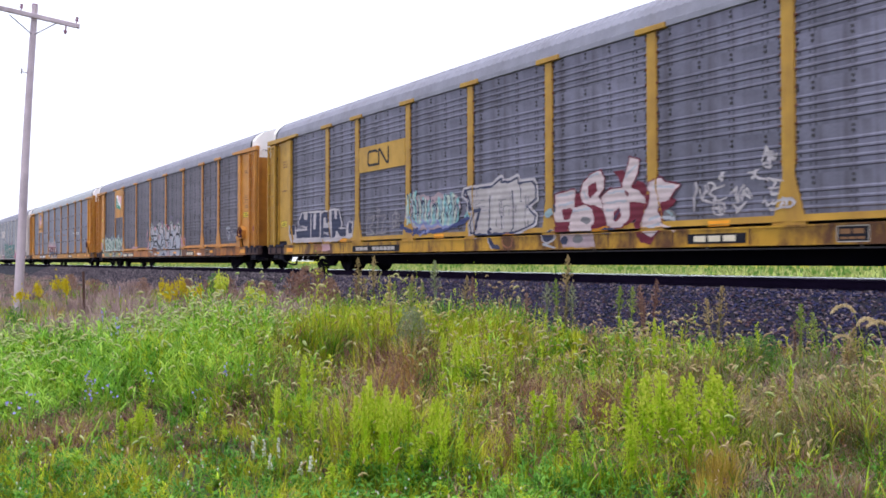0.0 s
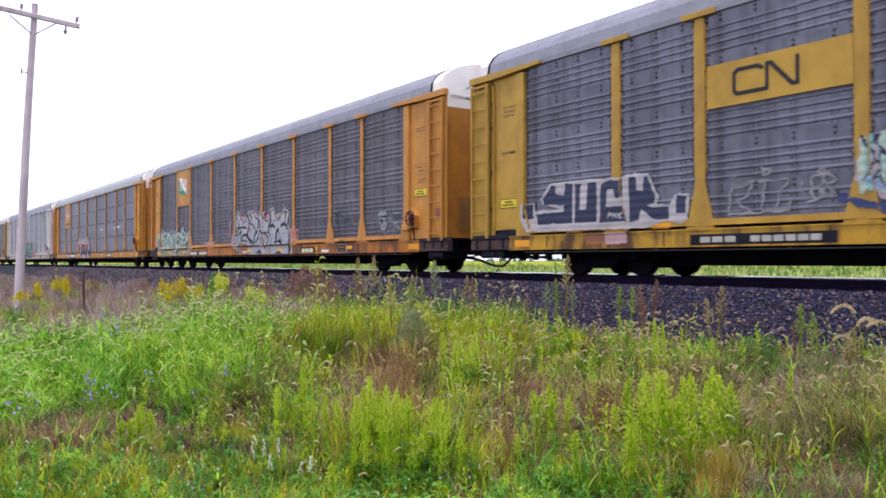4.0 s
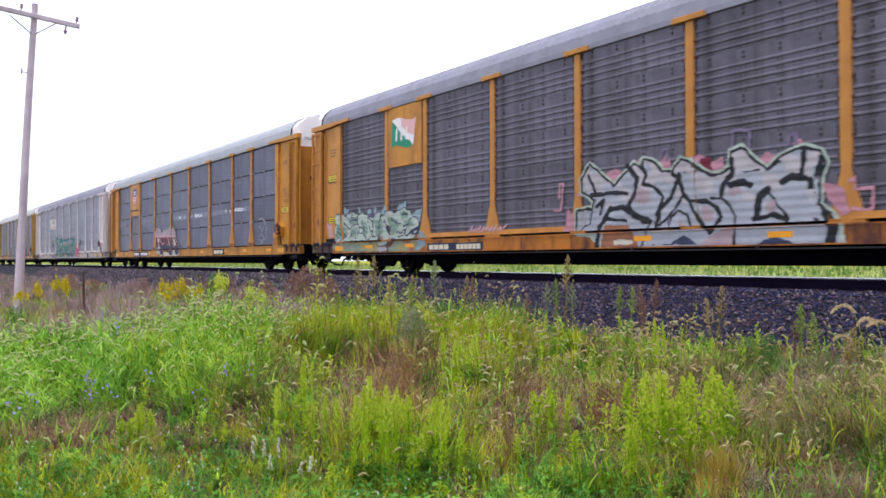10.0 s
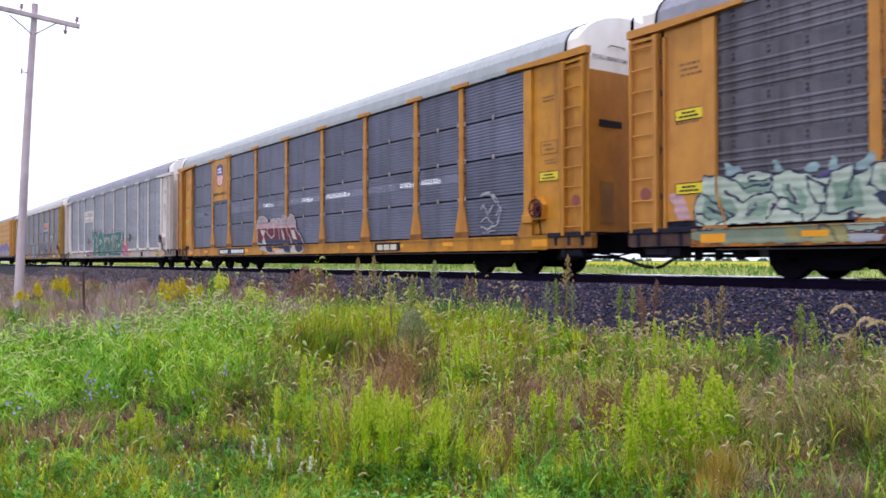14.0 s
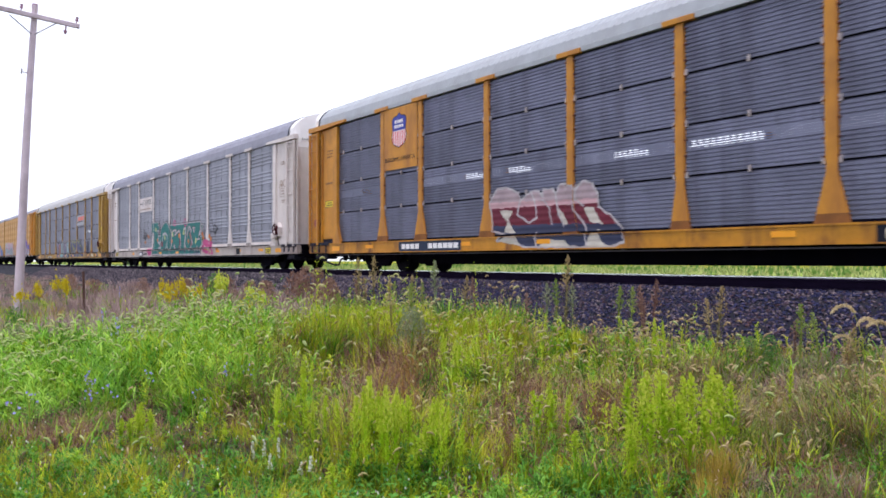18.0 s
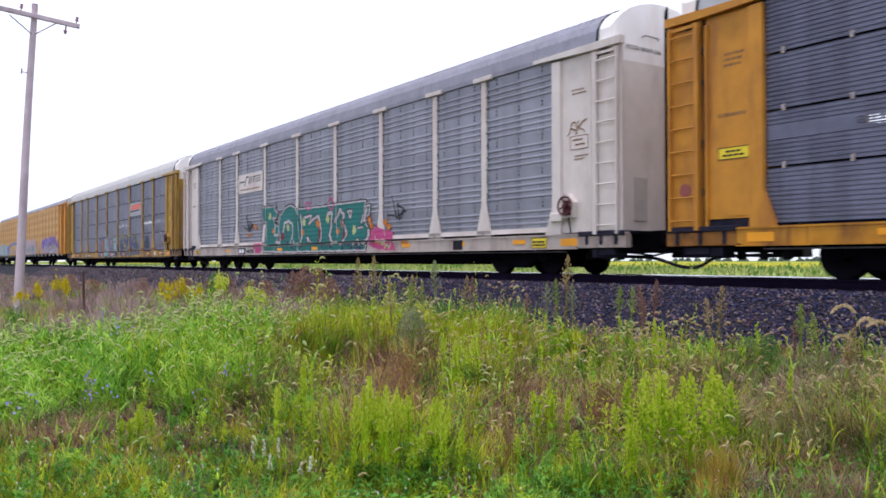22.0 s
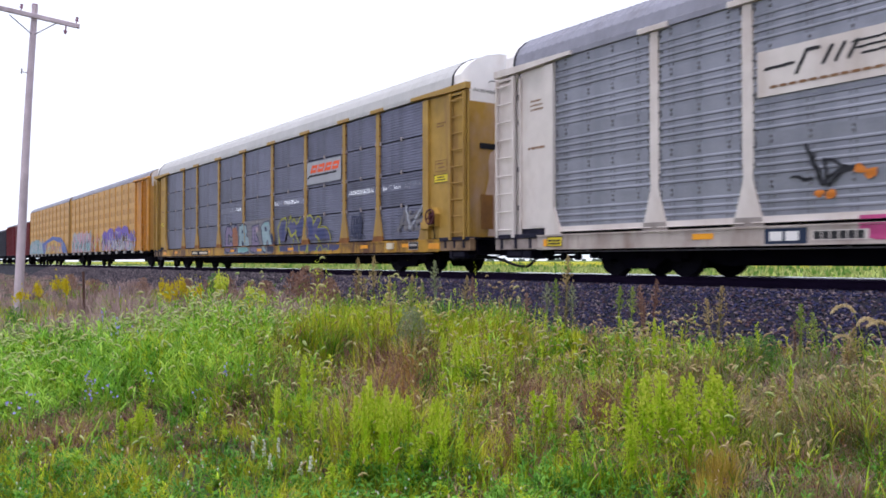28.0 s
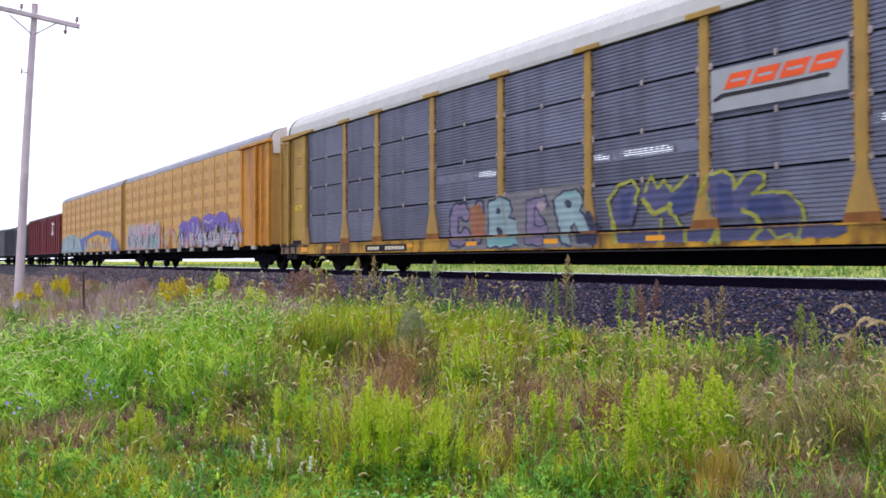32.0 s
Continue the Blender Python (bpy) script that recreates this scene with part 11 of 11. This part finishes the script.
for i, (x, y, h) in enumerate([(-5.42, 8.87, 0.5), (-5.66, 8.89, 0.46), (-5.2, 8.7, 0.42), (-15.86, 2.05, 0.82), (-23.6, 8.4, 1.1), (-14.3, 5.86, 0.85), (-24.3, 8.6, 1.0)]):
    bloom_plant("bush%d" % (i % 2), "leafy_weed", "low leafy green weed", M_bush, x, y, h, 130 + i, lambda rng: plume(rng, 420, 0.30, 0.25), 90, M_bush, wide=0.9)


def clover_flowers():
    rng = np.random.default_rng(77)
    x, y, u, w = scatter(rng, 150, 4.6, 7.0, 1.0, -0.6, 0.1)
    c = np.stack([x, y, ground_z(x, y) + rng.uniform(0.12, 0.24, len(x))], -1)
    quads("clover_flowers", blobs(rng, np.repeat(c, 3, 0), 0.008), M_pale, "small white clover heads in the near grass", "clover")


clover_flowers()


def giant_foxtail(x, y, h, turn, key):
    if key not in PROTO:
        rng = np.random.default_rng(140 + len(PROTO))
        p = plant_base("giant_foxtail", 0, 0, 1, "tall foxtail grass with a bristly arching tan head", "grass", "tall foxtails")
        bm = bmesh.new()
        pts = [(0, 0, 0), (0.01, 0, 0.45), (0.04, 0, 0.8), (0.09, 0, 0.95)]
        for a, b in zip(pts, pts[1:]):
            rod(bm, a, b, 0.0028, 5, 0.002)
        part("stem", bm, M_stem, p)
        v, _, _ = strips(rng, np.zeros(5), np.zeros(5), rng.uniform(0.1, 0.5, 5), rng.uniform(0.2, 0.35, 5), np.full(5, 0.010), rng.uniform(0.5, 1.0, 5))
        strip_part("leaves", v, M_yellowgreen, p)
        c = []
        for t in np.linspace(0, 1, 260):
            th = 0.55 + 2.1 * t
            c.append((0.09 + 0.075 * (math.cos(0.55) - math.cos(th)) + 0.0, 0, 0.95 + 0.075 * (math.sin(th) - math.sin(0.55))))
        c = np.array(c) + rng.normal(0, 0.004, (260, 3))
        strip_part("seed_head", blobs(rng, c, 0.0062), M_head_giant, p)
        PROTO[key] = p
    o = place(key, x, y, h * 1.27, wide=h * 1.27)
    o.rotation_euler = (0, 0, turn)
    return o


for i, (x, y, h, a) in enumerate([(-2.95, 5.95, 1.0, 4.1), (-2.75, 5.85, 0.93, 4.2), (-2.6, 5.75, 0.92, 3.9), (-2.55, 5.95, 0.86, 4.3), (-2.45, 5.6, 0.80, 4.0), (-3.05, 6.1, 0.80, 3.6), (-2.5, 5.4, 0.66, 4.0), (-3.0, 5.5, 0.62, 4.6)]):
    giant_foxtail(x + 0.10, y + 0.14, h, a, "giant%d" % (i % 3))


# ---- far side: weeds on the bank, a flat field, a low line of woods ----
def far_side():
    rng = np.random.default_rng(55)
    n = 17000
    x, y = rng.uniform(-75, 30, n), 16.6 + 14 * rng.random(n) ** 1.8
    h = rng.uniform(0.15, 0.55, n) * (0.5 + clump(x, y, 0.7, 2.0))
    v, _, _ = strips(rng, x, y, ground_z(x, y) - 0.02, h, rng.uniform(0.012, 0.03, n), rng.uniform(0.1, 0.6, n))
    quads("field_edge_grass", v, M_field_grass, "yellow-green weeds on the far side of the track")
    for count, mt, lab in ((34000, M_field_grass, "tufted grass between track and field"), (9000, M_bush_field, "scattered green weeds between track and field")):
        x, y = rng.uniform(-190, 60, count), rng.uniform(24, 95, count)
        keep = rng.random(count) < (smooth(clump(x, y, 0.22, 3.0), 0.42, 0.62) if mt is M_bush_field else 0.9)
        x, y = x[keep], y[keep]
        up = rng.uniform(0.02, 0.30, len(x)) * (0.3 + 1.3 * clump(x, y, 0.3, 1.0)) * (2.0 if mt is M_bush_field else 1.0)
        quads("field_weeds", blobs(rng, np.stack([x, y, ground_z(x, y) + up], -1), 0.10 if mt is M_field_grass else 0.16), mt, lab, "weeds")
    n = 2600
    x, y = rng.uniform(-75, 30, n), rng.uniform(17, 24, n)
    v, _, _ = strips(rng, x, y, ground_z(x, y), rng.uniform(0.3, 0.7, n), rng.uniform(0.03, 0.06, n), rng.uniform(0.2, 0.6, n))
    quads("field_edge_weeds", v, M_lush, "green weed clumps on the far side of the track", "weeds")
    n = 42000
    x, y = rng.uniform(-420, 150, n), 80 + 170 * rng.random(n)
    v, _, _ = strips(rng, x, y, ground_z(x, y), rng.uniform(0.30, 0.6, n), rng.uniform(0.08, 0.18, n), rng.uniform(0.1, 0.5, n))
    quads("field_bloom", v, M_gold_field, "field of yellow-green crop beyond the track", "crop field")
    c = []
    for i in range(190):
        bx, by, r = rng.uniform(-900, 500), rng.uniform(640, 800), rng.uniform(0.8, 2.6)
        k = 46
        a, b = rng.uniform(0, 6.28, k), np.arccos(rng.uniform(-0.2, 1, k))
        c.append(np.stack([bx + r * 1.6 * np.sin(b) * np.cos(a), by + r * np.sin(b) * np.sin(a), -0.6 + r * 1.3 * np.cos(b) * rng.uniform(0.7, 1.1, k)], -1))
    quads("distant_woods", blobs(rng, np.concatenate(c), 1.6), M_far_trees, "low line of distant trees beyond the fields, haze put into their colour", "trees")


M_field_grass = leaf_mat("field_grass", (0.19, 0.25, 0.07), (0.30, 0.35, 0.11), (0.43, 0.43, 0.18))
M_bush_field = leaf_mat("field_weed_leaves", (0.05, 0.12, 0.02), (0.12, 0.23, 0.04), (0.20, 0.30, 0.07))
# leaf colour paled to stand for the haze of distance
M_far_trees = leaf_mat("hazed_distant_leaves", (0.13, 0.17, 0.13), (0.17, 0.21, 0.17), (0.21, 0.25, 0.20))
M_gold_field = leaf_mat("crop_leaves", (0.42, 0.40, 0.05), (0.66, 0.58, 0.06), (0.78, 0.70, 0.12))
far_side()
# ---- motion ----
def motions():
    times = [i * 1.6 for i in range(21)]
    for car, x in CARS:
        walk(car, [(t, pose(x + travel(t), TRACK_Y, 0)) for t in times])
    steps = [i * 4 / 30 for i in range(241)]
    for w in ROLLING:
        x, y, z = w.location
        walk(w, [(t, pose(x, y, z, 0, math.degrees(travel(t) / 0.40) % 360.0, 0)) for t in steps])


motions()
